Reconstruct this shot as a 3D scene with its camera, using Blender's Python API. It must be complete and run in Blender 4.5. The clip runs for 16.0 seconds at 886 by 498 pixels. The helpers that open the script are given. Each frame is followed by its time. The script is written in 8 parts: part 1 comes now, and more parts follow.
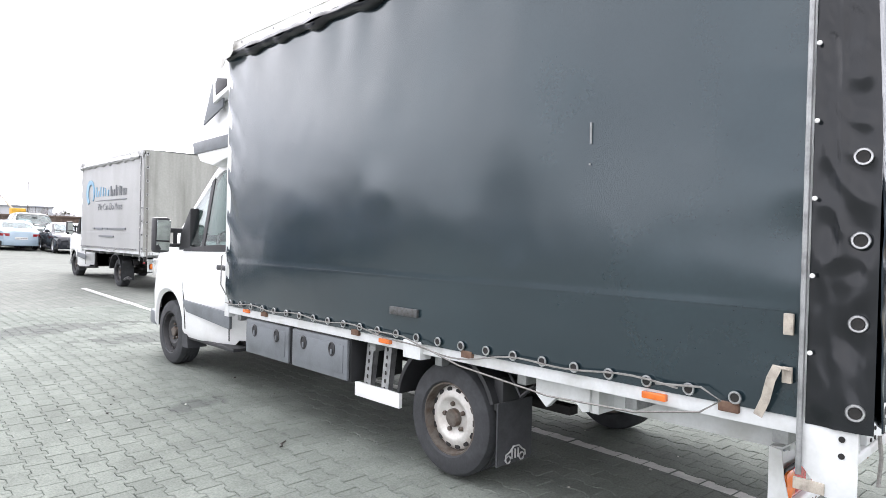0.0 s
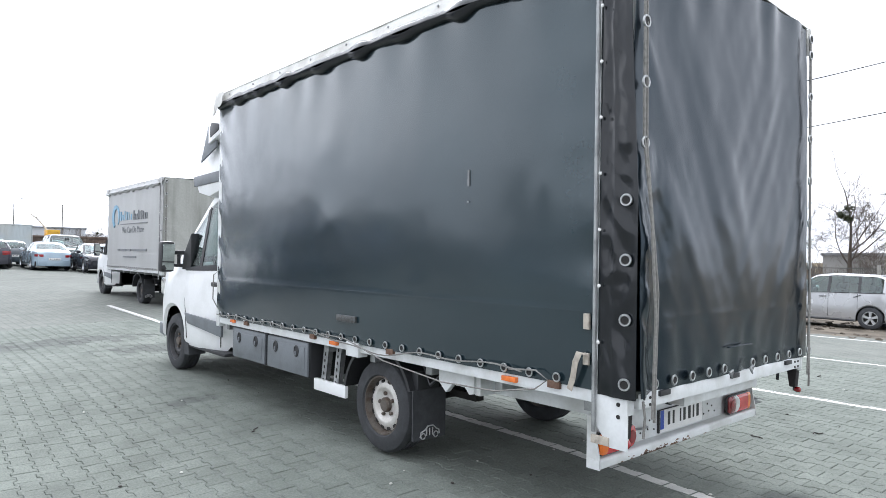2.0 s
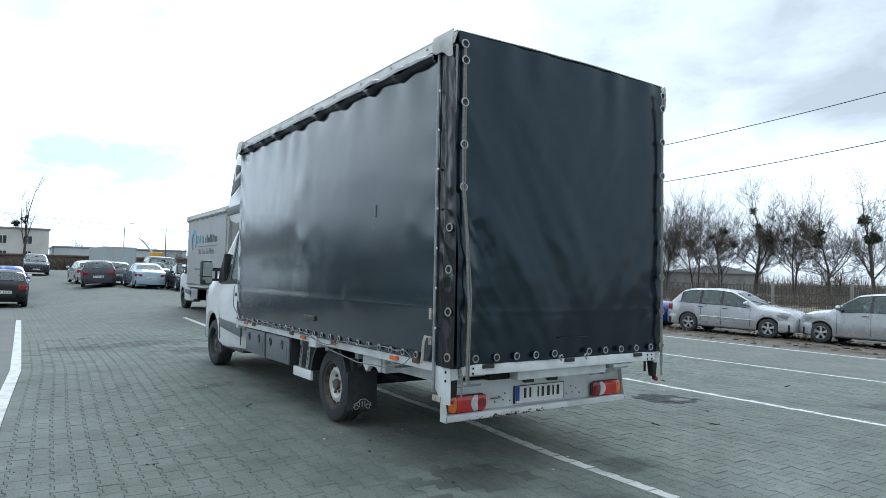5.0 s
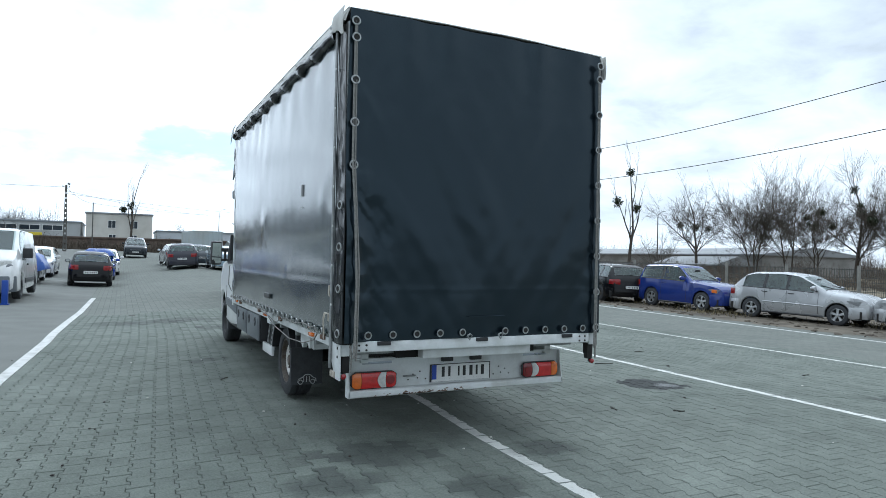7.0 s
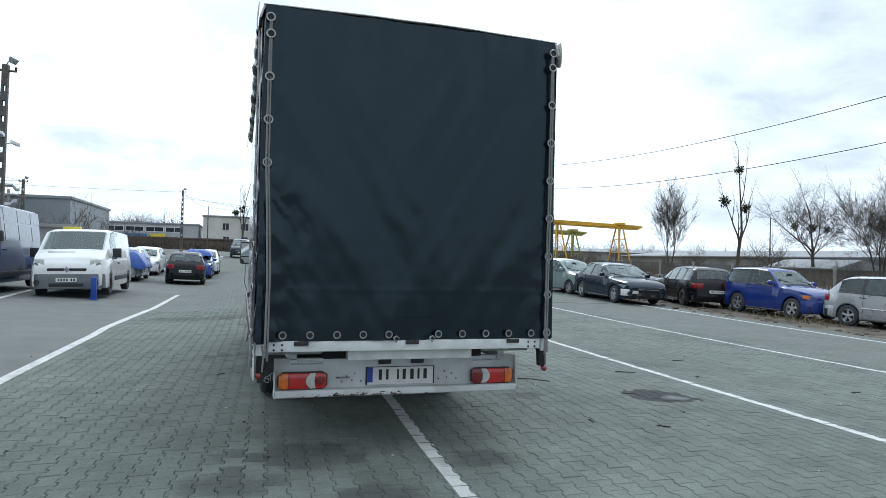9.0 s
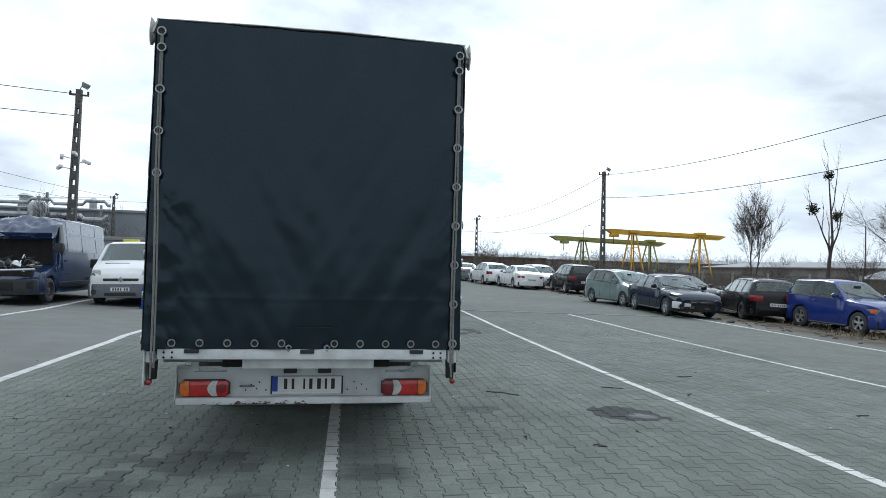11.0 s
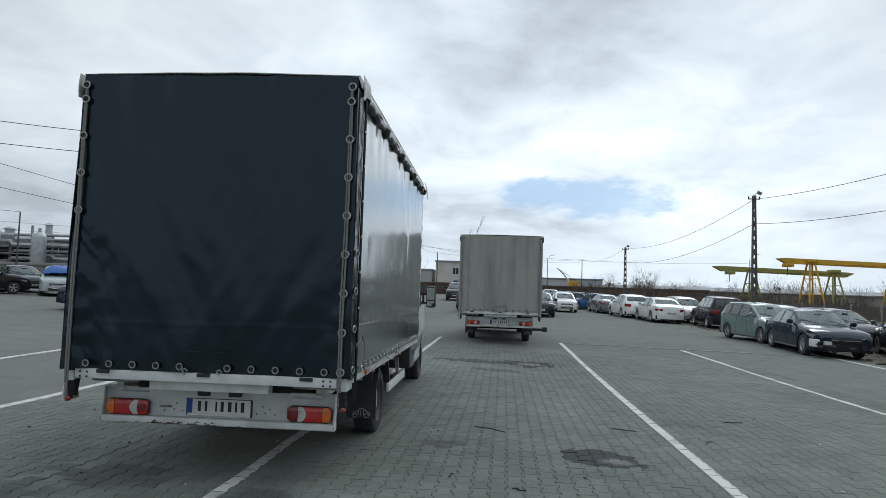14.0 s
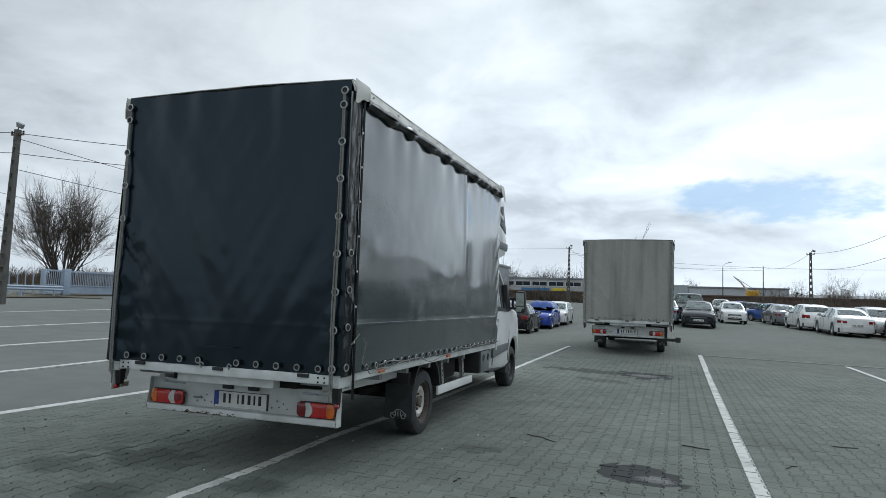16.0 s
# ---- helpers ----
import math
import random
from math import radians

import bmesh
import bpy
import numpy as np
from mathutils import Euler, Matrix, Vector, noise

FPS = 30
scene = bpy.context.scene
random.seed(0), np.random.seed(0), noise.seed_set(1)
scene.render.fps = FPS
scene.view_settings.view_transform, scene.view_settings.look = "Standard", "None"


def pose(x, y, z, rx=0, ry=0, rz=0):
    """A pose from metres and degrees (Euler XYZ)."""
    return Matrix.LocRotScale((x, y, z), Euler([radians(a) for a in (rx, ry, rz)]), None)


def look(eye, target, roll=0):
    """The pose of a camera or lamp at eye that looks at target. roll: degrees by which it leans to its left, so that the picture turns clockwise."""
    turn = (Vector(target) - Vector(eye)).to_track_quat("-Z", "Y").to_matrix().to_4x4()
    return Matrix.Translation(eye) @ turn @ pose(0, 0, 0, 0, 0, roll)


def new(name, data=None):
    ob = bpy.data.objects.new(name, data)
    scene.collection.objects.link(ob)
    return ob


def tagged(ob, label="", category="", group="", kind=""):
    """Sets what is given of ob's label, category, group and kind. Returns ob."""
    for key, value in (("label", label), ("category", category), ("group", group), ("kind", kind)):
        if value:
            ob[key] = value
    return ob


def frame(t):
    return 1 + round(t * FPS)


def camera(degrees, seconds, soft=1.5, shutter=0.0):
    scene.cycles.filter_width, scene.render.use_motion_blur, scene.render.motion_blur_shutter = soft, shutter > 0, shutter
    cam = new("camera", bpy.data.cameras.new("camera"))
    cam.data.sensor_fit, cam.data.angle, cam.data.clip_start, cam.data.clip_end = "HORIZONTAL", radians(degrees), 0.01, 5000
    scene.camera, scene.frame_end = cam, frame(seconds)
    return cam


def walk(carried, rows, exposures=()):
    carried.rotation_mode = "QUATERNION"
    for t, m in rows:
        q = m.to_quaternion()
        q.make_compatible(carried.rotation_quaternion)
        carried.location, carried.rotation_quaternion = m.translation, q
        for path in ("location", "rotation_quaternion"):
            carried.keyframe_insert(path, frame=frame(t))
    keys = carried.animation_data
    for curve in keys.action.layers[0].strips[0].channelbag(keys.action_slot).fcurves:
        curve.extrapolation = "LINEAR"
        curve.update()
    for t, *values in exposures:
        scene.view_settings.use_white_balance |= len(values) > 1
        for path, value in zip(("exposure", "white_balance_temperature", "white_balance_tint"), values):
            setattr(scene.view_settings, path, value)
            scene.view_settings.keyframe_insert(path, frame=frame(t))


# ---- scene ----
cam = camera(68.5, 16.0, soft=0.6)
PATH = [
    (0, (-0.026, -0.055, 1.391), (1.359, 1.387, 1.364), 1.4),
    (0.5, (-0.021, -0.354, 1.374), (1.356, 1.096, 1.349), 1.2),
    (1, (-0.045, -0.628, 1.386), (1.318, 0.836, 1.371), 1.4),
    (1.5, (-0.148, -0.899, 1.394), (1.2, 0.578, 1.389), 1.4),
    (2, (-0.162, -1.19, 1.428), (1.165, 0.305, 1.451), 0.9),
    (2.5, (-0.131, -1.482, 1.437), (1.17, 0.036, 1.503), 1.0),
    (3, (-0.238, -1.775, 1.415), (1.035, -0.236, 1.514), 1.1),
    (3.5, (-0.306, -2.066, 1.428), (0.948, -0.512, 1.548), 1.1),
    (4, (-0.24, -2.466, 1.406), (0.994, -0.897, 1.534), 0.9),
    (4.2, (-0.227, -2.629, 1.391), (0.991, -1.048, 1.517), 0.9),
    (6.3, (0.83, -3.501, 1.368), (1.779, -1.74, 1.397), 1.2),
    (6.5, (0.933, -3.559, 1.383), (1.867, -1.791, 1.414), 1.2),
    (7, (1.225, -3.778, 1.358), (2.112, -1.985, 1.388), 1.2),
    (7.5, (1.498, -3.953, 1.368), (2.325, -2.133, 1.395), 1.3),
    (8, (1.841, -3.974, 1.376), (2.596, -2.122, 1.397), 1.2),
    (8.2, (1.977, -3.992, 1.362), (2.696, -2.126, 1.382), 1.3),
    (10.3, (3.347, -4.266, 1.393), (3.773, -2.313, 1.438), 1.4),
    (10.5, (3.483, -4.29, 1.382), (3.886, -2.332, 1.429), 1.4),
    (11, (3.831, -4.294, 1.385), (4.183, -2.326, 1.442), 1.5),
    (11.5, (4.18, -4.382, 1.373), (4.482, -2.407, 1.452), 1.5),
    (12, (4.518, -4.456, 1.379), (4.754, -2.473, 1.479), 1.6),
    (12.5, (4.862, -4.402, 1.383), (5.019, -2.412, 1.494), 1.6),
    (13, (5.216, -4.411, 1.375), (5.262, -2.415, 1.496), 1.7),
    (13.5, (5.546, -4.421, 1.402), (5.491, -2.426, 1.535), 1.8),
    (14, (5.877, -4.332, 1.42), (5.731, -2.342, 1.56), 1.8),
    (14.5, (6.213, -4.295, 1.397), (5.933, -2.32, 1.541), 1.8),
    (15, (6.571, -4.261, 1.421), (6.158, -2.31, 1.571), 1.9),
    (15.5, (6.87, -4.1, 1.409), (6.345, -2.176, 1.563), 1.9),
    (16, (7.188, -3.965, 1.372), (6.539, -2.08, 1.528), 1.9),
]
walk(cam, [(t, look(eye, target, roll)) for t, eye, target, roll in PATH],
     exposures=[(0.0, 1.86, 6320, 17), (1.0, 1.74, 6320, 17), (1.6, 1.62, 6200, 15), (2.2, 1.24, 5930, 12), (3.0, 0.88, 5680, 6), (4.0, 0.60, 5560, 4), (6.3, 0.50, 5540, 4), (8.2, 0.42, 5580, 4), (11.0, 0.2, 5720, 6), (13.0, -0.25, 5850, 5), (16.0, -0.15, 5860, 5)])

# ---- sky and sun ----
world = bpy.data.worlds.new("sky")
scene.world = world
world.use_nodes = True
wn, wl = world.node_tree.nodes, world.node_tree.links
wn.clear()
w_out = wn.new("ShaderNodeOutputWorld")
w_bg = wn.new("ShaderNodeBackground")
w_sky = wn.new("ShaderNodeTexSky")
w_sky.sky_type, w_sky.sun_disc = "NISHITA", False
w_sky.sun_elevation, w_sky.sun_rotation = radians(38), radians(20)
w_tc = wn.new("ShaderNodeTexCoord")
w_sep = wn.new("ShaderNodeSeparateXYZ")
wl.new(w_tc.outputs["Generated"], w_sep.inputs[0])


def w_math(op, a, b=0.0, c=None):
    q = wn.new("ShaderNodeMath")
    q.operation = op
    for i, v in enumerate((a, b, c)):
        if isinstance(v, (int, float)):
            q.inputs[i].default_value = v
        elif v is not None:
            wl.new(v, q.inputs[i])
    return q.outputs[0]


def w_span(v, f0, f1, t0, t1, smooth=False):
    q = wn.new("ShaderNodeMapRange")
    q.interpolation_type = "SMOOTHSTEP" if smooth else "LINEAR"
    for nm, val in (("From Min", f0), ("From Max", f1), ("To Min", t0), ("To Max", t1)):
        q.inputs[nm].default_value = val
    wl.new(v, q.inputs["Value"])
    return q.outputs[0]


def w_noise(vector, scale, detail, rough, warp=0.0):
    q = wn.new("ShaderNodeTexNoise")
    for nm, val in (("Scale", scale), ("Detail", detail), ("Roughness", rough), ("Distortion", warp)):
        q.inputs[nm].default_value = val
    wl.new(vector, q.inputs["Vector"])
    return q.outputs["Fac"]


# a flat deck of cloud, seen in perspective: it crowds together towards the horizon
w_up = w_math("MAXIMUM", w_sep.outputs["Z"], 0.0)
w_far = w_math("ADD", w_up, 0.26)
w_deck = wn.new("ShaderNodeCombineXYZ")
wl.new(w_math("DIVIDE", w_sep.outputs["X"], w_far), w_deck.inputs["X"])
wl.new(w_math("DIVIDE", w_sep.outputs["Y"], w_far), w_deck.inputs["Y"])
w_deck.inputs["Z"].default_value = 4.3
w_broad = w_noise(w_deck.outputs[0], 0.85, 3.0, 0.5, 0.2)
w_billow = w_noise(w_deck.outputs[0], 2.9, 9.0, 0.55, 0.3)
w_cloud = w_math("ADD", w_math("MULTIPLY", w_broad, 0.55), w_math("MULTIPLY", w_billow, 0.45))
w_r1 = wn.new("ShaderNodeValToRGB")
w_r1.color_ramp.elements[0].position, w_r1.color_ramp.elements[0].color = 0.37, (0.52, 0.535, 0.555, 1)
w_r1.color_ramp.elements[1].position, w_r1.color_ramp.elements[1].color = 0.61, (1.03, 1.03, 1.02, 1)
w_mid = w_r1.color_ramp.elements.new(0.48)
w_mid.color = (0.78, 0.795, 0.81, 1)
wl.new(w_cloud, w_r1.inputs["Fac"])
# brightest low in the sky, where the sun stands behind thin cloud; boosted overhead, out of view, to light the ground
w_lift = w_math("MULTIPLY", w_span(w_up, 0.16, 0.42, 1.12, 0.98, True), w_span(w_up, 0.42, 0.9, 1.0, 2.1))
w_dot = wn.new("ShaderNodeVectorMath")
w_dot.operation = "DOT_PRODUCT"
w_dot.inputs[1].default_value = (0.06, 0.97, 0.24)
wl.new(w_tc.outputs["Generated"], w_dot.inputs[0])
w_lift = w_math("MULTIPLY", w_lift, w_math("MULTIPLY", w_span(w_dot.outputs["Value"], -0.2, 0.9, 0.72, 0.99), w_span(w_dot.outputs["Value"], 0.78, 1.0, 1.0, 1.30, True)))
w_haze = wn.new("ShaderNodeMix")
w_haze.data_type = "RGBA"
w_haze.inputs["B"].default_value = (0.80, 0.825, 0.845, 1)
wl.new(w_span(w_up, 0.02, 0.13, 0.75, 0.0), w_haze.inputs["Factor"])
wl.new(w_r1.outputs["Color"], w_haze.inputs["A"])
w_lit = wn.new("ShaderNodeVectorMath")
w_lit.operation = "SCALE"
wl.new(w_haze.outputs["Result"], w_lit.inputs[0])
wl.new(w_lift, w_lit.inputs["Scale"])
# a rift of blue sky ahead
w_sc = wn.new("ShaderNodeVectorMath")
w_sc.operation = "MULTIPLY_ADD"
w_sc.inputs[1].default_value, w_sc.inputs[2].default_value = (0.03, 0.03, 0.03), (0.30, 0.47, 0.70)
wl.new(w_sky.outputs[0], w_sc.inputs[0])
w_dx = w_math("DIVIDE", w_math("SUBTRACT", w_sep.outputs["X"], 0.138), 0.115)
w_dz = w_math("DIVIDE", w_math("SUBTRACT", w_sep.outputs["Z"], 0.152), 0.026)
w_rift = w_math("ADD", w_math("MULTIPLY", w_dx, w_dx), w_math("MULTIPLY", w_dz, w_dz))
w_rift = w_math("ADD", w_rift, w_math("MULTIPLY", w_math("SUBTRACT", w_noise(w_deck.outputs[0], 4.6, 8.0, 0.6), 0.5), 5.5))
w_rift = w_math("ADD", w_rift, w_span(w_sep.outputs["Y"], 0.0, 0.5, 9.0, 0.0))
w_mix = wn.new("ShaderNodeMix")
w_mix.data_type = "RGBA"
wl.new(w_span(w_rift, 0.3, 1.8, 0.78, 0.0, True), w_mix.inputs["Factor"])
wl.new(w_lit.outputs[0], w_mix.inputs["A"])
wl.new(w_sc.outputs[0], w_mix.inputs["B"])
wl.new(w_mix.outputs["Result"], w_bg.inputs["Color"])
w_bg.inputs["Strength"].default_value = 0.92
wl.new(w_bg.outputs[0], w_out.inputs["Surface"])
sun = new("sun", bpy.data.lights.new("sun", "SUN"))
sun.data.energy, sun.data.angle, sun.data.color = 0.7, radians(18), (1.0, 0.96, 0.9)
sun.matrix_world = look((20, 50, 45), (0, 0, 0))


# ---- materials ----
def mat(name, color, rough=0.6, metal=0.0, vary=0.12, scale=6.0, fine=60.0, bump=0.0, bump_scale=80.0, tint=None, coat=0.0, rough_vary=0.1, rand=0.0, spec=0.5, stretch=None, sheen=None, coat_rough=0.03, coat_ior=1.5):
    """A surface with two scales of colour variation, uneven gloss and fine relief. tint: the colour of its stains. rand: variation from piece to piece."""
    m = bpy.data.materials.new(name)
    m.use_nodes = True
    n, l = m.node_tree.nodes, m.node_tree.links
    b = n["Principled BSDF"]
    b.inputs["Metallic"].default_value = metal
    b.inputs["Coat Weight"].default_value = coat
    b.inputs["Coat Roughness"].default_value, b.inputs["Coat IOR"].default_value = coat_rough, coat_ior
    b.inputs["Specular IOR Level"].default_value = spec
    tc = n.new("ShaderNodeTexCoord")
    big, small = n.new("ShaderNodeTexNoise"), n.new("ShaderNodeTexNoise")
    big.inputs["Scale"].default_value, big.inputs["Detail"].default_value = scale, 5.0
    small.inputs["Scale"].default_value, small.inputs["Detail"].default_value = fine, 3.0
    if stretch:
        mp = n.new("ShaderNodeMapping")
        mp.inputs["Scale"].default_value = stretch
        l.new(tc.outputs["Object"], mp.inputs["Vector"])
        l.new(mp.outputs[0], big.inputs["Vector"])
    else:
        l.new(tc.outputs["Object"], big.inputs["Vector"])
    if sheen:
        b.inputs["Specular Tint"].default_value = (*sheen, 1)
    l.new(tc.outputs["Object"], small.inputs["Vector"])
    ramp = n.new("ShaderNodeValToRGB")
    stain = tint or [c * (1 - 2.2 * vary) for c in color]
    ramp.color_ramp.elements[0].position, ramp.color_ramp.elements[0].color = 0.28, (*[max(0.0, c) for c in stain], 1)
    ramp.color_ramp.elements[1].position, ramp.color_ramp.elements[1].color = 0.56, (*color, 1)
    l.new(big.outputs["Fac"], ramp.inputs["Fac"])
    mul = n.new("ShaderNodeMix")
    mul.data_type, mul.blend_type = "RGBA", "MULTIPLY"
    mul.inputs["Factor"].default_value = 1.0
    grey = n.new("ShaderNodeMapRange")
    grey.inputs["To Min"].default_value, grey.inputs["To Max"].default_value = 1 - vary, 1 + vary
    l.new(small.outputs["Fac"], grey.inputs["Value"])
    l.new(ramp.outputs["Color"], mul.inputs["A"])
    if rand:
        info, span, both = n.new("ShaderNodeObjectInfo"), n.new("ShaderNodeMapRange"), n.new("ShaderNodeMath")
        geo, isl = n.new("ShaderNodeNewGeometry"), n.new("ShaderNodeMath")
        isl.operation = "ADD"
        l.new(geo.outputs["Random Per Island"], isl.inputs[0])
        l.new(info.outputs["Random"], isl.inputs[1])
        frac = n.new("ShaderNodeMath")
        frac.operation = "FRACT"
        l.new(isl.outputs[0], frac.inputs[0])
        span.inputs["To Min"].default_value, span.inputs["To Max"].default_value = 1 - rand, 1 + rand
        l.new(frac.outputs[0], span.inputs["Value"])
        both.operation = "MULTIPLY"
        l.new(grey.outputs[0], both.inputs[0])
        l.new(span.outputs[0], both.inputs[1])
        l.new(both.outputs[0], mul.inputs["B"])
    else:
        l.new(grey.outputs[0], mul.inputs["B"])
    l.new(mul.outputs["Result"], b.inputs["Base Color"])
    rr = n.new("ShaderNodeMapRange")
    rr.inputs["To Min"].default_value, rr.inputs["To Max"].default_value = max(0.02, rough - rough_vary), min(1.0, rough + rough_vary)
    l.new(big.outputs["Fac"], rr.inputs["Value"])
    l.new(rr.outputs[0], b.inputs["Roughness"])
    if bump:
        bn, bm_ = n.new("ShaderNodeTexNoise"), n.new("ShaderNodeBump")
        bn.inputs["Scale"].default_value, bn.inputs["Detail"].default_value = bump_scale, 4.0
        bm_.inputs["Strength"].default_value, bm_.inputs["Distance"].default_value = bump, 0.01
        l.new(tc.outputs["Object"], bn.inputs["Vector"])
        l.new(bn.outputs["Fac"], bm_.inputs["Height"])
        l.new(bm_.outputs[0], b.inputs["Normal"])
    return m


def glass(name, color=(0.008, 0.012, 0.012), rough=0.03):
    return mat(name, color, rough, 0.0, 0.1, 3.0, 20.0, rough_vary=0.01, spec=0.28)


def pane_glass(name, tint, rough=0.015):
    """Clear car glass: lets the light through, tinted, and mirrors the sky at a flat angle."""
    m = bpy.data.materials.new(name)
    m.use_nodes = True
    n, l = m.node_tree.nodes, m.node_tree.links
    n.remove(n["Principled BSDF"])
    see, shine, mix, fres = n.new("ShaderNodeBsdfTransparent"), n.new("ShaderNodeBsdfGlossy"), n.new("ShaderNodeMixShader"), n.new("ShaderNodeLayerWeight")
    steep, gloss = n.new("ShaderNodeMath"), n.new("ShaderNodeMath")
    see.inputs["Color"].default_value = (*tint, 1)
    shine.inputs["Color"].default_value, shine.inputs["Roughness"].default_value = (0.95, 0.97, 0.97, 1), rough
    steep.operation, gloss.operation = "POWER", "MULTIPLY_ADD"
    steep.inputs[1].default_value, gloss.inputs[1].default_value, gloss.inputs[2].default_value = 4.0, 0.8, 0.045
    l.new(fres.outputs["Facing"], steep.inputs[0])
    l.new(steep.outputs[0], gloss.inputs[0])
    l.new(gloss.outputs[0], mix.inputs["Fac"])
    l.new(see.outputs[0], mix.inputs[1])
    l.new(shine.outputs[0], mix.inputs[2])
    l.new(mix.outputs[0], n["Material Output"].inputs["Surface"])
    return m


def glow(name, color, rough=0.15):
    m = mat(name, color, rough, 0, 0.15, 20, 120, coat=0.6, rough_vary=0.03)
    return m


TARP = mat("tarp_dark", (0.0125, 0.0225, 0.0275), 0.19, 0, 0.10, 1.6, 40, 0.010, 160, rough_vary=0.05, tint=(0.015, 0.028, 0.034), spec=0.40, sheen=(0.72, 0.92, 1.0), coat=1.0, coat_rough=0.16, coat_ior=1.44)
# same tarpaulin at the rear, its shaded look put into a darker colour
TARP_REAR_SHADED = mat("tarp_rear", (0.0038, 0.0072, 0.0108), 0.24, 0, 0.14, 1.4, 40, 0.018, 200, rough_vary=0.08, tint=(0.0056, 0.0095, 0.0132), spec=0.57, sheen=(0.66, 0.86, 1.0))
TARP_BLACK = mat("tarp_black", (0.007, 0.009, 0.011), 0.20, 0, 0.15, 3, 50, 0.012, 120, spec=0.45)
BADGE_DULL = mat("dull_badge", (0.10, 0.105, 0.105), 0.5, 0.5, 0.3, 40, 160, 0.2, 90, tint=(0.05, 0.045, 0.04))
TARP_WHITE = mat("tarp_white", (0.55, 0.55, 0.52), 0.55, 0, 0.12, 5, 50, 0.1, 120, tint=(0.36, 0.35, 0.32))
TARP_GREY = mat("tarp_grey", (0.375, 0.38, 0.375), 0.5, 0, 0.10, 1.2, 30, 0.08, 120, tint=(0.30, 0.30, 0.29), stretch=(1, 1, 0.3))
WHITE = mat("white_paint", (0.78, 0.79, 0.79), 0.32, 0, 0.05, 3, 40, coat=0.3, tint=(0.68, 0.69, 0.68))
WHITE_OLD = mat("white_paint_worn", (0.66, 0.68, 0.68), 0.45, 0, 0.08, 5, 60, 0.03, 90, tint=(0.48, 0.49, 0.47))
ALU = mat("aluminium", (0.62, 0.63, 0.64), 0.38, 0.9, 0.08, 6, 80)
EYE_STEEL = mat("eyelet_steel", (0.48, 0.49, 0.49), 0.36, 0.85, 0.2, 30, 120)
STEEL = mat("galvanised_steel", (0.35, 0.36, 0.36), 0.5, 0.7, 0.2, 14, 90, 0.1, 150)
RUST = mat("rusty_steel", (0.16, 0.10, 0.07), 0.8, 0.2, 0.3, 16, 90, 0.2, 140, tint=(0.10, 0.05, 0.03))
BLACK = mat("black_plastic", (0.022, 0.023, 0.025), 0.5, 0, 0.15, 8, 80, 0.06, 200)
GREY_PL = mat("grey_plastic", (0.145, 0.160, 0.172), 0.5, 0, 0.12, 5, 80, 0.05, 240, tint=(0.10, 0.11, 0.118))
RUBBER = mat("rubber", (0.034, 0.036, 0.039), 0.8, 0, 0.25, 10, 60, 0.15, 120, tint=(0.047, 0.050, 0.054))
RIM = mat("wheel_steel", (0.60, 0.59, 0.56), 0.5, 0.35, 0.15, 14, 70, 0.05, 120, tint=(0.46, 0.43, 0.39))
RIM_BAND = mat("wheel_band", (0.13, 0.115, 0.10), 0.65, 0.4, 0.3, 18, 70, 0.1, 120, tint=(0.07, 0.045, 0.03))
RIM_DARK = mat("wheel_dark", (0.05, 0.05, 0.052), 0.55, 0.3, 0.2, 12, 70)
RIM_ALLOY = mat("wheel_alloy", (0.55, 0.56, 0.57), 0.3, 0.8, 0.1, 12, 70)
UNDER = mat("underbody", (0.018, 0.017, 0.016), 0.85, 0, 0.3, 8, 50, 0.2, 90)
GLASS = glass("window_glass")
PANE = pane_glass("clear_glass", (0.64, 0.72, 0.71))
CLOTH = mat("seat_cloth", (0.085, 0.09, 0.095), 0.9, 0, 0.2, 9, 90, 0.1, 200)
MIRROR = mat("mirror_glass", (0.75, 0.78, 0.8), 0.03, 1.0, 0.02, 3, 20, rough_vary=0.01)
RED = glow("lamp_red", (0.55, 0.02, 0.02))
CAR_RED = glow("car_lamp_red", (0.26, 0.010, 0.012))
DKRED = glow("lamp_dark_red", (0.22, 0.01, 0.015))
ORANGE = glow("lamp_orange", (0.75, 0.17, 0.02))
HEADLAMP = glow("headlamp_glass", (0.24, 0.25, 0.26), 0.06)
BOWL = mat("lamp_bowl", (0.75, 0.76, 0.77), 0.15, 0.9)
CLEAR = glow("lamp_clear", (0.62, 0.62, 0.60), 0.1)
ROPE = mat("rope", (0.22, 0.215, 0.20), 0.8, 0, 0.2, 60, 300, 0.3, 300)
STRAP = mat("strap", (0.42, 0.38, 0.32), 0.85, 0, 0.2, 30, 200, 0.2, 300)
BLUE_EU = mat("plate_blue", (0.02, 0.06, 0.35), 0.4)
INK = mat("ink", (0.015, 0.015, 0.016), 0.5)
PLATE = mat("plate_white", (0.72, 0.72, 0.70), 0.4, 0, 0.06, 12, 90)
BADGE = mat("badge_chrome", (0.35, 0.38, 0.42), 0.3, 0.8)
WOOD_GREY = mat("pole_concrete", (0.115, 0.11, 0.10), 0.85, 0, 0.15, 4, 40, 0.2, 60, tint=(0.07, 0.066, 0.06))


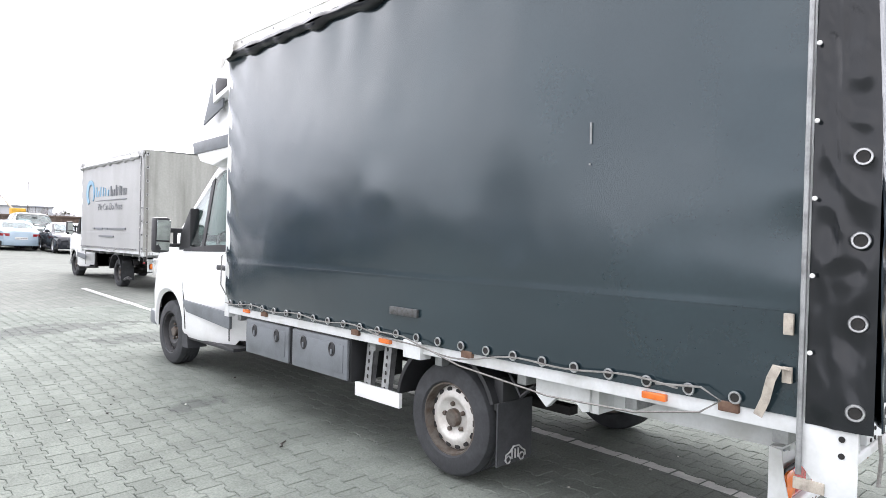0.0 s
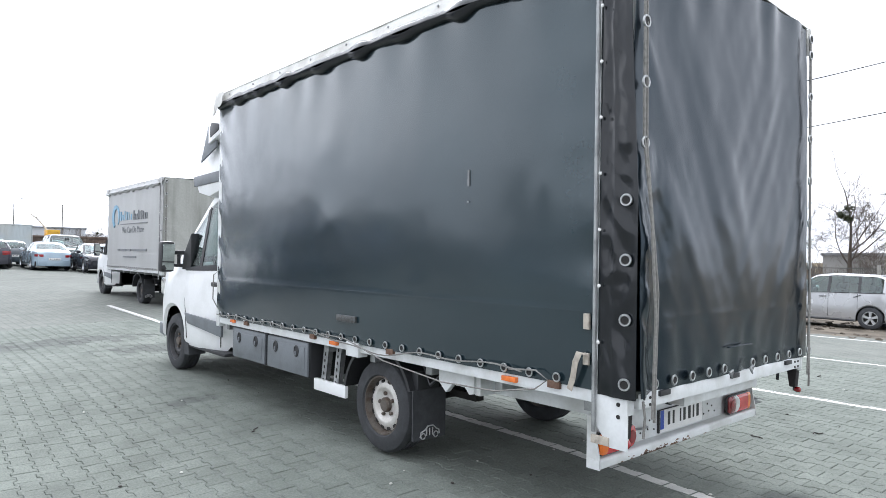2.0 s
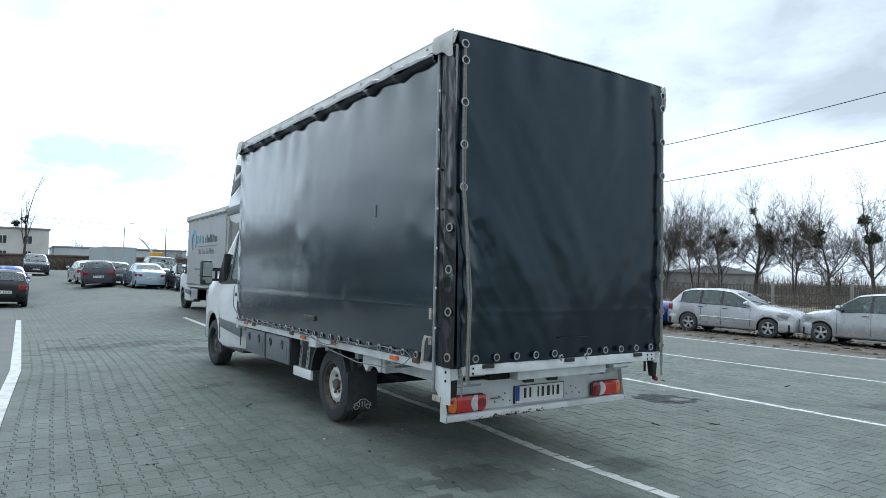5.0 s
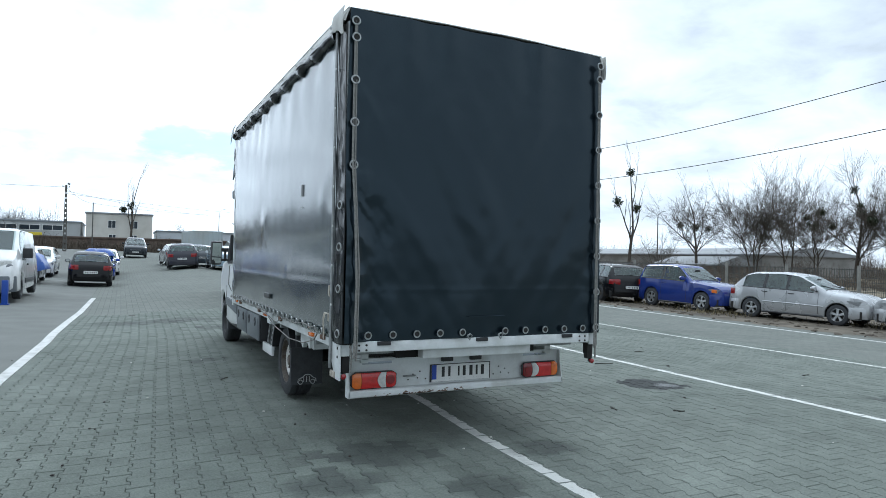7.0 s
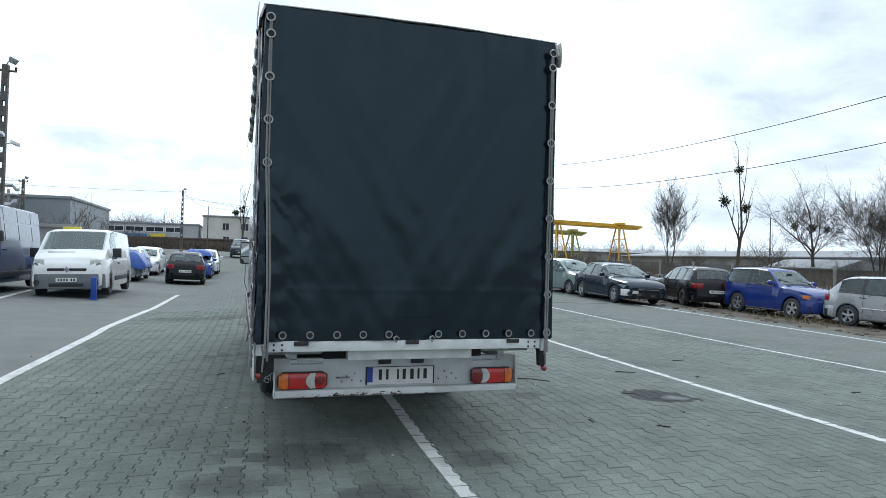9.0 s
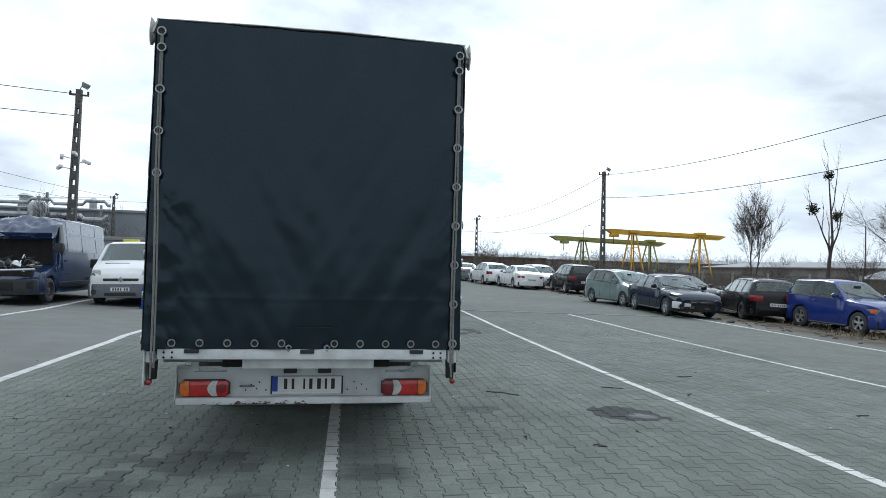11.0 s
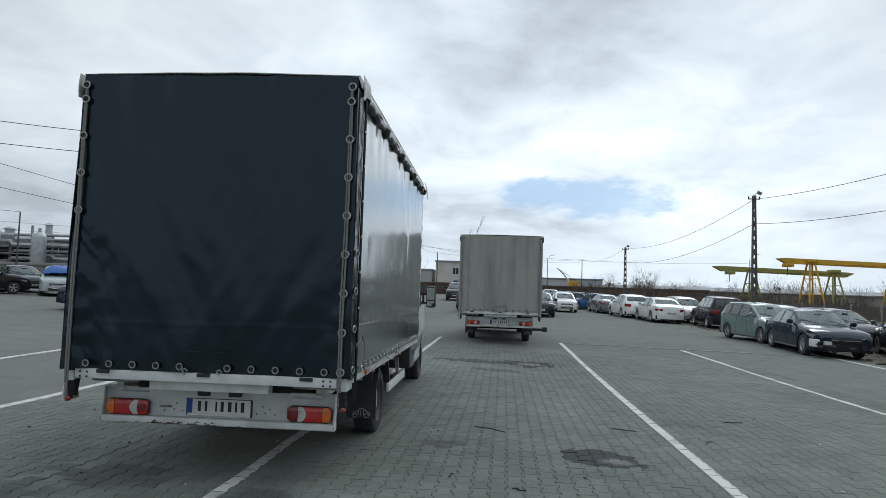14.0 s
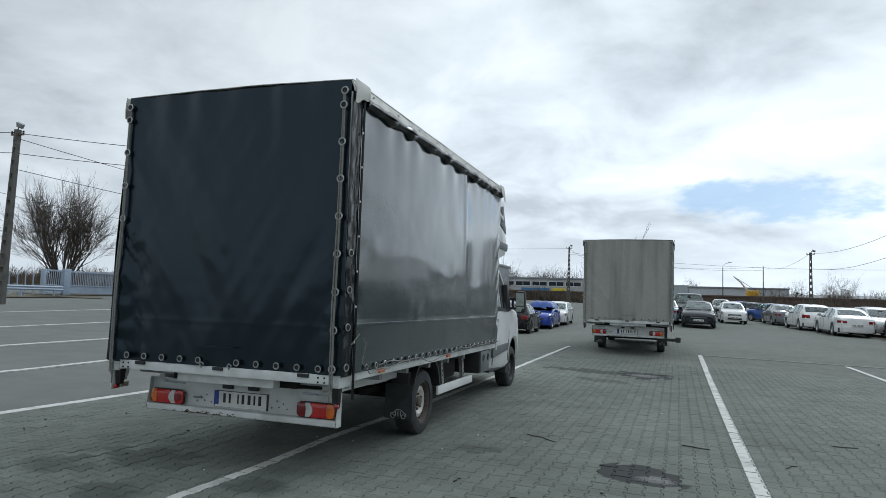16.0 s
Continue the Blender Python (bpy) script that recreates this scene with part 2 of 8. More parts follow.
# ---- building blocks ----
class Shape:
    """Vertices and faces of one mesh, gathered piece by piece."""

    def __init__(self):
        self.v, self.f = [], []

    def add(self, verts, faces):
        k = len(self.v)
        self.v += [tuple(p) for p in verts]
        self.f += [tuple(i + k for i in q) for q in faces]
        return self

    def box(self, x0, x1, y0, y1, z0, z1, m=None):
        p = [(x, y, z) for z in (z0, z1) for y in (y0, y1) for x in (x0, x1)]
        if m is not None:
            p = [m @ Vector(q) for q in p]
        return self.add(p, [(0, 2, 3, 1), (4, 5, 7, 6), (0, 1, 5, 4), (2, 6, 7, 3), (0, 4, 6, 2), (1, 3, 7, 5)])

    def prism(self, pts, axis, a, b, m=None):
        """A flat outline drawn out along an axis from a to b; x: (y, z), y: (x, z), z: (x, y)."""
        put = {"x": lambda u, v, w: (w, u, v), "y": lambda u, v, w: (u, w, v), "z": lambda u, v, w: (u, v, w)}[axis]
        n = len(pts)
        p = [put(*q, a) for q in pts] + [put(*q, b) for q in pts]
        if m is not None:
            p = [m @ Vector(q) for q in p]
        return self.add(p, [tuple(range(n))[::-1], tuple(range(n, 2 * n))] + [(i, (i + 1) % n, n + (i + 1) % n, n + i) for i in range(n)])

    def lathe(self, prof, n=24, m=None, closed=False):
        """A profile of (radius, height) turned about z."""
        p = [(r * math.cos(2 * math.pi * k / n), r * math.sin(2 * math.pi * k / n), h) for r, h in prof for k in range(n)]
        if m is not None:
            p = [m @ Vector(q) for q in p]
        rows = len(prof)
        f = [(i * n + k, i * n + (k + 1) % n, (i + 1) * n + (k + 1) % n, (i + 1) * n + k) for i in range(rows - 1) for k in range(n)]
        if closed:
            f += [((rows - 1) * n + k, (rows - 1) * n + (k + 1) % n, (k + 1) % n, k) for k in range(n)]
        else:
            f += [tuple(range(n))[::-1], tuple((rows - 1) * n + k for k in range(n))]
        return self.add(p, f)

    def tube(self, path, r, n=6, r2=None):
        """A round bar along a path, tapering from r to r2."""
        path = [Vector(q) for q in path]
        p, f = [], []
        for i, c in enumerate(path):
            d = (path[min(i + 1, len(path) - 1)] - path[max(i - 1, 0)]).normalized()
            s = d.cross(Vector((0, 0, 1)) if abs(d.z) < 0.9 else Vector((1, 0, 0))).normalized()
            u = s.cross(d)
            rr = r if r2 is None else r + (r2 - r) * i / max(1, len(path) - 1)
            p += [c + rr * (math.cos(2 * math.pi * k / n) * s + math.sin(2 * math.pi * k / n) * u) for k in range(n)]
        for i in range(len(path) - 1):
            f += [(i * n + k, i * n + (k + 1) % n, (i + 1) * n + (k + 1) % n, (i + 1) * n + k) for k in range(n)]
        e = (len(path) - 1) * n
        f += [tuple(range(n))[::-1], tuple(e + k for k in range(n))]
        return self.add(p, f)

    def grid(self, fn, nu, nv, flip=False):
        p = [fn(i / nu, j / nv) for j in range(nv + 1) for i in range(nu + 1)]
        w = nu + 1
        q = [(j * w + i, j * w + i + 1, (j + 1) * w + i + 1, (j + 1) * w + i) for j in range(nv) for i in range(nu)]
        return self.add(p, [t[::-1] for t in q] if flip else q)

    def sheet(self, fn, nu, nv, thick):
        """A curved sheet with thickness; fn gives place and normal."""
        front = [fn(i / nu, j / nv) for j in range(nv + 1) for i in range(nu + 1)]
        w, k = nu + 1, (nu + 1) * (nv + 1)
        p = [a for a, _ in front] + [Vector(a) - thick * Vector(b) for a, b in front]
        f = []
        for j in range(nv):
            for i in range(nu):
                a, b, c, d = j * w + i, j * w + i + 1, (j + 1) * w + i + 1, (j + 1) * w + i
                f += [(a, b, c, d), (k + d, k + c, k + b, k + a)]
        rim = [i for i in range(w)] + [j * w + nu for j in range(1, nv + 1)] + [nv * w + i for i in range(nu - 1, -1, -1)] + [j * w for j in range(nv - 1, 0, -1)]
        f += [(rim[i], k + rim[i], k + rim[(i + 1) % len(rim)], rim[(i + 1) % len(rim)]) for i in range(len(rim))]
        return self.add(p, f)

    def mesh(self, name, material, smooth=40, bevel=0.0):
        me = bpy.data.meshes.new(name)
        me.from_pydata(self.v, [], self.f)
        b = bmesh.new()
        b.from_mesh(me)
        bmesh.ops.recalc_face_normals(b, faces=b.faces)
        if bevel:
            sharp = [e for e in b.edges if len(e.link_faces) == 2 and e.calc_face_angle(0) > 0.6]
            bmesh.ops.bevel(b, geom=sharp, offset=bevel, segments=2, profile=0.6, affect="EDGES", clamp_overlap=True)
        b.to_mesh(me)
        b.free()
        if smooth:
            me.shade_smooth()
            me.set_sharp_from_angle(angle=radians(smooth))
        me.materials.append(material)
        return me


def thing(name, label, category, m=None, group="", kind=""):
    ob = new(name)
    if m is not None:
        ob.matrix_basis = m
    return tagged(ob, label, category, group, kind)


def part(name, shape, material, parent, label="", smooth=40, bevel=0.0, m=None):
    me = shape if isinstance(shape, bpy.types.Mesh) else shape.mesh(name, material, smooth, bevel)
    ob = new(name, me)
    ob.parent = parent
    if m is not None:
        ob.matrix_basis = m
    return tagged(ob, label)


def single(name, shape, material, label, category, kind="", m=None, smooth=40, bevel=0.0, group=""):
    ob = new(name, shape.mesh(name, material, smooth, bevel))
    if m is not None:
        ob.matrix_basis = m
    return tagged(ob, label, category, group, kind)


def ramp(x, pts):
    """Straight lines between (x, value) points."""
    if x <= pts[0][0]:
        return pts[0][1]
    for (a, u), (b, v) in zip(pts, pts[1:]):
        if x <= b:
            return u + (v - u) * (x - a) / (b - a)
    return pts[-1][1]


def ground_z(x, y):
    """The yard falls 2 percent towards +x, climbs gently towards +y beyond a shallow dip, and is worn hollow beside the near truck."""
    dip = ramp(x, [(-9.5, 0), (-6.5, 1), (1.5, 1), (5, 0)]) * ramp(y, [(4, 0), (14, 1), (32, 1), (64, 0)])
    hollow = ramp(x, [(-9, 0), (-3, -0.10), (0, -0.175), (1, -0.16), (2.5, -0.05), (4.6, -0.02), (7, 0)]) * max(dip, ramp(y, [(4, 1), (12, 0)]))
    hollow -= 0.035 * ramp(x, [(2.0, 0), (3.3, 1), (4.4, 1), (6, 0)]) * ramp(y, [(-9, 0), (-4, 1), (1.0, 1), (2.0, 0)])
    x = max(-40.0, min(45.0, x))
    y = min(120.0, y)
    up = 0.0 if y < 3 else (0.00102 * (y - 3) ** 2 if y < 11 else 0.0652 + 0.0163 * (y - 11))
    return -0.0227 * (x - 2.7) + up * (1 - dip) + hollow


def n3(x, y, z=0.0):
    return noise.noise(Vector((x, y, z)))


# ---- wheels ----
def tyre_mesh(r, w, name="tyre"):
    s = Shape()
    h = w / 2
    prof = [(r * 0.62, -h * 0.80), (r * 0.66, -h), (r * 0.86, -h), (r * 0.955, -h * 0.86), (r, -h * 0.62), (r, -h * 0.44), (r * 0.975, -h * 0.42), (r * 0.975, -h * 0.30), (r, -h * 0.28), (r, -h * 0.06), (r * 0.975, -h * 0.04), (r * 0.975, h * 0.06), (r, h * 0.08), (r, h * 0.28), (r * 0.975, h * 0.30), (r * 0.975, h * 0.42), (r, h * 0.44), (r, h * 0.62), (r * 0.955, h * 0.86), (r * 0.86, h), (r * 0.66, h), (r * 0.62, h * 0.80)]
    s.lathe(prof, 36, pose(0, 0, 0, 0, 90, 0), closed=True)
    return s.mesh(name, RUBBER, 30)


def rim_mesh(r, w, style, material):
    """style: steel (pressed disc with round holes) or alloy (five spokes). The outer side is +x."""
    s, h, m = Shape(), w / 2, pose(0, 0, 0, 0, 90, 0)
    R = r * 0.635
    s.lathe([(R, -h * 0.8), (R * 1.02, h * 0.86), (R * 0.95, h * 0.88), (R * 0.90, h * 0.55), (R * 0.88, -h * 0.8)], 36, m, closed=True)
    if style == "steel":
        pass
    else:
        s.lathe([(R * 0.24, -h * 0.2), (R * 0.26, h * 0.62), (0.02, h * 0.68)], 20, m)
        for k in range(5):
            a = 2 * math.pi * k / 5
            turn = pose(0, 0, 0, math.degrees(a), 0, 0)
            s.prism([(-R * 0.13, R * 0.2), (R * 0.13, R * 0.2), (R * 0.20, R * 0.93), (-R * 0.20, R * 0.93)], "x", h * 0.30, h * 0.62, turn)
    return s.mesh("rim", RIM_BAND if style == "steel" and material is RIM else material, 35)


def disc_mesh(r, w, material):
    """The pressed disc of a steel wheel, domed towards the hub."""
    h, R = w / 2, r * 0.635
    return Shape().lathe([(R * 0.90, h * 0.05), (R * 0.885, h * 0.34), (R * 0.84, h * 0.44), (R * 0.74, h * 0.54), (R * 0.62, h * 0.62), (R * 0.55, h * 0.60), (R * 0.47, h * 0.40), (R * 0.30, h * 0.38), (0.02, h * 0.38)], 40, pose(0, 0, 0, 0, 90, 0)).mesh("wheel_disc", material, 50)


def hub_mesh(r, w):
    h, R = w / 2, r * 0.635
    return Shape().lathe([(R * 0.25, h * 0.36), (R * 0.25, h * 0.60), (R * 0.21, h * 0.68), (R * 0.08, h * 0.70)], 20, pose(0, 0, 0, 0, 90, 0)).mesh("hub_cap", RIM_BAND, 40)


def nut_mesh(r, w):
    h, R = w / 2, r * 0.635
    return Shape().lathe([(0.015, h * 0.36), (0.015, h * 0.54), (0.010, h * 0.58)], 6, pose(0, 0, 0, 0, 90, 0) @ pose(-R * 0.375, 0, 0)).mesh("wheel_nut", RIM_BAND, 30)


def hole_mesh(r, w):
    """One dark vent hole of a pressed wheel."""
    h, R = w / 2, r * 0.635
    return Shape().lathe([(R * 0.088, 0.36 * h), (R * 0.088, 0.535 * h)], 12, pose(0, 0, 0, 0, 90, 0) @ pose(-R * 0.785, 0, 0) @ Matrix.Diagonal((0.75, 1.05, 1, 1))).mesh("vent_hole", UNDER, 40)


WHEELS = {}


def wheel(parent, x, y, z, r, w, side, style="steel", material=None):
    """side: +1 for the +x side, -1 for the other."""
    material = material or RIM
    key = (round(r, 3), w, style, material.name)
    if key not in WHEELS:
        WHEELS[key] = (tyre_mesh(r, w), rim_mesh(r, w, style, material), (hole_mesh(r, w), disc_mesh(r, w, material), hub_mesh(r, w), nut_mesh(r, w)) if style == "steel" else None, Shape().lathe([(r * 0.58, -w * 0.2), (r * 0.58, w * 0.05)], 20, pose(0, 0, 0, 0, 90, 0)).mesh("brake_disc", UNDER))
    ty, ri, ho, br = WHEELS[key]
    e = new("wheel")
    e.parent = parent
    e.matrix_basis = pose(x, y, z, 0, 0, 0 if side > 0 else 180)
    part("tyre", ty, None, e, "worn black rubber tyre")
    part("rim", ri, None, e)
    part("brake_disc", br, None, e)
    if ho:
        part("wheel_disc", ho[1], None, e, "pressed steel disc")
        part("hub_cap", ho[2], None, e, "dull hub cap")
        for k in range(14):
            part("vent_hole", ho[0], None, e, m=pose(0, 0, 0, 360 * (k + 0.5) / 14, 0, 0))
        for k in range(5):
            part("wheel_nut", ho[3], None, e, m=pose(0, 0, 0, 72 * k + 10, 0, 0))
    return e


# ---- vehicle shells ----
class Shell:
    """A car body lofted along y: roofline, belt, half width and lower edge with its wheel arches."""

    def __init__(self, rear, front, top, W, belt, low, arches, arch_r, roof_w=0.74, end_taper=0.14, nose=0.5, high=None, blur=0.0):
        self.rear, self.front, self.top_pts, self.W, self.belt_pts, self.low, self.arches, self.arch_r = rear, front, top, W, belt, low, arches, arch_r
        self.roof_w, self.end_taper, self.nose = roof_w, end_taper, nose
        self.high, self.blur = high or max(z for _, z in top), blur

    def top(self, y):
        b = self.blur * max(0.0, min(1.0, (self.front - y) / (3 * self.blur), (y - self.rear) / (3 * self.blur))) if self.blur else 0.0
        return (ramp(y - b, self.top_pts) + 2 * ramp(y, self.top_pts) + ramp(y + b, self.top_pts)) / 4

    def at_side(self, side, y, g):
        """A point on the flank at length y and height g, from the sill at 0 to the belt at 1."""
        r = self.ring(y)[:4]
        z = r[0][1] + g * (r[3][1] - r[0][1])
        return Vector((side * ramp(z, [(b, a) for a, b in r]), y, z))

    def half(self, y):
        e = min((y - self.rear), (self.front - y)) / self.nose
        return self.W / 2 * (1 - self.end_taper * max(0.0, 1 - e) ** 2)

    def lower(self, y):
        z = self.low + (0.06 if y - self.rear < 0.25 or self.front - y < 0.2 else 0.0)
        for a in self.arches:
            d = abs(y - a)
            if d < self.arch_r:
                z = max(z, self.axle + math.sqrt(self.arch_r ** 2 - d * d))
        return z

    def ring(self, y):
        t, w, lo = self.top(y), self.half(y), self.lower(y)
        belt = min(ramp(y, self.belt_pts), t - 0.05)
        lo = min(lo, belt - 0.06)
        k = max(0.0, min(1.0, (t - belt - 0.05) / max(0.1, self.high - ramp(y, self.belt_pts) - 0.05)))
        tw = w * (0.92 + (self.roof_w - 0.92) * k)
        mid = lo + 0.55 * (belt - lo)
        return [(w * 0.955, lo), (w * 0.99, lo + 0.08 * (belt - lo)), (w, mid), (w * 0.972, belt), (tw, t - 0.035 - 0.02 * k), (tw * 0.86, t - 0.004), (tw * 0.45, t + 0.012), (0, t + 0.016)]

    def stations(self):
        ys = set([self.rear, self.front] + [p[0] for p in self.top_pts if self.rear < p[0] < self.front])
        ys |= set(np.linspace(self.rear, self.front, 48).round(4))
        for a in self.arches:
            ys |= set((a + self.arch_r * math.cos(math.pi * k / 12)) for k in range(13))
            ys |= {a - self.arch_r - 0.004, a + self.arch_r + 0.004}
        ys = sorted(y for y in ys if self.rear <= y <= self.front)
        return [y for i, y in enumerate(ys) if i == 0 or y - ys[i - 1] > 1e-3]

    def body(self, sides=(), tops=()):
        """The shell. sides, tops: stretches along y that are left open for side windows and for screens."""
        s, ys = Shape(), self.stations()
        ys = sorted([y for y in ys if all(abs(y - q) > 2e-3 for st in (*sides, *tops) for q in st)] + sorted({q for st in (*sides, *tops) for q in st}))
        n = 15
        for y in ys:
            r = self.ring(y)
            s.v += [(x, y, z) for x, z in r] + [(-x, y, z) for x, z in r[-2::-1]]
        for i in range(len(ys) - 1):
            at = (ys[i] + ys[i + 1]) / 2
            shut = set()
            if any(a < at < b for a, b in sides):
                shut |= {3, 10}
            if any(a < at < b for a, b in tops):
                shut |= {5, 6, 7, 8}
            for k in range(n - 1):
                if k not in shut:
                    s.f.append((i * n + k, i * n + k + 1, (i + 1) * n + k + 1, (i + 1) * n + k))
        s.f.append(tuple(range(n)))
        s.f.append(tuple((len(ys) - 1) * n + k for k in range(n))[::-1])
        return s

    def floor(self):
        """The dark underside and wheel wells."""
        s = Shape()
        s.box(-self.W * 0.36, self.W * 0.36, self.rear + 0.15, self.front - 0.2, self.low + 0.02, self.low + 0.3)
        lo, hi = min(self.arches) + self.arch_r, max(self.arches) - self.arch_r
        for a, b in ((self.rear + 0.1, min(self.arches) - self.arch_r), (lo, hi), (max(self.arches) + self.arch_r, self.front - 0.15)):
            if b - a > 0.05:
                s.box(-self.W * 0.46, self.W * 0.46, a, b, self.low + 0.015, self.low + 0.25)
        for a in self.arches:
            for x in (-1, 1):
                s.box(min(x * self.W * 0.2, x * self.W * 0.25), max(x * self.W * 0.2, x * self.W * 0.25), a - self.arch_r, a + self.arch_r, self.low + 0.05, self.low + 0.4)
        return s

    def side_window(self, side, y0, y1, v0=0.10, v1=0.84, cut0=0.0, cut1=0.0, nu=8, up=0.008):
        """A pane in the side between y0 and y1; cut0, cut1: how far its upper corners draw in."""
        def at(u, v):
            v_ = v0 + (v1 - v0) * v
            y = (y0 + cut0 * v) + (y1 - cut1 * v - y0 - cut0 * v) * u
            r = self.ring(y)
            (xa, za), (xb, zb) = r[3], r[4]
            nx, nz = (zb - za), (xa - xb)
            d = math.hypot(nx, nz) or 1
            return Vector((side * (xa + (xb - xa) * v_ + up * nx / d), y, za + (zb - za) * v_ + up * nz / d)), Vector((side * nx / d, 0, nz / d))
        return Shape().sheet(at, nu, 3, 0.012)

    def screen(self, y0, y1, inset=0.05, up=0.01):
        """A windscreen or rear window on the top surface between y0 and y1."""
        def at(u, v):
            y = y0 + (y1 - y0) * v
            r = self.ring(y)
            full = [(x, z) for x, z in r[4:]]
            k = abs(2 * u - 1) * (1 - inset)
            x_out = full[0][0] * k
            pts = sorted(full)
            z = ramp(x_out, pts)
            e = 0.02
            sl = (self.top(min(self.front, y + e)) - self.top(max(self.rear, y - e))) / (2 * e)
            nrm = Vector((0.1 * (2 * u - 1), -sl, 1)).normalized()
            return Vector((math.copysign(x_out, 2 * u - 1), y, z)) + up * nrm, nrm
        return Shape().sheet(at, 10, 6, 0.012)


KINDS = {
    # length, width, height, wheelbase, wheel radius, roofline as fractions of length and height from the rear, rear screen, front screen, panes
    "hatch": dict(L=4.1, W=1.70, H=1.46, wb=2.53, r=0.30, top=[(0, .48), (.012, .60), (.035, .665), (.125, .92), (.19, .98), (.40, 1.0), (.53, .965), (.735, .675), (.87, .635), (.945, .59), (.98, .545), (1, .46)], back=(.05, .118), front=(.56, .722), panes=((.115, .285), (.30, .455), (.47, .655))),
    "city": dict(L=3.78, W=1.69, H=1.53, wb=2.39, r=0.305, top=[(0, .48), (.012, .60), (.03, .66), (.10, .93), (.15, .985), (.42, 1.0), (.56, .965), (.755, .66), (.87, .625), (.945, .58), (.98, .53), (1, .45)], back=(.045, .092), front=(.59, .742), panes=((.10, .255), (.27, .455), (.47, .67))),
    "wagon": dict(L=4.65, W=1.77, H=1.47, wb=2.70, r=0.31, top=[(0, .48), (.010, .60), (.025, .665), (.085, .94), (.14, .98), (.38, 1.0), (.54, .965), (.72, .67), (.87, .625), (.945, .585), (.98, .535), (1, .46)], back=(.035, .08), front=(.57, .708), panes=((.075, .225), (.24, .385), (.40, .55), (.555, .65))),
    "sedan": dict(L=4.75, W=1.80, H=1.45, wb=2.78, r=0.325, top=[(0, .52), (.012, .64), (.05, .685), (.12, .70), (.265, .945), (.38, 1.0), (.50, .975), (.695, .66), (.87, .61), (.95, .565), (.982, .51), (1, .44)], back=(.145, .25), front=(.525, .682), panes=((.215, .365), (.38, .525), (.53, .625))),
    "suv": dict(L=4.4, W=1.80, H=1.66, wb=2.6, r=0.345, top=[(0, .48), (.010, .60), (.025, .64), (.08, .94), (.13, .98), (.42, 1.0), (.55, .975), (.70, .66), (.89, .605), (.95, .55), (.985, .48), (1, .40)], back=(.035, .076), front=(.58, .69), panes=((.075, .235), (.25, .41), (.425, .57), (.575, .645))),
    "threedoor": dict(L=4.05, W=1.70, H=1.60, wb=2.36, r=0.335, top=[(0, .46), (.010, .58), (.022, .62), (.055, .93), (.09, .975), (.36, 1.0), (.50, .975), (.67, .655), (.86, .60), (.95, .56), (.985, .50), (1, .44)], back=(.028, .05), front=(.525, .66), panes=((.06, .325), (.345, .60))),
    "mpv": dict(L=4.35, W=1.76, H=1.60, wb=2.6, r=0.31, top=[(0, .46), (.012, .58), (.025, .62), (.08, .92), (.13, .975), (.38, 1.0), (.54, .965), (.76, .645), (.90, .585), (.955, .545), (.985, .50), (1, .43)], back=(.035, .072), front=(.575, .745), panes=((.075, .225), (.24, .40), (.415, .57), (.58, .70))),
}
PAINTS = {}
SILVER, BLUE, DARK, BLACKP, WHITEP, GREEN = (0.46, 0.47, 0.48), (0.015, 0.035, 0.20), (0.025, 0.035, 0.05), (0.006, 0.006, 0.007), (0.75, 0.75, 0.74), (0.20, 0.26, 0.25)


def paint(rgb, rough=0.15):
    if rgb not in PAINTS:
        PAINTS[rgb] = mat("car_paint", rgb, rough + (0.12 if rgb == SILVER else 0.0), 0.45 if rgb == SILVER else 0.0, 0.06, 2.0, 60, coat=0.5 if max(rgb) > 0.06 else 0.0, rough_vary=0.05, tint=tuple(c * 0.85 + 0.001 for c in rgb), spec=0.4 if max(rgb) > 0.06 else 0.30)
    return PAINTS[rgb]


CABINS = {}


def seat_shape(s, x, y, z, w, h):
    """A seat with its cushion, leaning backrest and headrest, facing +y."""
    s.box(x - w / 2, x + w / 2, y, y + 0.48, z, z + 0.16)
    s.prism([(y + 0.08, z + 0.08), (y - 0.06, z + 0.08), (y - 0.20, z + h), (y - 0.10, z + h + 0.02)], "x", x - w / 2, x + w / 2)
    s.prism([(y - 0.12, z + h + 0.05), (y - 0.22, z + h + 0.05), (y - 0.25, z + h + 0.20), (y - 0.16, z + h + 0.22)], "x", x - 0.13, x + 0.13)
    return s


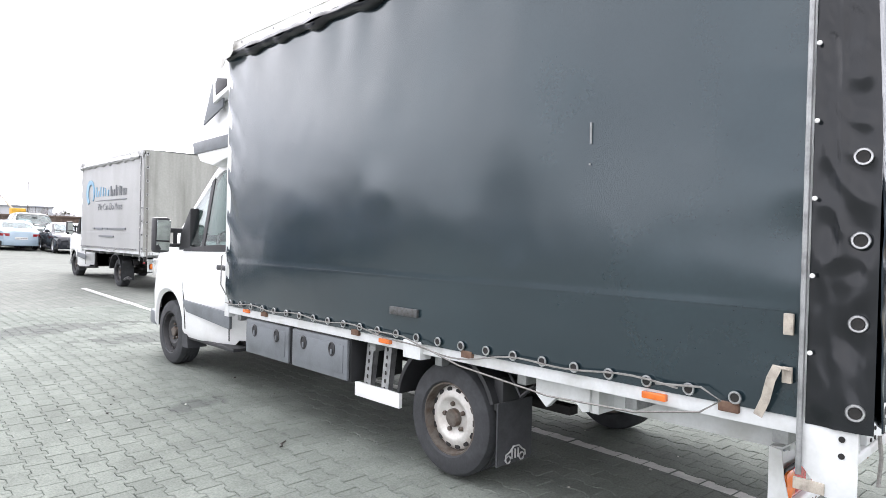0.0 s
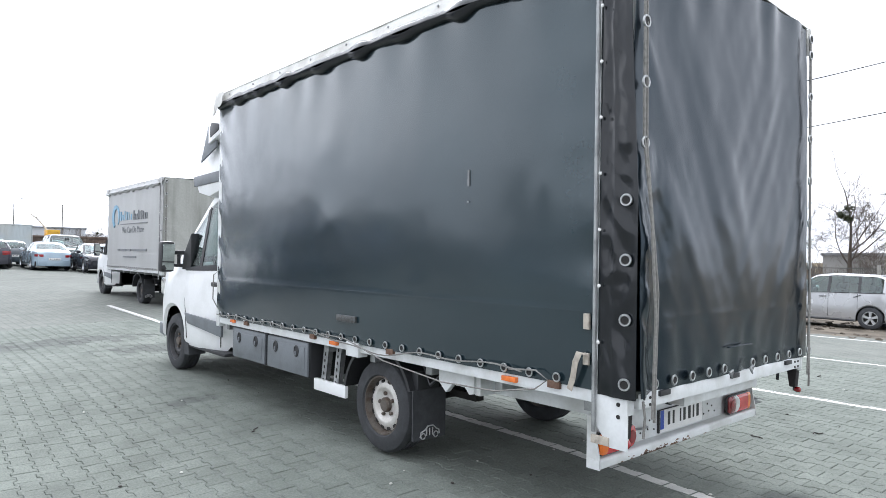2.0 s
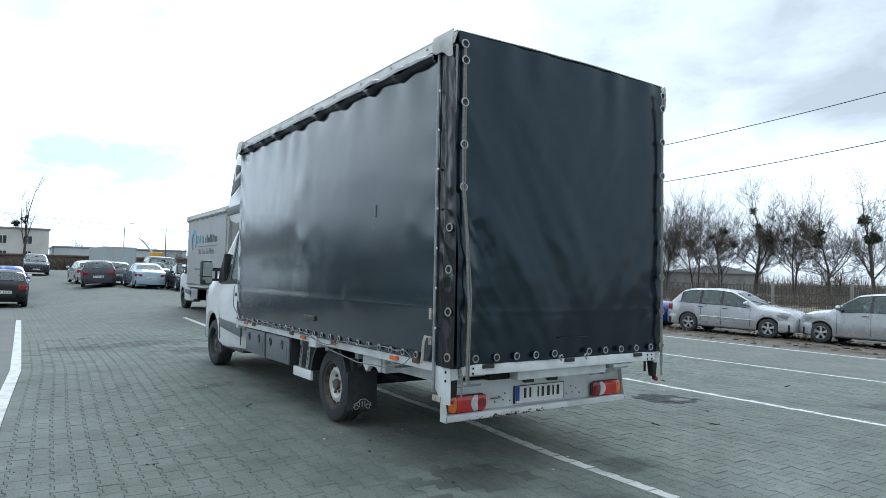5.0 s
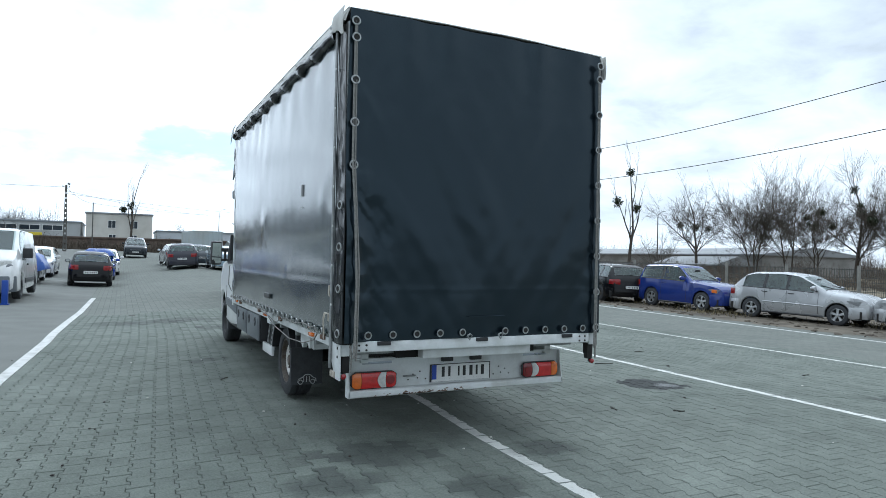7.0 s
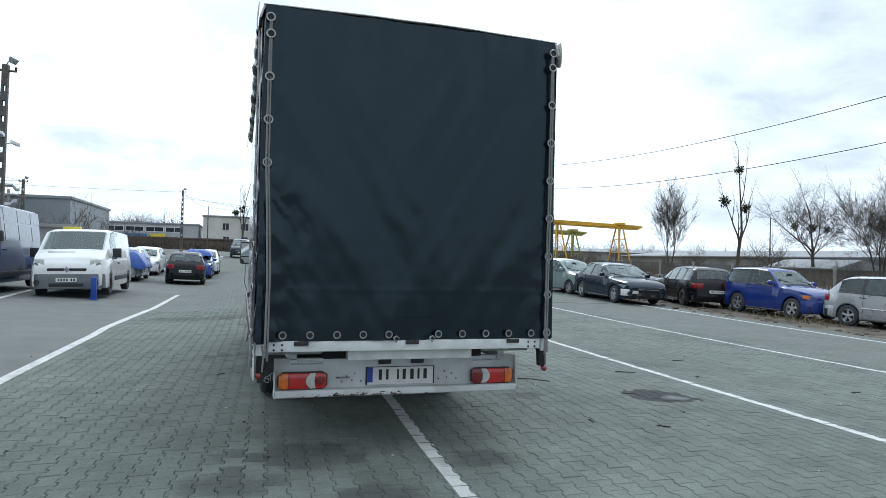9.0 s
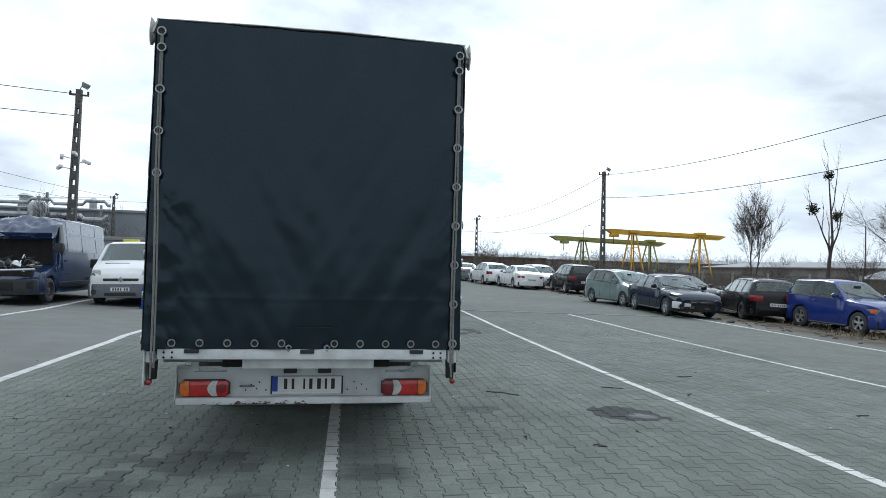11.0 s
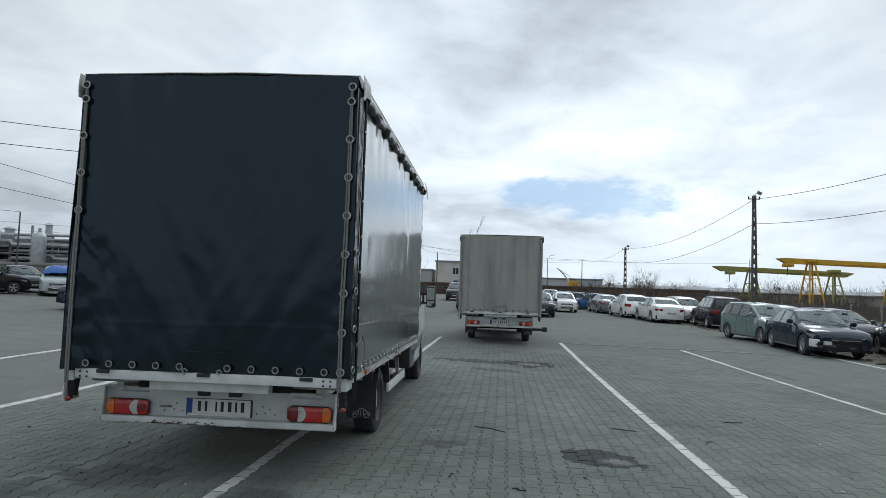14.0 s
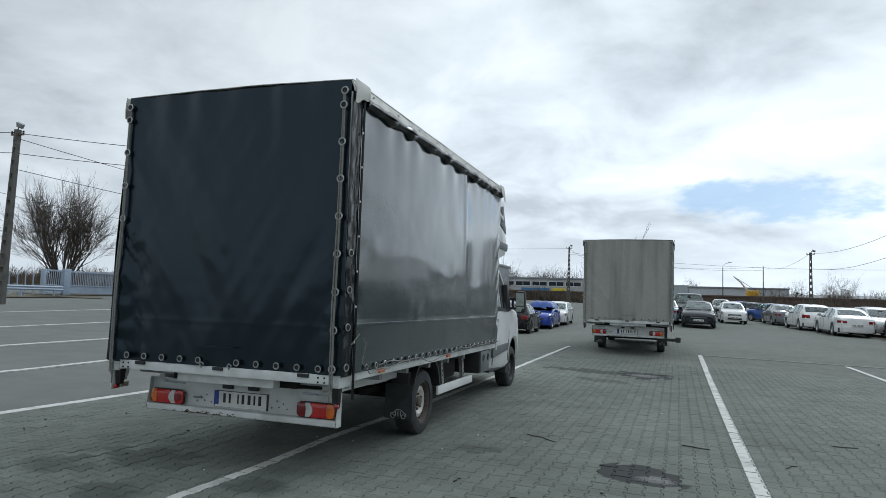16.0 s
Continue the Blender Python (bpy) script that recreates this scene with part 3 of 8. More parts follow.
def cabin(L, W, H, k):
    """What shows through the glass: lining, seats, dashboard, steering wheel and inner mirror."""
    yy = lambda f: -L / 2 + f * L
    z = 0.36 * H
    out = [("lining", Shape().box(-W * 0.43, W * 0.43, yy(k["back"][1]) + 0.02, yy(k["front"][1]) - 0.05, z - 0.02, z + 0.06).mesh("lining", BLACK, 0))]
    for x in (-0.21 * W, 0.21 * W):
        out.append(("front_seat", seat_shape(Shape(), x, yy(0.475), z, 0.48, 0.32 * H).mesh("front_seat", CLOTH, 35, 0.03)))
    rear = seat_shape(seat_shape(Shape(), -0.2 * W, yy(k["back"][1]) + 0.62, z, 0.62, 0.29 * H), 0.2 * W, yy(k["back"][1]) + 0.62, z, 0.62, 0.29 * H)
    out.append(("rear_seat", rear.mesh("rear_seat", CLOTH, 35, 0.03)))
    yd = yy(k["front"][1])
    out.append(("dashboard", Shape().prism([(yd - 0.55, z), (yd - 0.55, 0.585 * H), (yd - 0.40, 0.625 * H), (yd - 0.02, 0.62 * H), (yd - 0.02, z)], "x", -W * 0.41, W * 0.41).mesh("dashboard", BLACK, 35, 0.02)))
    ring = [(0.18 * math.cos(a * math.pi / 8), 0.18 * math.sin(a * math.pi / 8), 0) for a in range(17)]
    m = pose(-0.21 * W, yd - 0.62, 0.60 * H, 65)
    out.append(("steering_wheel", Shape().tube([m @ Vector(q) for q in ring], 0.016, 6).mesh("steering_wheel", BLACK, 40)))
    out.append(("inner_mirror", Shape().box(-0.11, 0.11, yy(k["front"][0]) + 0.16, yy(k["front"][0]) + 0.19, 0.86 * H, 0.90 * H).mesh("inner_mirror", BLACK, 35, 0.01)))
    return out


def car(kind, label, x, y, heading, rgb, size=1.0, alloy=True, plate=True, rails=False, group="parked cars", z=None, broken=False, corner=None, trim=False):
    """heading: degrees anticlockwise from +y in which the nose points. corner: colour of the turn signals, trim: a moulding along the doors."""
    k = KINDS[kind]
    L, W, H, wb, r = (k[c] * size for c in ("L", "W", "H", "wb", "r"))
    gx, gy = (ground_z(x + 1, y) - ground_z(x - 1, y)) / 2, (ground_z(x, y + 1) - ground_z(x, y - 1)) / 2
    m = Matrix.Translation((x, y, ground_z(x, y) if z is None else z)) @ Euler((math.atan(gy), -math.atan(gx), 0)).to_matrix().to_4x4() @ pose(0, 0, 0, 0, 0, heading)
    e = thing("parked_car", label, "car", m, group)
    body_mat = paint(rgb)
    yy = lambda f: -L / 2 + f * L
    mid = 0.005 * L
    ax = (mid - wb / 2, mid + wb / 2)
    sh = Shell(-L / 2, L / 2, [(yy(a), b * H) for a, b in k["top"]], W, [(-L / 2, 0.66 * H), (0, 0.635 * H), (yy(.74), 0.60 * H), (L / 2, 0.53 * H)], 0.20 * size, ax, r * 1.13, roof_w=0.72, end_taper=0.20, nose=0.62, high=H, blur=0.018 * L)
    sh.axle = r
    p = k["panes"]
    part("body", sh.body([(yy(p[0][0]) + 0.05, yy(p[-1][1]))], [tuple(yy(q) for q in k["front"]), tuple(yy(q) for q in k["back"])]), body_mat, e, smooth=35)
    part("underbody", sh.floor(), UNDER, e, "dark underside")
    part("windscreen", sh.screen(yy(k["front"][0]), yy(k["front"][1]), 0.10), PANE, e, "clear tinted glass")
    part("rear_window", sh.screen(yy(k["back"][0]), yy(k["back"][1]), 0.10), PANE, e, "clear tinted glass")
    part("wiper_well", sh.screen(yy(k["front"][1]), yy(k["front"][1] + 0.012), 0.06, 0.005), BLACK, e)
    for q in (-0.45, 0.12):
        ya, yb = yy(k["front"][1]) + 0.01, yy(k["front"][1]) - 0.20
        part("wiper", Shape().tube([(q * W * 0.8, ya, sh.top(ya) + 0.025), ((q + 0.36) * W * 0.8, yb, sh.top(yb) + 0.022)], 0.009, 5), BLACK, e)
    key = (kind, size)
    if key not in CABINS:
        CABINS[key] = cabin(L, W, H, k)
    for nm, me in CABINS[key]:
        part(nm, me, None, e)
    for sd in (-1, 1):
        for (a0, b0), (a1, b1) in zip(p, p[1:]):
            part("door_pillar", sh.side_window(sd, yy(b0) - 0.01, yy(a1) + 0.01, 0.0, 1.0, 0.0, 0.0, 2, 0.004), BLACK, e, "black door pillar")
        part("window_line", Shape().tube([sh.at_side(sd, q, 1.0) + Vector((sd * 0.002, 0, 0.004)) for q in np.linspace(yy(p[0][0]), yy(p[-1][1]), 12)], 0.012, 5), BLACK, e)
        for i, (a, b) in enumerate(p):
            part("side_window", sh.side_window(sd, yy(a) + (0.03 if i == 0 else 0), yy(b), 0.03, 0.97, 0.10 if i == 0 else 0.0, 0.0, 8, 0.002), PANE, e, "clear tinted glass")
        # door joints, handles, mouldings
        cuts = [p[-1][1] + 0.03, (p[-1][0] + p[-2][1]) / 2] + ([p[-3][1] - 0.02] if len(p) > 2 else [])
        for c in cuts:
            if min(abs(yy(c) - q) for q in ax) < r * 1.15:
                c += 0.035
            part("door_joint", Shape().tube([sh.at_side(sd, yy(c), g) for g in (0.14, 0.35, 0.6, 0.8, 0.98)], 0.006, 4), UNDER, e)
        part("sill_trim", Shape().tube([sh.at_side(sd, q, 0.03) for q in np.linspace(ax[0] + r * 1.25, ax[1] - r * 1.25, 8)], 0.035, 6), BLACK, e)
        if trim:
            part("door_moulding", Shape().tube([sh.at_side(sd, q, 0.46) for q in np.linspace(ax[0] + r * 1.25, ax[1] - r * 1.25, 10)], 0.020, 6), body_mat, e)
        for c in cuts[1:]:
            part("door_handle", Shape().tube([sh.at_side(sd, yy(c) + q, 0.86) + Vector((sd * o, 0, 0)) for q, o in ((0.05, 0.0), (0.08, 0.018), (0.20, 0.018), (0.23, 0.0))], 0.014, 6), BLACK if trim or rgb == SILVER else body_mat, e)
        hy = L / 2
        fl = lambda f, g, o=0.008: (sd * (sh.half(yy(f)) * g + (o if g > 0.9 else 0)), yy(f))
        corners = [(sh.half(yy(.875)) + 0.004, yy(.875)), (sh.half(yy(.93)) + 0.008, yy(.93)), (sh.half(yy(.965)) * 0.95 + 0.008, yy(.970)), (sh.half(yy(.98)) * 0.56, yy(.990))]
        def lens(u, v):
            i = min(2, int(u * 3))
            f = u * 3 - i
            q = [corners[i][j] + (corners[i + 1][j] - corners[i][j]) * f for j in (0, 1)]
            low_, high_ = 0.475 - 0.075 * min(1.0, u * 2.2), 0.500 - 0.012 * u
            return Vector((sd * q[0], q[1], H * (low_ + (high_ - low_) * v))), Vector((sd * (1 - 0.6 * u), 0.2 + 0.8 * u, 0)).normalized()
        part("headlight", Shape().sheet(lens, 12, 3, 0.03), HEADLAMP, e, "clear headlight", smooth=50)
        xl, yl = sd * sh.half(yy(.955)) * 0.74, yy(.967)
        part("lamp_bowl", Shape().lathe([(0.055, -0.02), (0.060, 0.012), (0.050, 0.020), (0.015, 0.012)], 14, pose(xl, yl + 0.012, 0.445 * H, -90, 0, -sd * 14)), BOWL, e, "bright lamp bowl")
        if corner:
            part("turn_signal", Shape().prism([fl(.955, .93), fl(.94, 1.005, 0.012), fl(.905, 1.005, 0.012), fl(.905, .93)], "z", 0.42 * H, 0.42 * H + 0.115), ORANGE, e, "orange turn signal", bevel=0.008)
        tall = 0.13 if kind == "sedan" else 0.20
        part("tail_light", Shape().prism([fl(.03, .66), fl(-.004, .68), fl(-.002, .90), fl(.012, 1.0), fl(.055, 1.0), fl(.05, .9)], "z", 0.475 * H, 0.475 * H + tall), CAR_RED, e, "red tail light", bevel=0.012)
        mx, my = W / 2 * 0.955, yy(k["front"][1]) - 0.24
        M = part("door_mirror", Shape().lathe([(0.045, -0.055), (0.085, -0.035), (0.095, 0.01), (0.085, 0.045), (0.05, 0.055)], 12, pose(sd * (mx + 0.12), my, 0.655 * H + 0.07, -90) @ Matrix.Diagonal((1.2, 0.85, 1, 1))), body_mat, e)
        part("mirror_pane", Shape().lathe([(0.068, -0.064), (0.068, -0.056)], 12, pose(sd * (mx + 0.12), my, 0.655 * H + 0.07, -90) @ Matrix.Diagonal((1.2, 0.85, 1, 1))), MIRROR, M)
        part("mirror_stalk", Shape().tube([(sd * (mx - 0.03), my + 0.02, 0.655 * H - 0.01), (sd * (mx + 0.07), my + 0.01, 0.655 * H + 0.03)], 0.025, 6), BLACK, M)
        if rails:
            part("roof_rail", Shape().tube([(sd * W * 0.335, yy(.14), H * 0.985), (sd * W * 0.335, yy(.17), H + 0.035), (sd * W * 0.335, yy(.48), H + 0.045), (sd * W * 0.335, yy(.52), H * 0.97)], 0.018, 6), BLACK, e)
        for a in ax:
            wheel(e, sd * (W / 2 - 0.112), a, r, r, 0.2, sd, "alloy" if alloy else "steel", RIM_ALLOY if alloy else RIM_DARK)
    fl = lambda f, g, o=0.010: (g * sh.half(yy(f)) + math.copysign(o, g), yy(f))
    if not broken:
        part("front_bumper", Shape().prism([fl(.885, -1), fl(.93, -1), fl(.965, -1), fl(.992, -.98), fl(1.006, -.80), fl(1.012, -.4), fl(1.012, .4), fl(1.006, .80), fl(.992, .98), fl(.965, 1), fl(.93, 1), fl(.885, 1)], "z", 0.155 * H, 0.385 * H), body_mat, e, bevel=0.04)
        part("lower_grille", Shape().box(-W * 0.26, W * 0.26, L / 2 + 0.02, 1.015 * L - L / 2 - 0.006, 0.190 * H, 0.275 * H), BLACK, e, bevel=0.008)
    part("front_grille", Shape().box(-W * 0.24, W * 0.24, yy(.97), yy(1.010), 0.350 * H, 0.435 * H), BLACK, e, bevel=0.012)
    part("grille_bar", Shape().box(-W * 0.23, W * 0.23, yy(.97), yy(1.012), 0.385 * H, 0.400 * H), BADGE, e, bevel=0.004)
    part("rear_bumper", Shape().prism([fl(.10, -1), fl(.05, -1), fl(.012, -.99), fl(-.008, -.85), fl(-.013, -.4), fl(-.013, .4), fl(-.008, .85), fl(.012, .99), fl(.05, 1), fl(.10, 1)], "z", 0.16 * H, 0.38 * H), body_mat, e, bevel=0.035)
    if plate:
        zp = 0.37 * H if kind != "threedoor" else 0.30 * H
        part("number_plate", Shape().box(-0.26, 0.26, -0.515 * L - 0.008, -0.51 * L + 0.03, zp, zp + 0.11), PLATE, e, "white number plate")
        part("front_plate", Shape().box(-0.26, 0.26, 0.50 * L, 0.512 * L + 0.010, 0.255 * H, 0.255 * H + 0.11), PLATE, e, "white number plate")
        for sg, q in ((-1, -0.515 * L - 0.010), (1, 0.512 * L + 0.010)):
            for x0 in (-0.19, -0.12, 0.0, 0.07, 0.14, 0.20):
                part("plate_bar", Shape().box(x0 - 0.016, x0 + 0.016, q - 0.002, q + 0.002, (zp if sg < 0 else 0.255 * H) + 0.025, (zp if sg < 0 else 0.255 * H) + 0.085), INK, e)
    if broken:
        s = Shape()
        rng = random.Random(5)
        for i in range(26):
            c = Vector((rng.uniform(-0.75, 0.75), L / 2 + rng.uniform(-0.12, 0.03), rng.uniform(0.26, 0.62)))
            s.box(-rng.uniform(.03, .12), rng.uniform(.03, .12), -0.02, 0.03, -rng.uniform(.02, .07), rng.uniform(.02, .07), Matrix.Translation(c) @ Euler((rng.uniform(-.5, .5), rng.uniform(-.6, .6), rng.uniform(-.5, .5))).to_matrix().to_4x4())
        part("torn_bumper", s, BLACK, e, "broken front bumper remains")
        part("bare_front", Shape().prism([(-W * .44, L / 2 - .10), (-W * .30, L / 2 + .012), (W * .30, L / 2 + .012), (W * .44, L / 2 - .10)], "z", 0.17 * H, 0.40 * H), UNDER, e, "bare black front end", bevel=0.02)
        part("bare_fender_liner", Shape().prism([(W * .485, L / 2 - .42), (W * .512, L / 2 - .34), (W * .47, L / 2 - .10), (W * .38, L / 2 - .0), (W * .36, L / 2 - .06)], "z", 0.32, 0.56), PLATE, e, "torn white fender piece", bevel=0.03)
        part("hanging_lamp", Shape().box(W * .22, W * .36, L / 2 - 0.03, L / 2 + 0.03, 0.40, 0.52), CLEAR, e, "loose headlamp", bevel=0.02)
    return e


# ---- the yard ----
def pave_material():
    """Grey concrete block paving, darker joints where the blocks are not laid singly, mud beyond the kerb line."""
    m = bpy.data.materials.new("yard_ground")
    m.use_nodes = True
    n, l = m.node_tree.nodes, m.node_tree.links
    b = n["Principled BSDF"]
    tc, sep = n.new("ShaderNodeTexCoord"), n.new("ShaderNodeSeparateXYZ")
    l.new(tc.outputs["Object"], sep.inputs[0])
    brick = n.new("ShaderNodeTexBrick")
    brick.inputs["Scale"].default_value = 1.0
    brick.inputs["Brick Width"].default_value, brick.inputs["Row Height"].default_value = 0.2, 0.14
    brick.inputs["Mortar Size"].default_value, brick.inputs["Mortar Smooth"].default_value = 0.006, 0.3
    brick.inputs["Color1"].default_value, brick.inputs["Color2"].default_value = (0.138, 0.150, 0.134, 1), (0.165, 0.174, 0.156, 1)
    brick.inputs["Mortar"].default_value = (0.10, 0.10, 0.092, 1)
    turn = n.new("ShaderNodeMapping")
    turn.inputs["Rotation"].default_value = (0, 0, radians(90))
    l.new(tc.outputs["Object"], turn.inputs["Vector"])
    l.new(turn.outputs[0], brick.inputs["Vector"])
    big, mid, fine = (n.new("ShaderNodeTexNoise") for _ in range(3))
    for node, s, d in ((big, 0.22, 5), (mid, 1.6, 6), (fine, 26, 4)):
        node.inputs["Scale"].default_value, node.inputs["Detail"].default_value = s, d
        l.new(tc.outputs["Object"], node.inputs["Vector"])
    stain = n.new("ShaderNodeMapRange")
    stain.inputs["From Min"].default_value, stain.inputs["From Max"].default_value = 0.3, 0.7
    stain.inputs["To Min"].default_value, stain.inputs["To Max"].default_value = 0.78, 1.14
    add = n.new("ShaderNodeMath")
    add.operation = "MULTIPLY_ADD"
    add.inputs[1].default_value = 0.5
    l.new(mid.outputs["Fac"], add.inputs[0])
    half = n.new("ShaderNodeMath")
    half.operation = "MULTIPLY"
    half.inputs[1].default_value = 0.5
    l.new(big.outputs["Fac"], half.inputs[0])
    l.new(half.outputs[0], add.inputs[2])
    l.new(add.outputs[0], stain.inputs["Value"])
    mul = n.new("ShaderNodeMix")
    mul.data_type, mul.blend_type = "RGBA", "MULTIPLY"
    mul.inputs["Factor"].default_value = 1.0
    left = n.new("ShaderNodeMath")
    left.operation = "LESS_THAN"
    left.inputs[1].default_value = 0.38
    l.new(sep.outputs["X"], left.inputs[0])
    tar = n.new("ShaderNodeMix")
    tar.data_type = "RGBA"
    tar.inputs["B"].default_value = (0.158, 0.163, 0.152, 1)
    l.new(left.outputs[0], tar.inputs["Factor"])
    l.new(brick.outputs["Color"], tar.inputs["A"])
    l.new(tar.outputs["Result"], mul.inputs["A"])
    l.new(stain.outputs[0], mul.inputs["B"])
    mud = n.new("ShaderNodeValToRGB")
    mud.color_ramp.elements[0].position, mud.color_ramp.elements[0].color = 0.35, (0.055, 0.045, 0.034, 1)
    mud.color_ramp.elements[1].position, mud.color_ramp.elements[1].color = 0.65, (0.145, 0.125, 0.098, 1)
    l.new(mid.outputs["Fac"], mud.inputs["Fac"])
    edge = n.new("ShaderNodeMath")
    edge.operation = "MULTIPLY_ADD"
    edge.inputs[1].default_value = 2.2
    l.new(mid.outputs["Fac"], edge.inputs[0])
    l.new(sep.outputs["X"], edge.inputs[2])
    where = n.new("ShaderNodeMapRange")
    where.inputs["From Min"].default_value, where.inputs["From Max"].default_value = 18.3, 18.8
    l.new(edge.outputs[0], where.inputs["Value"])
    grass = n.new("ShaderNodeMapRange")
    grass.inputs["From Min"].default_value, grass.inputs["From Max"].default_value = 26, 31
    l.new(edge.outputs[0], grass.inputs["Value"])
    grass_mix = n.new("ShaderNodeMix")
    grass_mix.data_type = "RGBA"
    grass_mix.inputs["B"].default_value = (0.165, 0.135, 0.085, 1)
    l.new(grass.outputs[0], grass_mix.inputs["Factor"])
    l.new(mud.outputs["Color"], grass_mix.inputs["A"])
    mix = n.new("ShaderNodeMix")
    mix.data_type = "RGBA"
    l.new(where.outputs[0], mix.inputs["Factor"])
    l.new(mul.outputs["Result"], mix.inputs["A"])
    l.new(grass_mix.outputs["Result"], mix.inputs["B"])
    # dark soil between the blocks that are laid singly
    soil = None
    for axis, lo, hi in (("X", 0.42, 12.5), ("Y", -4.35, 12.7)):
        for op, lim in (("GREATER_THAN", lo), ("LESS_THAN", hi)):
            q = n.new("ShaderNodeMath")
            q.operation = op
            q.inputs[1].default_value = lim
            l.new(sep.outputs[axis], q.inputs[0])
            if soil is None:
                soil = q.outputs[0]
            else:
                both = n.new("ShaderNodeMath")
                both.operation = "MULTIPLY"
                l.new(soil, both.inputs[0])
                l.new(q.outputs[0], both.inputs[1])
                soil = both.outputs[0]
    bed = n.new("ShaderNodeMix")
    bed.data_type = "RGBA"
    bed.inputs["B"].default_value = (0.055, 0.054, 0.046, 1)
    l.new(soil, bed.inputs["Factor"])
    l.new(mix.outputs["Result"], bed.inputs["A"])
    l.new(bed.outputs["Result"], b.inputs["Base Color"])
    b.inputs["Roughness"].default_value = 0.9
    b.inputs["Specular IOR Level"].default_value = 0.22
    bump = n.new("ShaderNodeBump")
    bump.inputs["Strength"].default_value, bump.inputs["Distance"].default_value = 0.5, 0.012
    l.new(fine.outputs["Fac"], bump.inputs["Height"])
    l.new(bump.outputs[0], b.inputs["Normal"])
    return m


def yard_sheet():
    xs = sorted(set([-700, -400, -250, -160, -100, -70, -50] + list(range(-40, -9, 3)) + list(range(-9, 9)) + list(range(9, 46, 3)) + [45, 60, 80, 120, 180, 280, 450, 700]))
    ys = sorted(set([-700, -400, -200, -100, -60, -40, -25, -16] + list(np.arange(-10, 24, 1.0)) + list(range(24, 122, 4)) + [140, 180, 260, 400, 700]))
    s = Shape()
    w = len(xs)
    s.v = [(x, y, ground_z(x, y) - (0.014 if x < 17 else 0.0) + (0.05 * n3(x * 0.4, y * 0.4) if x > 18 else 0)) for y in ys for x in xs]
    s.f = [(j * w + i, j * w + i + 1, (j + 1) * w + i + 1, (j + 1) * w + i) for j in range(len(ys) - 1) for i in range(w - 1)]
    return s


single("ground", yard_sheet(), pave_material(), "grey asphalt and block-paved yard with a muddy strip", "ground", "structure", smooth=0)
LINE = mat("road_paint", (0.54, 0.54, 0.52), 0.7, 0, 0.12, 7, 60, 0.1, 80, tint=(0.34, 0.34, 0.32))
LINE_FAINT = mat("road_paint_worn", (0.34, 0.34, 0.32), 0.75, 0, 0.15, 5, 60, tint=(0.21, 0.21, 0.20))


def line(x0, y0, x1, y1, w=0.14, material=None, over=False):
    s, n = Shape(), max(2, int(6 * (abs(y1 - y0) + abs(x1 - x0))))
    d = Vector((x1 - x0, y1 - y0, 0)).normalized()
    sx, sy = -d.y * w / 2, d.x * w / 2
    p, f = [], []
    for i in range(n + 1):
        x, y = x0 + (x1 - x0) * i / n, y0 + (y1 - y0) * i / n
        for k in (-1, 1):
            sunk = 0.03 if not over and -0.9 < x < 12.3 and -4.2 < y < 12.6 else 0.0
            for dz in (-0.012 - sunk, 0.005 - sunk):
                p.append((x + k * sx, y + k * sy, ground_z(x + k * sx, y + k * sy) + dz))
    for i in range(n):
        a = 4 * i
        f += [(a + 1, a + 3, a + 7, a + 5), (a, a + 1, a + 5, a + 4), (a + 3, a + 2, a + 6, a + 7)]
    s.add(p, f)
    return single("line_marking", s, material or LINE, "worn white parking line painted on the paving", "line marking", "structure", smooth=0)


PAINTED = ((-0.66, -9, 0.03, 4.5, 0.13), (0.03, 4.5, 0.25, 7.7, 0.13), (0.25, 7.7, 0.33, 11.5, 0.13), (0.33, 11.5, 0.49, 19.5, 0.13), (3.58, -9, 3.95, 1.8, 0.105), (3.95, 1.8, 4.075, 5.0, 0.105), (4.075, 5.0, 4.38, 16.4, 0.105), (7.80, -9, 8.12, 16.3, 0.12), (12.25, -5, 11.78, 16.2, 0.12), (-2.9, -6, -2.6, 9, 0.12))
for a in PAINTED + ((-3.05, 9.4, -3.65, 18.8, 0.12), (16.75, -4, 16.45, 17.9), (-5.9, -4, -5.5, 9), (-9.05, 0, -9.2, 14), (-14.1, 2, -14.15, 20)):
    line(*a, over=a[0] < 0.4 and a[2] < 0.6)
line(8.1, 16.35, 16.5, 17.0, 0.07, LINE_FAINT)
line(16.5, 17.9, 16.3, 24, 0.08, LINE_FAINT)


# ---- trucks ----
EYELET = Shape()
for i in range(16):
    for j in range(6):
        a, b = 2 * math.pi * i / 16, 2 * math.pi * j / 6
        EYELET.v.append(((0.027 + 0.0065 * math.cos(b)) * math.cos(a), 0.0065 * math.sin(b), (0.027 + 0.0065 * math.cos(b)) * math.sin(a)))
EYELET.f = [(i * 6 + j, ((i + 1) % 16) * 6 + j, ((i + 1) % 16) * 6 + (j + 1) % 6, i * 6 + (j + 1) % 6) for i in range(16) for j in range(6)]
EYELET_MESH = EYELET.mesh("eyelet", EYE_STEEL, 60)
HOLE_MESH = Shape().lathe([(0.021, -0.004), (0.021, 0.004)], 12, pose(0, 0, 0, 90)).mesh("eyelet_hole", UNDER, 40)


def eyelet(parent, x, y, z, turn, size=1.0):
    e = part("eyelet", EYELET_MESH, None, parent, "steel tarpaulin eyelet", m=pose(x, y, z, 0, 0, turn) @ Matrix.Diagonal((size, size, size, 1)))
    part("eyelet_hole", HOLE_MESH, None, e)


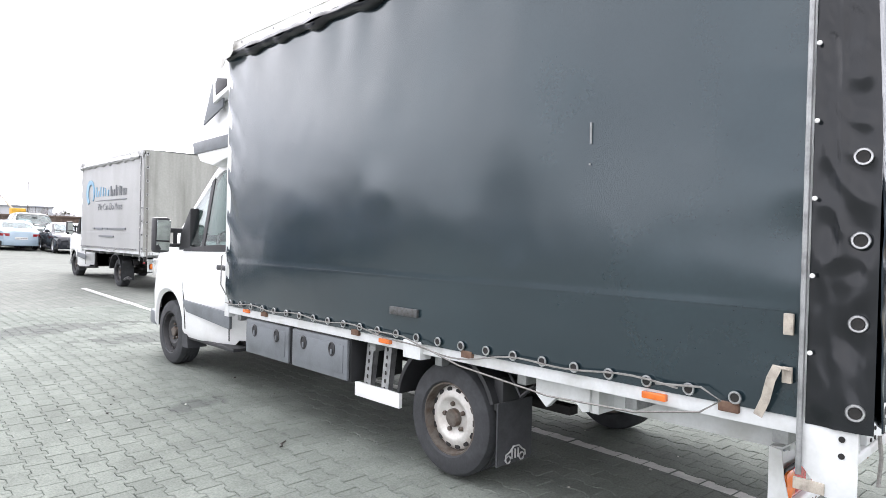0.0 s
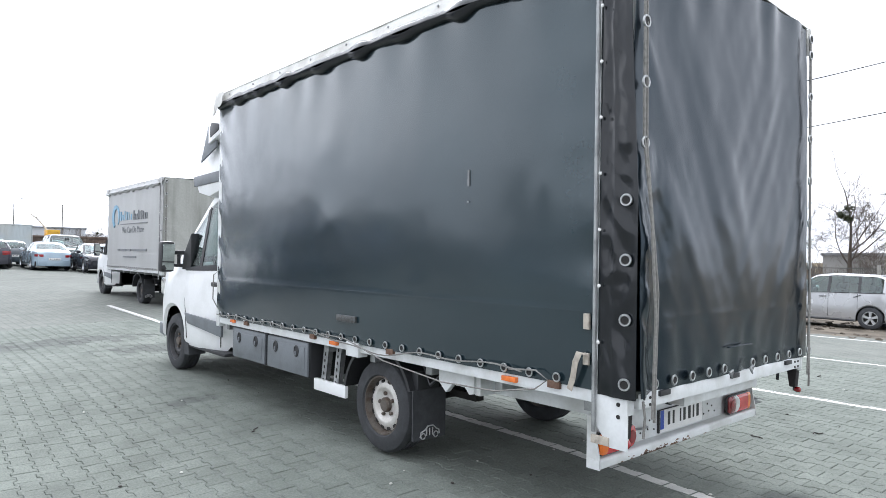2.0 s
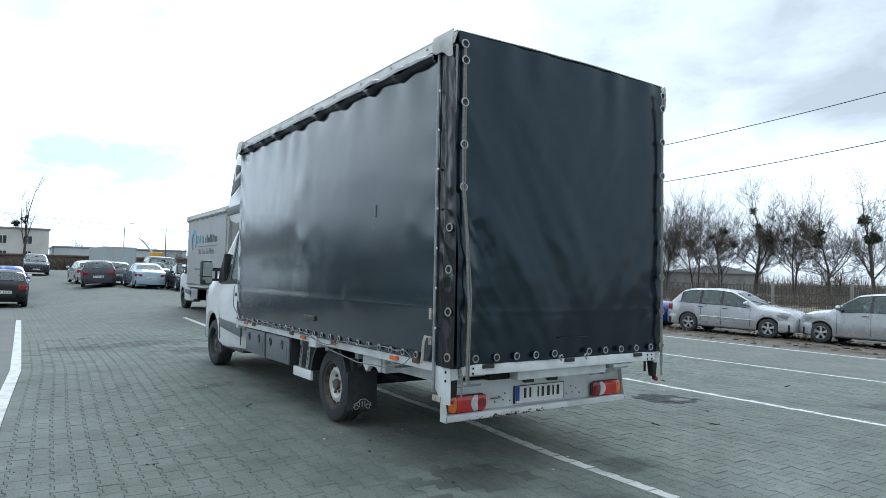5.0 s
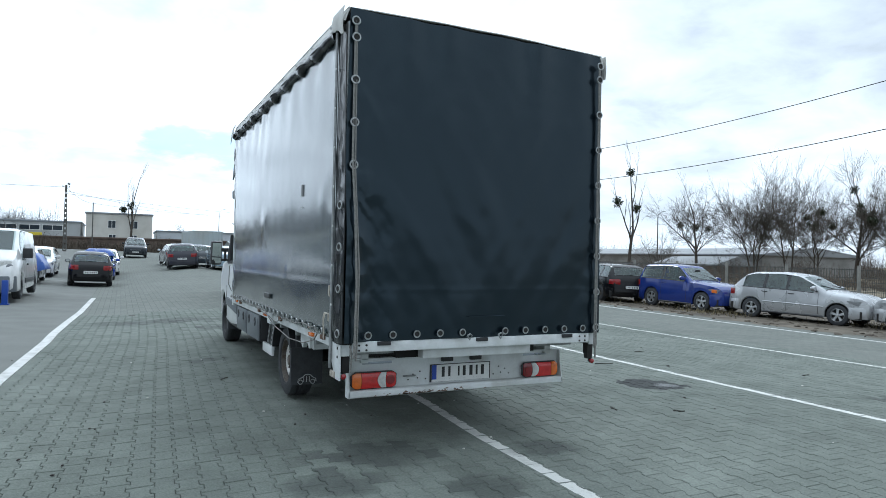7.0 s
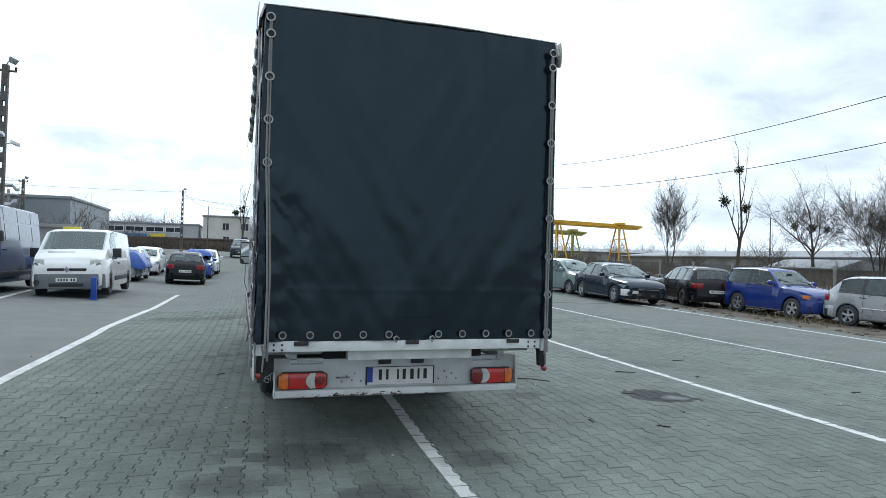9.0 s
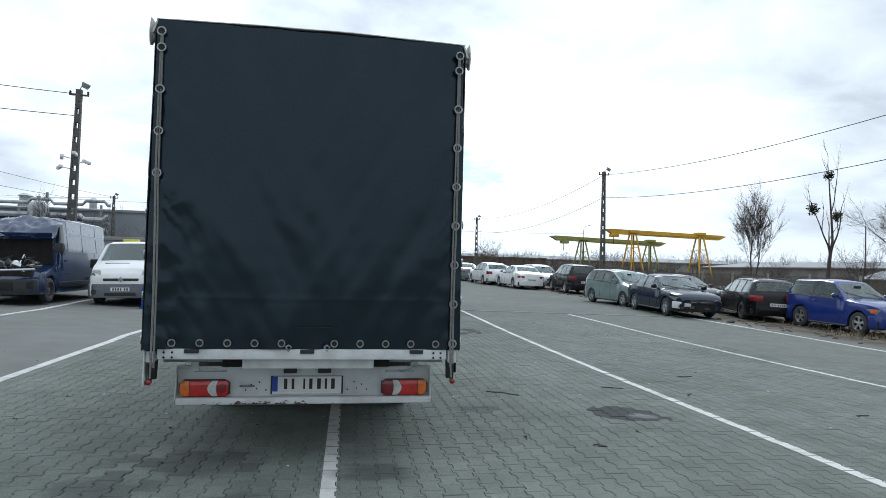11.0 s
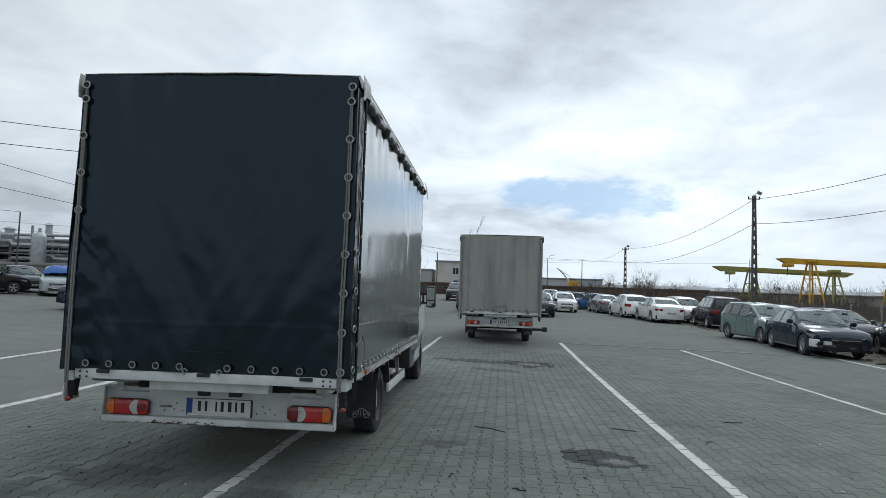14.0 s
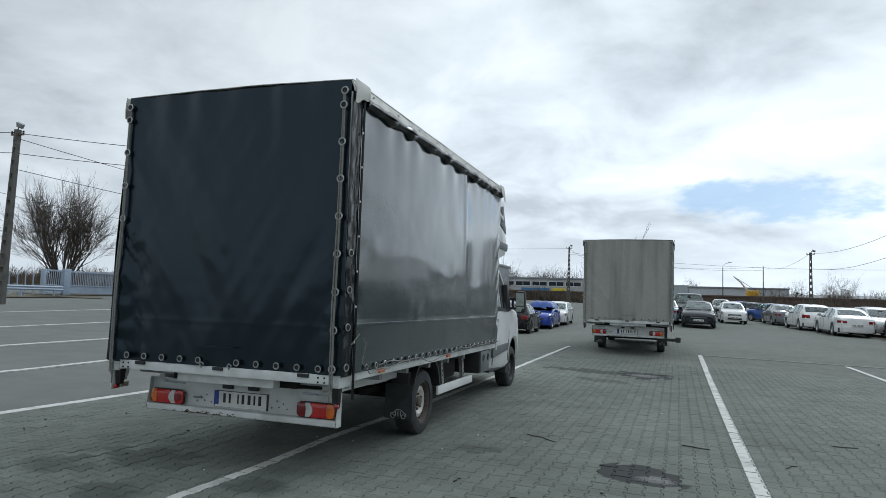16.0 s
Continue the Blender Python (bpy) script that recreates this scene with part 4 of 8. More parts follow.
def side_curtain(side, B, y0, y1, z0, z1, seed, full=True):
    """A side tarpaulin: taut in the middle, folded below the roof roll and beside the front post, with a welded hem."""
    hem = z0 + 0.40
    def at(u, v):
        y, z = y0 + (y1 - y0) * u, z0 + (z1 - z0) * v
        d = 0.022 * math.sin(math.pi * v) * math.sin(math.pi * u) + 0.007 * n3(y * 0.7, z * 0.8, seed) + 0.0022 * n3(y * 2.2, z * 2.0, seed + 5) + 0.0007 * n3(y * 7, z * 6, seed + 8)
        d += 0.007 * math.exp(-(z1 - z) / 0.20) * math.sin(y * 13 + 3 * n3(y, 0, seed))
        d += 0.007 * math.exp(-(y1 - y) / 0.10) * math.sin(z * 19 - y * 20 + 2 * n3(0, z, seed))
        d += 0.004 * math.exp(-(y - y0) / 0.2) * math.sin(z * 15 + seed)
        for cy, cz, r, a in ((0.53, 0.42, 0.15, 0.008), (0.535, 0.70, 0.18, 0.006), (0.30, 0.2, 0.09, 0.004), (0.07, 0.47, 0.12, 0.005), (0.62, 0.55, 0.3, 0.004)):
            q = ((u - cy) * (y1 - y0)) ** 2 + ((v - cz) * (z1 - z0)) ** 2
            d += a * math.exp(-q / (r * r))
        if side > 0:
            q = (y - y0) / (y1 - y0)
            d += 0.010 * math.exp(-((q - 0.62) / 0.014) ** 2) * min(1.0, max(0.0, (v - 0.35) * 4)) - 0.006 * math.exp(-((q - 0.70) / 0.05) ** 2)
            d += 0.009 * math.exp(-((v - 0.40 - 0.06 * math.sin(q * 7)) / 0.035) ** 2) * 0.5 * (0.4 + n3(q * 6, 1.0, 2.0)) + 0.003 * n3(q * 3.2, v * 2.6, 9.0)
        if z < hem:
            d += 0.0024 + 0.0008 * n3(y * 1.5, 3, seed)
        return Vector((side * (B + d), y, z)), Vector((side, 0, 0))
    return Shape().sheet(at, 130, 96, 0.004)


# slack folds of the rear tarpaulin: from x, z to x, z, depth, breadth
FOLDS = ((-0.97, 2.02, -0.38, 1.20, 0.022, 0.050), (-0.62, 2.92, -0.28, 2.16, 0.012, 0.06), (-0.12, 2.10, 0.30, 0.98, 0.012, 0.06), (1.05, 1.86, 0.64, 1.10, 0.020, 0.050), (1.0, 2.66, 0.72, 1.98, 0.009, 0.05), (-1.02, 1.55, -0.80, 1.16, 0.014, 0.035), (-0.30, 1.75, 0.10, 1.42, 0.006, 0.03), (0.28, 2.95, 0.20, 2.3, 0.006, 0.06), (-1.05, 2.6, -0.82, 2.1, 0.010, 0.03))


def rear_curtain(B, z0, z1, seed, slack=False):
    """The rear tarpaulin: hangs loose, gathered at the upper corners, flaring at the foot."""
    def at(u, v):
        z = z0 + (z1 - z0) * v
        x = (2 * u - 1) * (B + 0.03 * (1 - v))
        d = 0.006 + 0.012 * n3(x * 1.1, z * 0.5, seed) + 0.004 * n3(x * 3, z * 0.9, seed + 2)
        # soft tension lines that run from the upper corners to the middle of the foot
        side_w = 1 / (1 + math.exp(-6 * x))
        calm = min(1.0, (z1 - z) / 0.6)
        d += calm * (0.009 * (1 - side_w) * n3(x * 3.4 + z * 2.0, z * 0.30 - x * 0.2, seed + 21) + 0.009 * side_w * n3(x * 3.4 - z * 2.0, z * 0.30 + x * 0.2, seed + 25))
        d += calm * 0.004 * ((1 - side_w) * n3(x * 8 + z * 4.6, z * 0.7, seed + 31) + side_w * n3(x * 8 - z * 4.6, z * 0.7, seed + 35))
        for xa, za, xb, zb, amp, wid in FOLDS:
            lx, lz = xb - xa, zb - za
            ln = math.hypot(lx, lz)
            along = ((x - xa) * lx + (z - za) * lz) / (ln * ln)
            off = ((x - xa) * lz - (z - za) * lx) / ln + 0.03 * math.sin(along * 4 + xa)
            d += 0.45 * amp * math.exp(-(off / (1.5 * wid * (1 + 0.5 * max(0.0, along)))) ** 2) * math.exp(-((along - 0.5) / 0.42) ** 4)
        e = 2 * u * B
        swing = ramp(z, [(z0, 1.0), (z0 + 0.75, 0.8), (z0 + 1.15, 0.25), (z0 + 1.3, 0.0)]) if slack else 0.0
        x += 0.02 * swing * math.exp(-e / 0.25)
        d += 0.050 * swing * math.exp(-(e / 0.12) ** 2) - 0.02 * swing * math.exp(-((e - 0.24) / 0.08) ** 2)
        for sx in (-1, 1):
            e = (1 - sx * (2 * u - 1)) * B
            loose = (1.0 if z < 1.95 else 0.2) * (1.0 if sx < 0 else 0.35)
            d += loose * min(1.0, 0.15 + e / 0.08) * math.exp(-e / 0.15) * (0.026 * n3(e * 9, z * 7, seed) + 0.026 * (0.5 - abs(n3(e * 12, z * 9 + e * 12, seed + 1))) + 0.012 * (0.5 - abs(n3(e * 26, z * 20 - e * 16, seed + 2))))
        d += 0.010 * math.exp(-(z1 - z) / 0.30) * math.sin(x * 16 + 2.5 * n3(x * 2, 0, seed))
        d += 0.006 * math.exp(-(z - z0) / 0.25) * math.sin(x * 21 + 3 * n3(x * 2, 9, seed))
        d += 0.0015 * math.exp(-((z - 1.13) / 0.012) ** 2) + 0.005 * n3(x * 2.5, z * 2, seed + 4) + 0.0016 * n3(x * 9, z * 8, seed + 4)
        return Vector((x, -d, z)), Vector((0, -1, 0))
    return Shape().sheet(at, 150, 130, 0.004)


def mudguard(x0, x1, cy, cz, r):
    """A bent sheet over the wheel."""
    def at(u, v):
        a = radians(8 + 152 * u)
        n = Vector((0, math.cos(a), math.sin(a)))
        return Vector((x0 + (x1 - x0) * v, cy, cz)) + r * n, n
    return Shape().sheet(at, 18, 2, 0.025)


def tail_lamp(parent, x0, x1, y, z0, z1, side):
    """A long rounded rear lamp: orange outside, red, a clear crescent and a red end inside. side -1: orange at x0."""
    e = new("tail_lamp")
    e.parent = parent
    tagged(e, "red, orange and clear rear lamp cluster")
    w, h, zm = x1 - x0, (z1 - z0) / 2, (z0 + z1) / 2
    def reach(f):
        """Half height of the lamp at a fraction f of its length from the outer end."""
        q = 1.0
        if f < 0.10:
            q = 0.45 + 0.55 * math.sqrt(max(0.0, 1 - (1 - f / 0.10) ** 2))
        elif f > 0.90:
            q = 0.60 + 0.40 * math.sqrt(max(0.0, 1 - ((f - 0.90) / 0.10) ** 2))
        return h * q
    def lens(f0, f1, bow0, bow1, grow=0.0, lift=0.0, deep=0.018):
        def at(u, v):
            t = 2 * v - 1
            a, b = f0 + bow0 * (1 - t * t), f1 + bow1 * (1 - t * t)
            f = a + (b - a) * u
            x = x0 + f * w if side < 0 else x1 - f * w
            zz = zm + t * (reach(max(0.0, min(1.0, f))) + grow)
            bulge = deep * (1 - 0.55 * t ** 4) * (1 - 0.5 * max(0.0, abs(f - 0.5) * 2 - 0.8) / 0.2)
            return Vector((x, y - bulge - lift, zz)), Vector((0, -1, 0))
        return Shape().sheet(at, 10, 10, 0.02 + lift)
    part("lamp_housing", lens(-0.025, 1.025, 0, 0, 0.008, -0.010), BLACK, e, smooth=50)
    for f0, f1, b0, b1, mm, nm in ((0.0, 0.185, 0, 0.02, ORANGE, "orange_lens"), (0.19, 0.66, 0.02, -0.10, RED, "red_lens"), (0.665, 0.78, -0.10, -0.03, CLEAR, "clear_lens"), (0.785, 1.0, -0.03, 0.0, DKRED if side > 0 else RED, "fog_lens")):
        part(nm, lens(f0 + 0.003, f1 - 0.003, b0, b1), mm, e, smooth=50)
    xc = x0 + 0.86 * w if side < 0 else x1 - 0.86 * w
    part("lamp_bowl", Shape().lathe([(h * 0.62, 0), (h * 0.60, 0.004), (h * 0.30, 0.006)], 20, pose(xc, y - 0.016, zm, 90)), DKRED, e, smooth=50)


def text(parent, body, size, m, material, name="lettering", depth=0.002):
    cu = bpy.data.curves.new(name, "FONT")
    cu.body, cu.size, cu.extrude, cu.align_x = body, size, depth, "LEFT"
    ob = new(name, cu)
    ob.data.materials.append(material)
    ob.parent = parent
    ob.matrix_basis = m
    return ob


def truck(label, m, B, Lb, Ya, Yf, zc, zr, tarp, tarp_rear, roof, detail, seed):
    """A cab with a curtain-sided platform body. Its rear foot is the origin; it faces +y.
    B: half width, Lb: body length, Ya, Yf: axles, zc: curtain foot, zr: roof."""
    e = thing("box_truck", label, "truck", m)
    dzr = -0.045 if detail else -0.04
    r = 0.345
    # platform and chassis
    for sd in (-1, 1):
        part("side_beam", Shape().box(min(sd * (B - 0.01), sd * (B - 0.06)), max(sd * (B - 0.01), sd * (B - 0.06)), 0.02, Lb, zc - 0.065, zc + 0.02), WHITE_OLD, e, "white aluminium side beam", bevel=0.006)
        part("chassis_rail", Shape().box(min(sd * 0.38, sd * 0.47), max(sd * 0.38, sd * 0.47), 0.37, Lb + 0.4, 0.45, 0.62), UNDER, e, bevel=0.01)
        part("corner_post", Shape().box(min(sd * (B - 0.005), sd * (B - 0.07)), max(sd * (B - 0.005), sd * (B - 0.07)), 0.01, 0.20, zc - 0.10, zr - 0.08), WHITE_OLD, e, "white steel corner post", bevel=0.008)
        part("front_post", Shape().box(min(sd * (B - 0.002), sd * (B - 0.07)), max(sd * (B - 0.002), sd * (B - 0.07)), Lb - 0.05, Lb + 0.03, zc - 0.10, zr - 0.06), WHITE_OLD, e, "white steel post", bevel=0.008)
    part("platform", Shape().box(-B + 0.06, B - 0.06, 0.04, Lb, zc - 0.05, zc + 0.01), UNDER, e, "dark platform underside")
    for k in range(8):
        y = 0.25 + k * (Lb - 0.4) / 7
        part("cross_member", Shape().box(-B + 0.07, B - 0.07, y, y + 0.06, zc - 0.13, zc - 0.05), STEEL, e, "galvanised cross member", bevel=0.004)
    part("front_wall", Shape().box(-B + 0.07, B - 0.07, Lb - 0.03, Lb + 0.02, zc, zr - 0.05), TARP_WHITE if detail else tarp_rear, e, "front bulkhead")
    part("fuel_tank", Shape().box(0.5, 0.85, Ya + 0.75, Ya + 1.6, 0.38, 0.66), UNDER, e, bevel=0.05)
    part("rear_axle", Shape().tube([(-0.85, Ya, r), (0.85, Ya, r)], 0.06, 10), UNDER, e)
    [part("leaf_spring", Shape().box(a, a + 0.08, Ya - 0.6, Ya + 0.6, r + 0.05, r + 0.1), UNDER, e) for a in (-0.6, 0.52)]
    # curtains, roof
    for sd in (-1, 1):
        curtain = side_curtain(sd, B, 0.19, Lb, zc, zr - 0.10, seed + sd)
        seam = {}
        for p in curtain.v:
            if zc + 0.375 < p[2] < zc + 0.40 and sd * p[0] > sd * seam.get(round(p[1], 3), (0, 0, 0))[0]:
                seam[round(p[1], 3)] = tuple(p)
        part("weld_seam", Shape().tube([seam[k] for k in sorted(seam)], 0.0028, 5), tarp, e, "narrow welded seam", smooth=60)
        part("side_curtain", curtain, tarp, e, "taut semi-gloss tarpaulin with a welded hem", smooth=60)
        # rolled edge under the roof
        def roll(u, v, sd=sd):
            y = 0.22 + (Lb - 0.22) * u
            a = 2 * math.pi * v
            rr = 0.034 + 0.004 * math.sin(y * 17) + 0.011 * max(0.0, math.sin(y * 11.5 + 2 * n3(y, 1, seed)))
            return (sd * (B + 0.012 + rr * math.cos(a)), y, zr - 0.115 + (rr * 1.25) * math.sin(a) - (0.02 * max(0, math.sin(y * 11.5 + 2 * n3(y, 1, seed))) if math.sin(a) < 0 else 0))
        part("tarp_roll", Shape().grid(roll, 160, 10), TARP_BLACK if detail else tarp, e, "rolled black tarpaulin edge with scalloped loops", smooth=70)
        def rail(u, v, sd=sd):
            y = 0.0 + (Lb + 0.03) * u
            return Vector((sd * (B + 0.030 - 0.035 * v + 0.004 * n3(y * 3, v, seed)), y, zr - 0.085 + 0.10 * v + 0.006 * n3(y * 1.7, v * 2, seed))), Vector((sd, 0, 0.2))
        part("roof_edge", Shape().sheet(rail, 70, 4, 0.012), roof, e, "off-white roof tarpaulin edge", smooth=60)
        for k in range(9):
            part("rivet", Shape().lathe([(0.010, 0), (0.010, 0.006), (0.004, 0.009)], 8, pose(sd * (B + 0.018), 0.35 + k * (Lb - 0.6) / 8, zr - 0.035, 0, 90 * sd, 0)), STEEL, e)
        for ya, yb in ((-0.012, 0.24), (Lb - 0.17, Lb + 0.05)):
            def flap(u, v, sd=sd, ya=ya, yb=yb):
                y = ya + (yb - ya) * u
                drop = (0.19 if ya < 1 else 0.23) * (1 - 0.45 * (u if ya < 1 else 1 - u)) + 0.012 * math.sin(u * 9)
                return Vector((sd * (B + 0.036 + 0.008 * math.sin(math.pi * v) + (0.004 if ya < 1 else 0.03) * (1 - v)), y, zr + 0.012 - drop * (1 - v))), Vector((sd, 0, 0))
            part("corner_flap", Shape().sheet(flap, 10, 8, 0.005), roof, e, "creased off-white tarpaulin corner flap", smooth=60)
    def lid(u, v):
        x, y = (2 * u - 1) * (B + 0.002), -0.004 + (Lb + 0.03) * v
        return Vector((x, y, zr + 0.012 + 0.03 * (1 - (2 * u - 1) ** 2) * 0.6 + 0.008 * n3(x * 2, y * 2, seed))), Vector((0, 0, 1))
    part("roof", Shape().sheet(lid, 16, 30, 0.006), roof, e, "off-white roof tarpaulin", smooth=60)
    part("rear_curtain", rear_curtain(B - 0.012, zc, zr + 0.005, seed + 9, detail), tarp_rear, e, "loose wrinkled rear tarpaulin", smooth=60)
    # black corner strips with their eyelets and the lashing ropes
    for sd in (-1, 1):
        def strip(u, v, sd=sd):
            rear = -0.045 * min(1.0, max(0.0, (0.85 - v) * 2.5)) if detail and sd < 0 else 0.005
            y, z = rear + (0.17 - rear) * u, zc - 0.012 + (zr - 0.088 - zc) * v
            ridge = 0.022 * (0.35 - abs(n3(y * 7 + z * 2.5, z * 4.5 - y * 6, seed + 6))) + 0.004 * (0.35 - abs(n3(y * 15 - z * 4, z * 11, seed + 7)))
            fade = min(1.0, u * 5, (1 - u) * 5)
            return Vector((sd * (B + 0.010 + fade * (0.014 * n3(y * 6, z * 3.2, seed + 3) + ridge) + 0.006 * math.exp(-((u - 0.56) / 0.05) ** 2)), y, z)), Vector((sd, 0, 0))
        part("corner_strip", Shape().sheet(strip, 22, 150, 0.005), TARP_BLACK if detail else tarp, e, "black creased corner strip", smooth=60)
        part("tension_tube", Shape().tube([(sd * (B + 0.020), 0.185, zc - 0.20), (sd * (B + 0.020), 0.185, zr - 0.12)], 0.011, 8), STEEL if sd < 0 else TARP_BLACK, e, "dull steel tensioning tube")
        xr = sd * (B - 0.045)
        off = 0.022 if detail and sd < 0 else 0.0
        part("lashing_rope", Shape().tube([(xr + off, -0.090 if off else -0.045, zc - 0.10), (xr - sd * 0.005 + off * 0.95, -0.100 if off else -0.050, zc + 0.4), (xr + sd * 0.002 + off * 0.6, -0.078 if off else -0.045, zc + 0.9), (xr + sd * 0.004, -0.045, zc + 1.25), (xr + sd * 0.004, -0.042, zr - 0.5), (xr, -0.040, zr - 0.09)], 0.0085, 6), ROPE, e, "grey lashing rope")
        part("lashing_strap", Shape().tube([(xr - sd * 0.018 + off, -0.088 if off else -0.045, zc - 0.12), (xr - sd * 0.022 + off * 0.9, -0.100 if off else -0.055, zc + 0.5), (xr - sd * 0.014, -0.048, zc + 1.22), (xr - sd * 0.008, -0.042, zr - 0.12)], 0.007, 5), ROPE, e, "grey lashing rope")
        for k in range(8):
            if not off or k > 3:
                eyelet(e, xr - sd * 0.004, -0.046, zc + 0.05 + k * 0.295, 0)
        if off:
            part("inner_flap", Shape().box(-B + 0.01, -B + 0.16, 0.0, 0.012, zc - 0.02, zc + 1.45), TARP_BLACK, e, "black inner flap behind the loose edge", bevel=0.003)
        eyelet(e, xr, -0.044, zr - 0.09, 0)
        for z in (0.06, 0.37, 0.66, 0.95):
            eyelet(e, sd * (B + 0.026), 0.008 if detail and sd < 0 else 0.045, zc + z, 90 - sd * 12, 0.95)
        for k in range(8):
            part("rivet", Shape().lathe([(0.009, 0), (0.009, 0.006), (0.003, 0.009)], 8, pose(sd * (B + 0.028), 0.155, zc + 0.25 + k * 0.28, 0, 90 * sd, 0)), PLATE, e)
        n_eye = 24
        for k in range(n_eye):
            eyelet(e, sd * (B + 0.022), 0.42 + k * (Lb - 0.55) / (n_eye - 1), zc + 0.035, 90, 0.8)
        rope_pts = []
        for k in range(60):
            y = 0.65 + k * (Lb - 0.72) / 59
            rope_pts.append((sd * (B + 0.036), y, zc + 0.038 + 0.012 * math.sin(y * 9) - (0.07 * math.exp(-((y - 2.1) / 0.5) ** 2))))
        part("side_cord", Shape().tube(rope_pts, 0.005, 5), ROPE, e, "thin grey cord through the eyelets")
    for k in range(11):
        if k != 5:
            eyelet(e, -0.93 + k * 0.187, -0.034, zc + 0.045, 0, 0.86)
    # bed end and light panel
    part("end_beam", Shape().box(-B + 0.085, B - 0.085, -0.005, 0.05, zc - 0.075, zc + 0.0), WHITE_OLD, e, "white end beam", bevel=0.006)
    part("inner_beam", Shape().box(-0.46, 0.49, 0.06, 0.16, zc - 0.15, zc - 0.077), WHITE_OLD, e, "white inner beam", bevel=0.006)
    for sd in (-1, 1):
        for dx in (0.03, 0.085):
            for dz in (0.02, 0.055):
                part("bolt_hole", Shape().lathe([(0.008, 0), (0.008, 0.004)], 8, pose(sd * (B - 0.10 - dx), -0.006, zc - dz - 0.005, 90)), UNDER, e)
        part("hinge_block", Shape().box(sd * 0.80 - 0.05, sd * 0.80 + 0.05, -0.02, 0.0, zc - 0.03, zc - 0.002), BLACK, e, bevel=0.004)
        part("panel_bracket", Shape().box(sd * 0.52 - 0.1, sd * 0.52 + 0.1, 0.2, 0.4, zc - 0.16, zc - 0.08), UNDER, e, bevel=0.006)
        part("tilt_lever", Shape().prism([(0.02, zc - 0.09), (0.09, zc - 0.09), (0.07, zc - 0.22), (0.03, zc - 0.22)], "x", sd * (B - 0.075), sd * (B - 0.02)), UNDER, e, "dark steel lever", bevel=0.006)
        part("lamp_stalk", Shape().box(sd * (B - 0.03) - 0.014, sd * (B - 0.03) + 0.014, 0.046, 0.058, zc - 0.25, zc - 0.13), BLACK, e, "black rubber lamp stalk", bevel=0.004)
        part("marker_lamp", Shape().lathe([(0.014, 0), (0.020, 0.012), (0.020, 0.034), (0.010, 0.042)], 12, pose(sd * (B - 0.03), 0.05, zc - 0.24, 90)), CAR_RED, e, "small red marker lamp")
        part("rope_end", Shape().tube([(sd * (B - 0.05), -0.05, zc - 0.02), (sd * (B - 0.06), -0.055, zc - 0.1), (sd * (B - 0.055), -0.05, zc - 0.2)], 0.007, 5), ROPE, e)
    part("hinge_block", Shape().box(-0.05, 0.05, -0.02, 0.0, zc - 0.03, zc - 0.002), BLACK, e, bevel=0.004)
    part("pocket_hem", Shape().box(-0.13, 0.18, -0.040, -0.020, zc + 0.158, zc + 0.166), tarp_rear, e, "stitched pocket hem", bevel=0.003)
    for x in (-0.13, 0.14):
        part("turn_buckle", Shape().tube([(x - 0.02, -0.05, zc + 0.02), (x, -0.058, zc + 0.035), (x + 0.02, -0.05, zc + 0.02), (x, -0.054, zc - 0.01), (x - 0.02, -0.05, zc + 0.02)], 0.007, 6), STEEL, e, "steel turn buckle")
    P = new("rear_panel")
    P.parent = e
    zb, zt = zc - 0.455, zc - 0.18
    tagged(P, "white rear light panel with chipped paint")
    part("panel_plate", Shape().box(-0.955, 0.955, 0.335, 0.345, zb + 0.05, zt), WHITE_OLD, P, bevel=0.003)
    part("panel_lip", Shape().prism([(0.345, zb + 0.055), (0.275, zb + 0.055), (0.265, zb + 0.045), (0.265, zb + 0.006), (0.275, zb), (0.345, zb)], "x", -0.965, 0.965), WHITE_OLD, P, bevel=0.004)
    part("panel_top_fold", Shape().box(-0.955, 0.955, 0.30, 0.346, zt, zt + 0.012), WHITE_OLD, P, bevel=0.003)
    for sd in (-1, 1):
        part("panel_wing", Shape().prism([(0.265, zb), (0.265, zb + 0.06), (0.29, zb + 0.17), (0.30, zt), (0.348, zt + 0.01), (0.348, zb)], "x", sd * 0.958 - 0.004, sd * 0.958 + 0.004), WHITE_OLD, P)
        tail_lamp(P, min(sd * 0.58, sd * 0.93), max(sd * 0.58, sd * 0.93), 0.295, zb + 0.064, zb + 0.180, sd)
        part("badge_bar", Shape().box(sd * 0.72 - 0.12, sd * 0.72 + 0.12, 0.328, 0.336, zt - 0.038, zt - 0.020), BADGE, P, "plain chrome badge bar", bevel=0.003)
        part("plate_lamp", Shape().box(sd * 0.13 - 0.05, sd * 0.13 + 0.05, 0.30, 0.336, zt - 0.045, zt - 0.005), BLACK, P, bevel=0.008)
        s = Shape()
        for dx, dz in ((0.36, 0.11), (0.42, 0.09), (0.38, 0.06), (0.46, 0.05), (0.31, 0.05)):
            s.lathe([(0.006, 0), (0.006, 0.004)], 8, pose(sd * dx, 0.334, zb + 0.05 + dz, 90))
        part("screw", s, UNDER, P)
    part("panel_handle", Shape().tube([(-0.50, 0.335, zb + 0.13), (-0.48, 0.31, zb + 0.135), (-0.42, 0.31, zb + 0.135), (-0.40, 0.335, zb + 0.13)], 0.007, 6), STEEL, P, "small steel handle")
    rng = random.Random(3)
    chips = Shape()
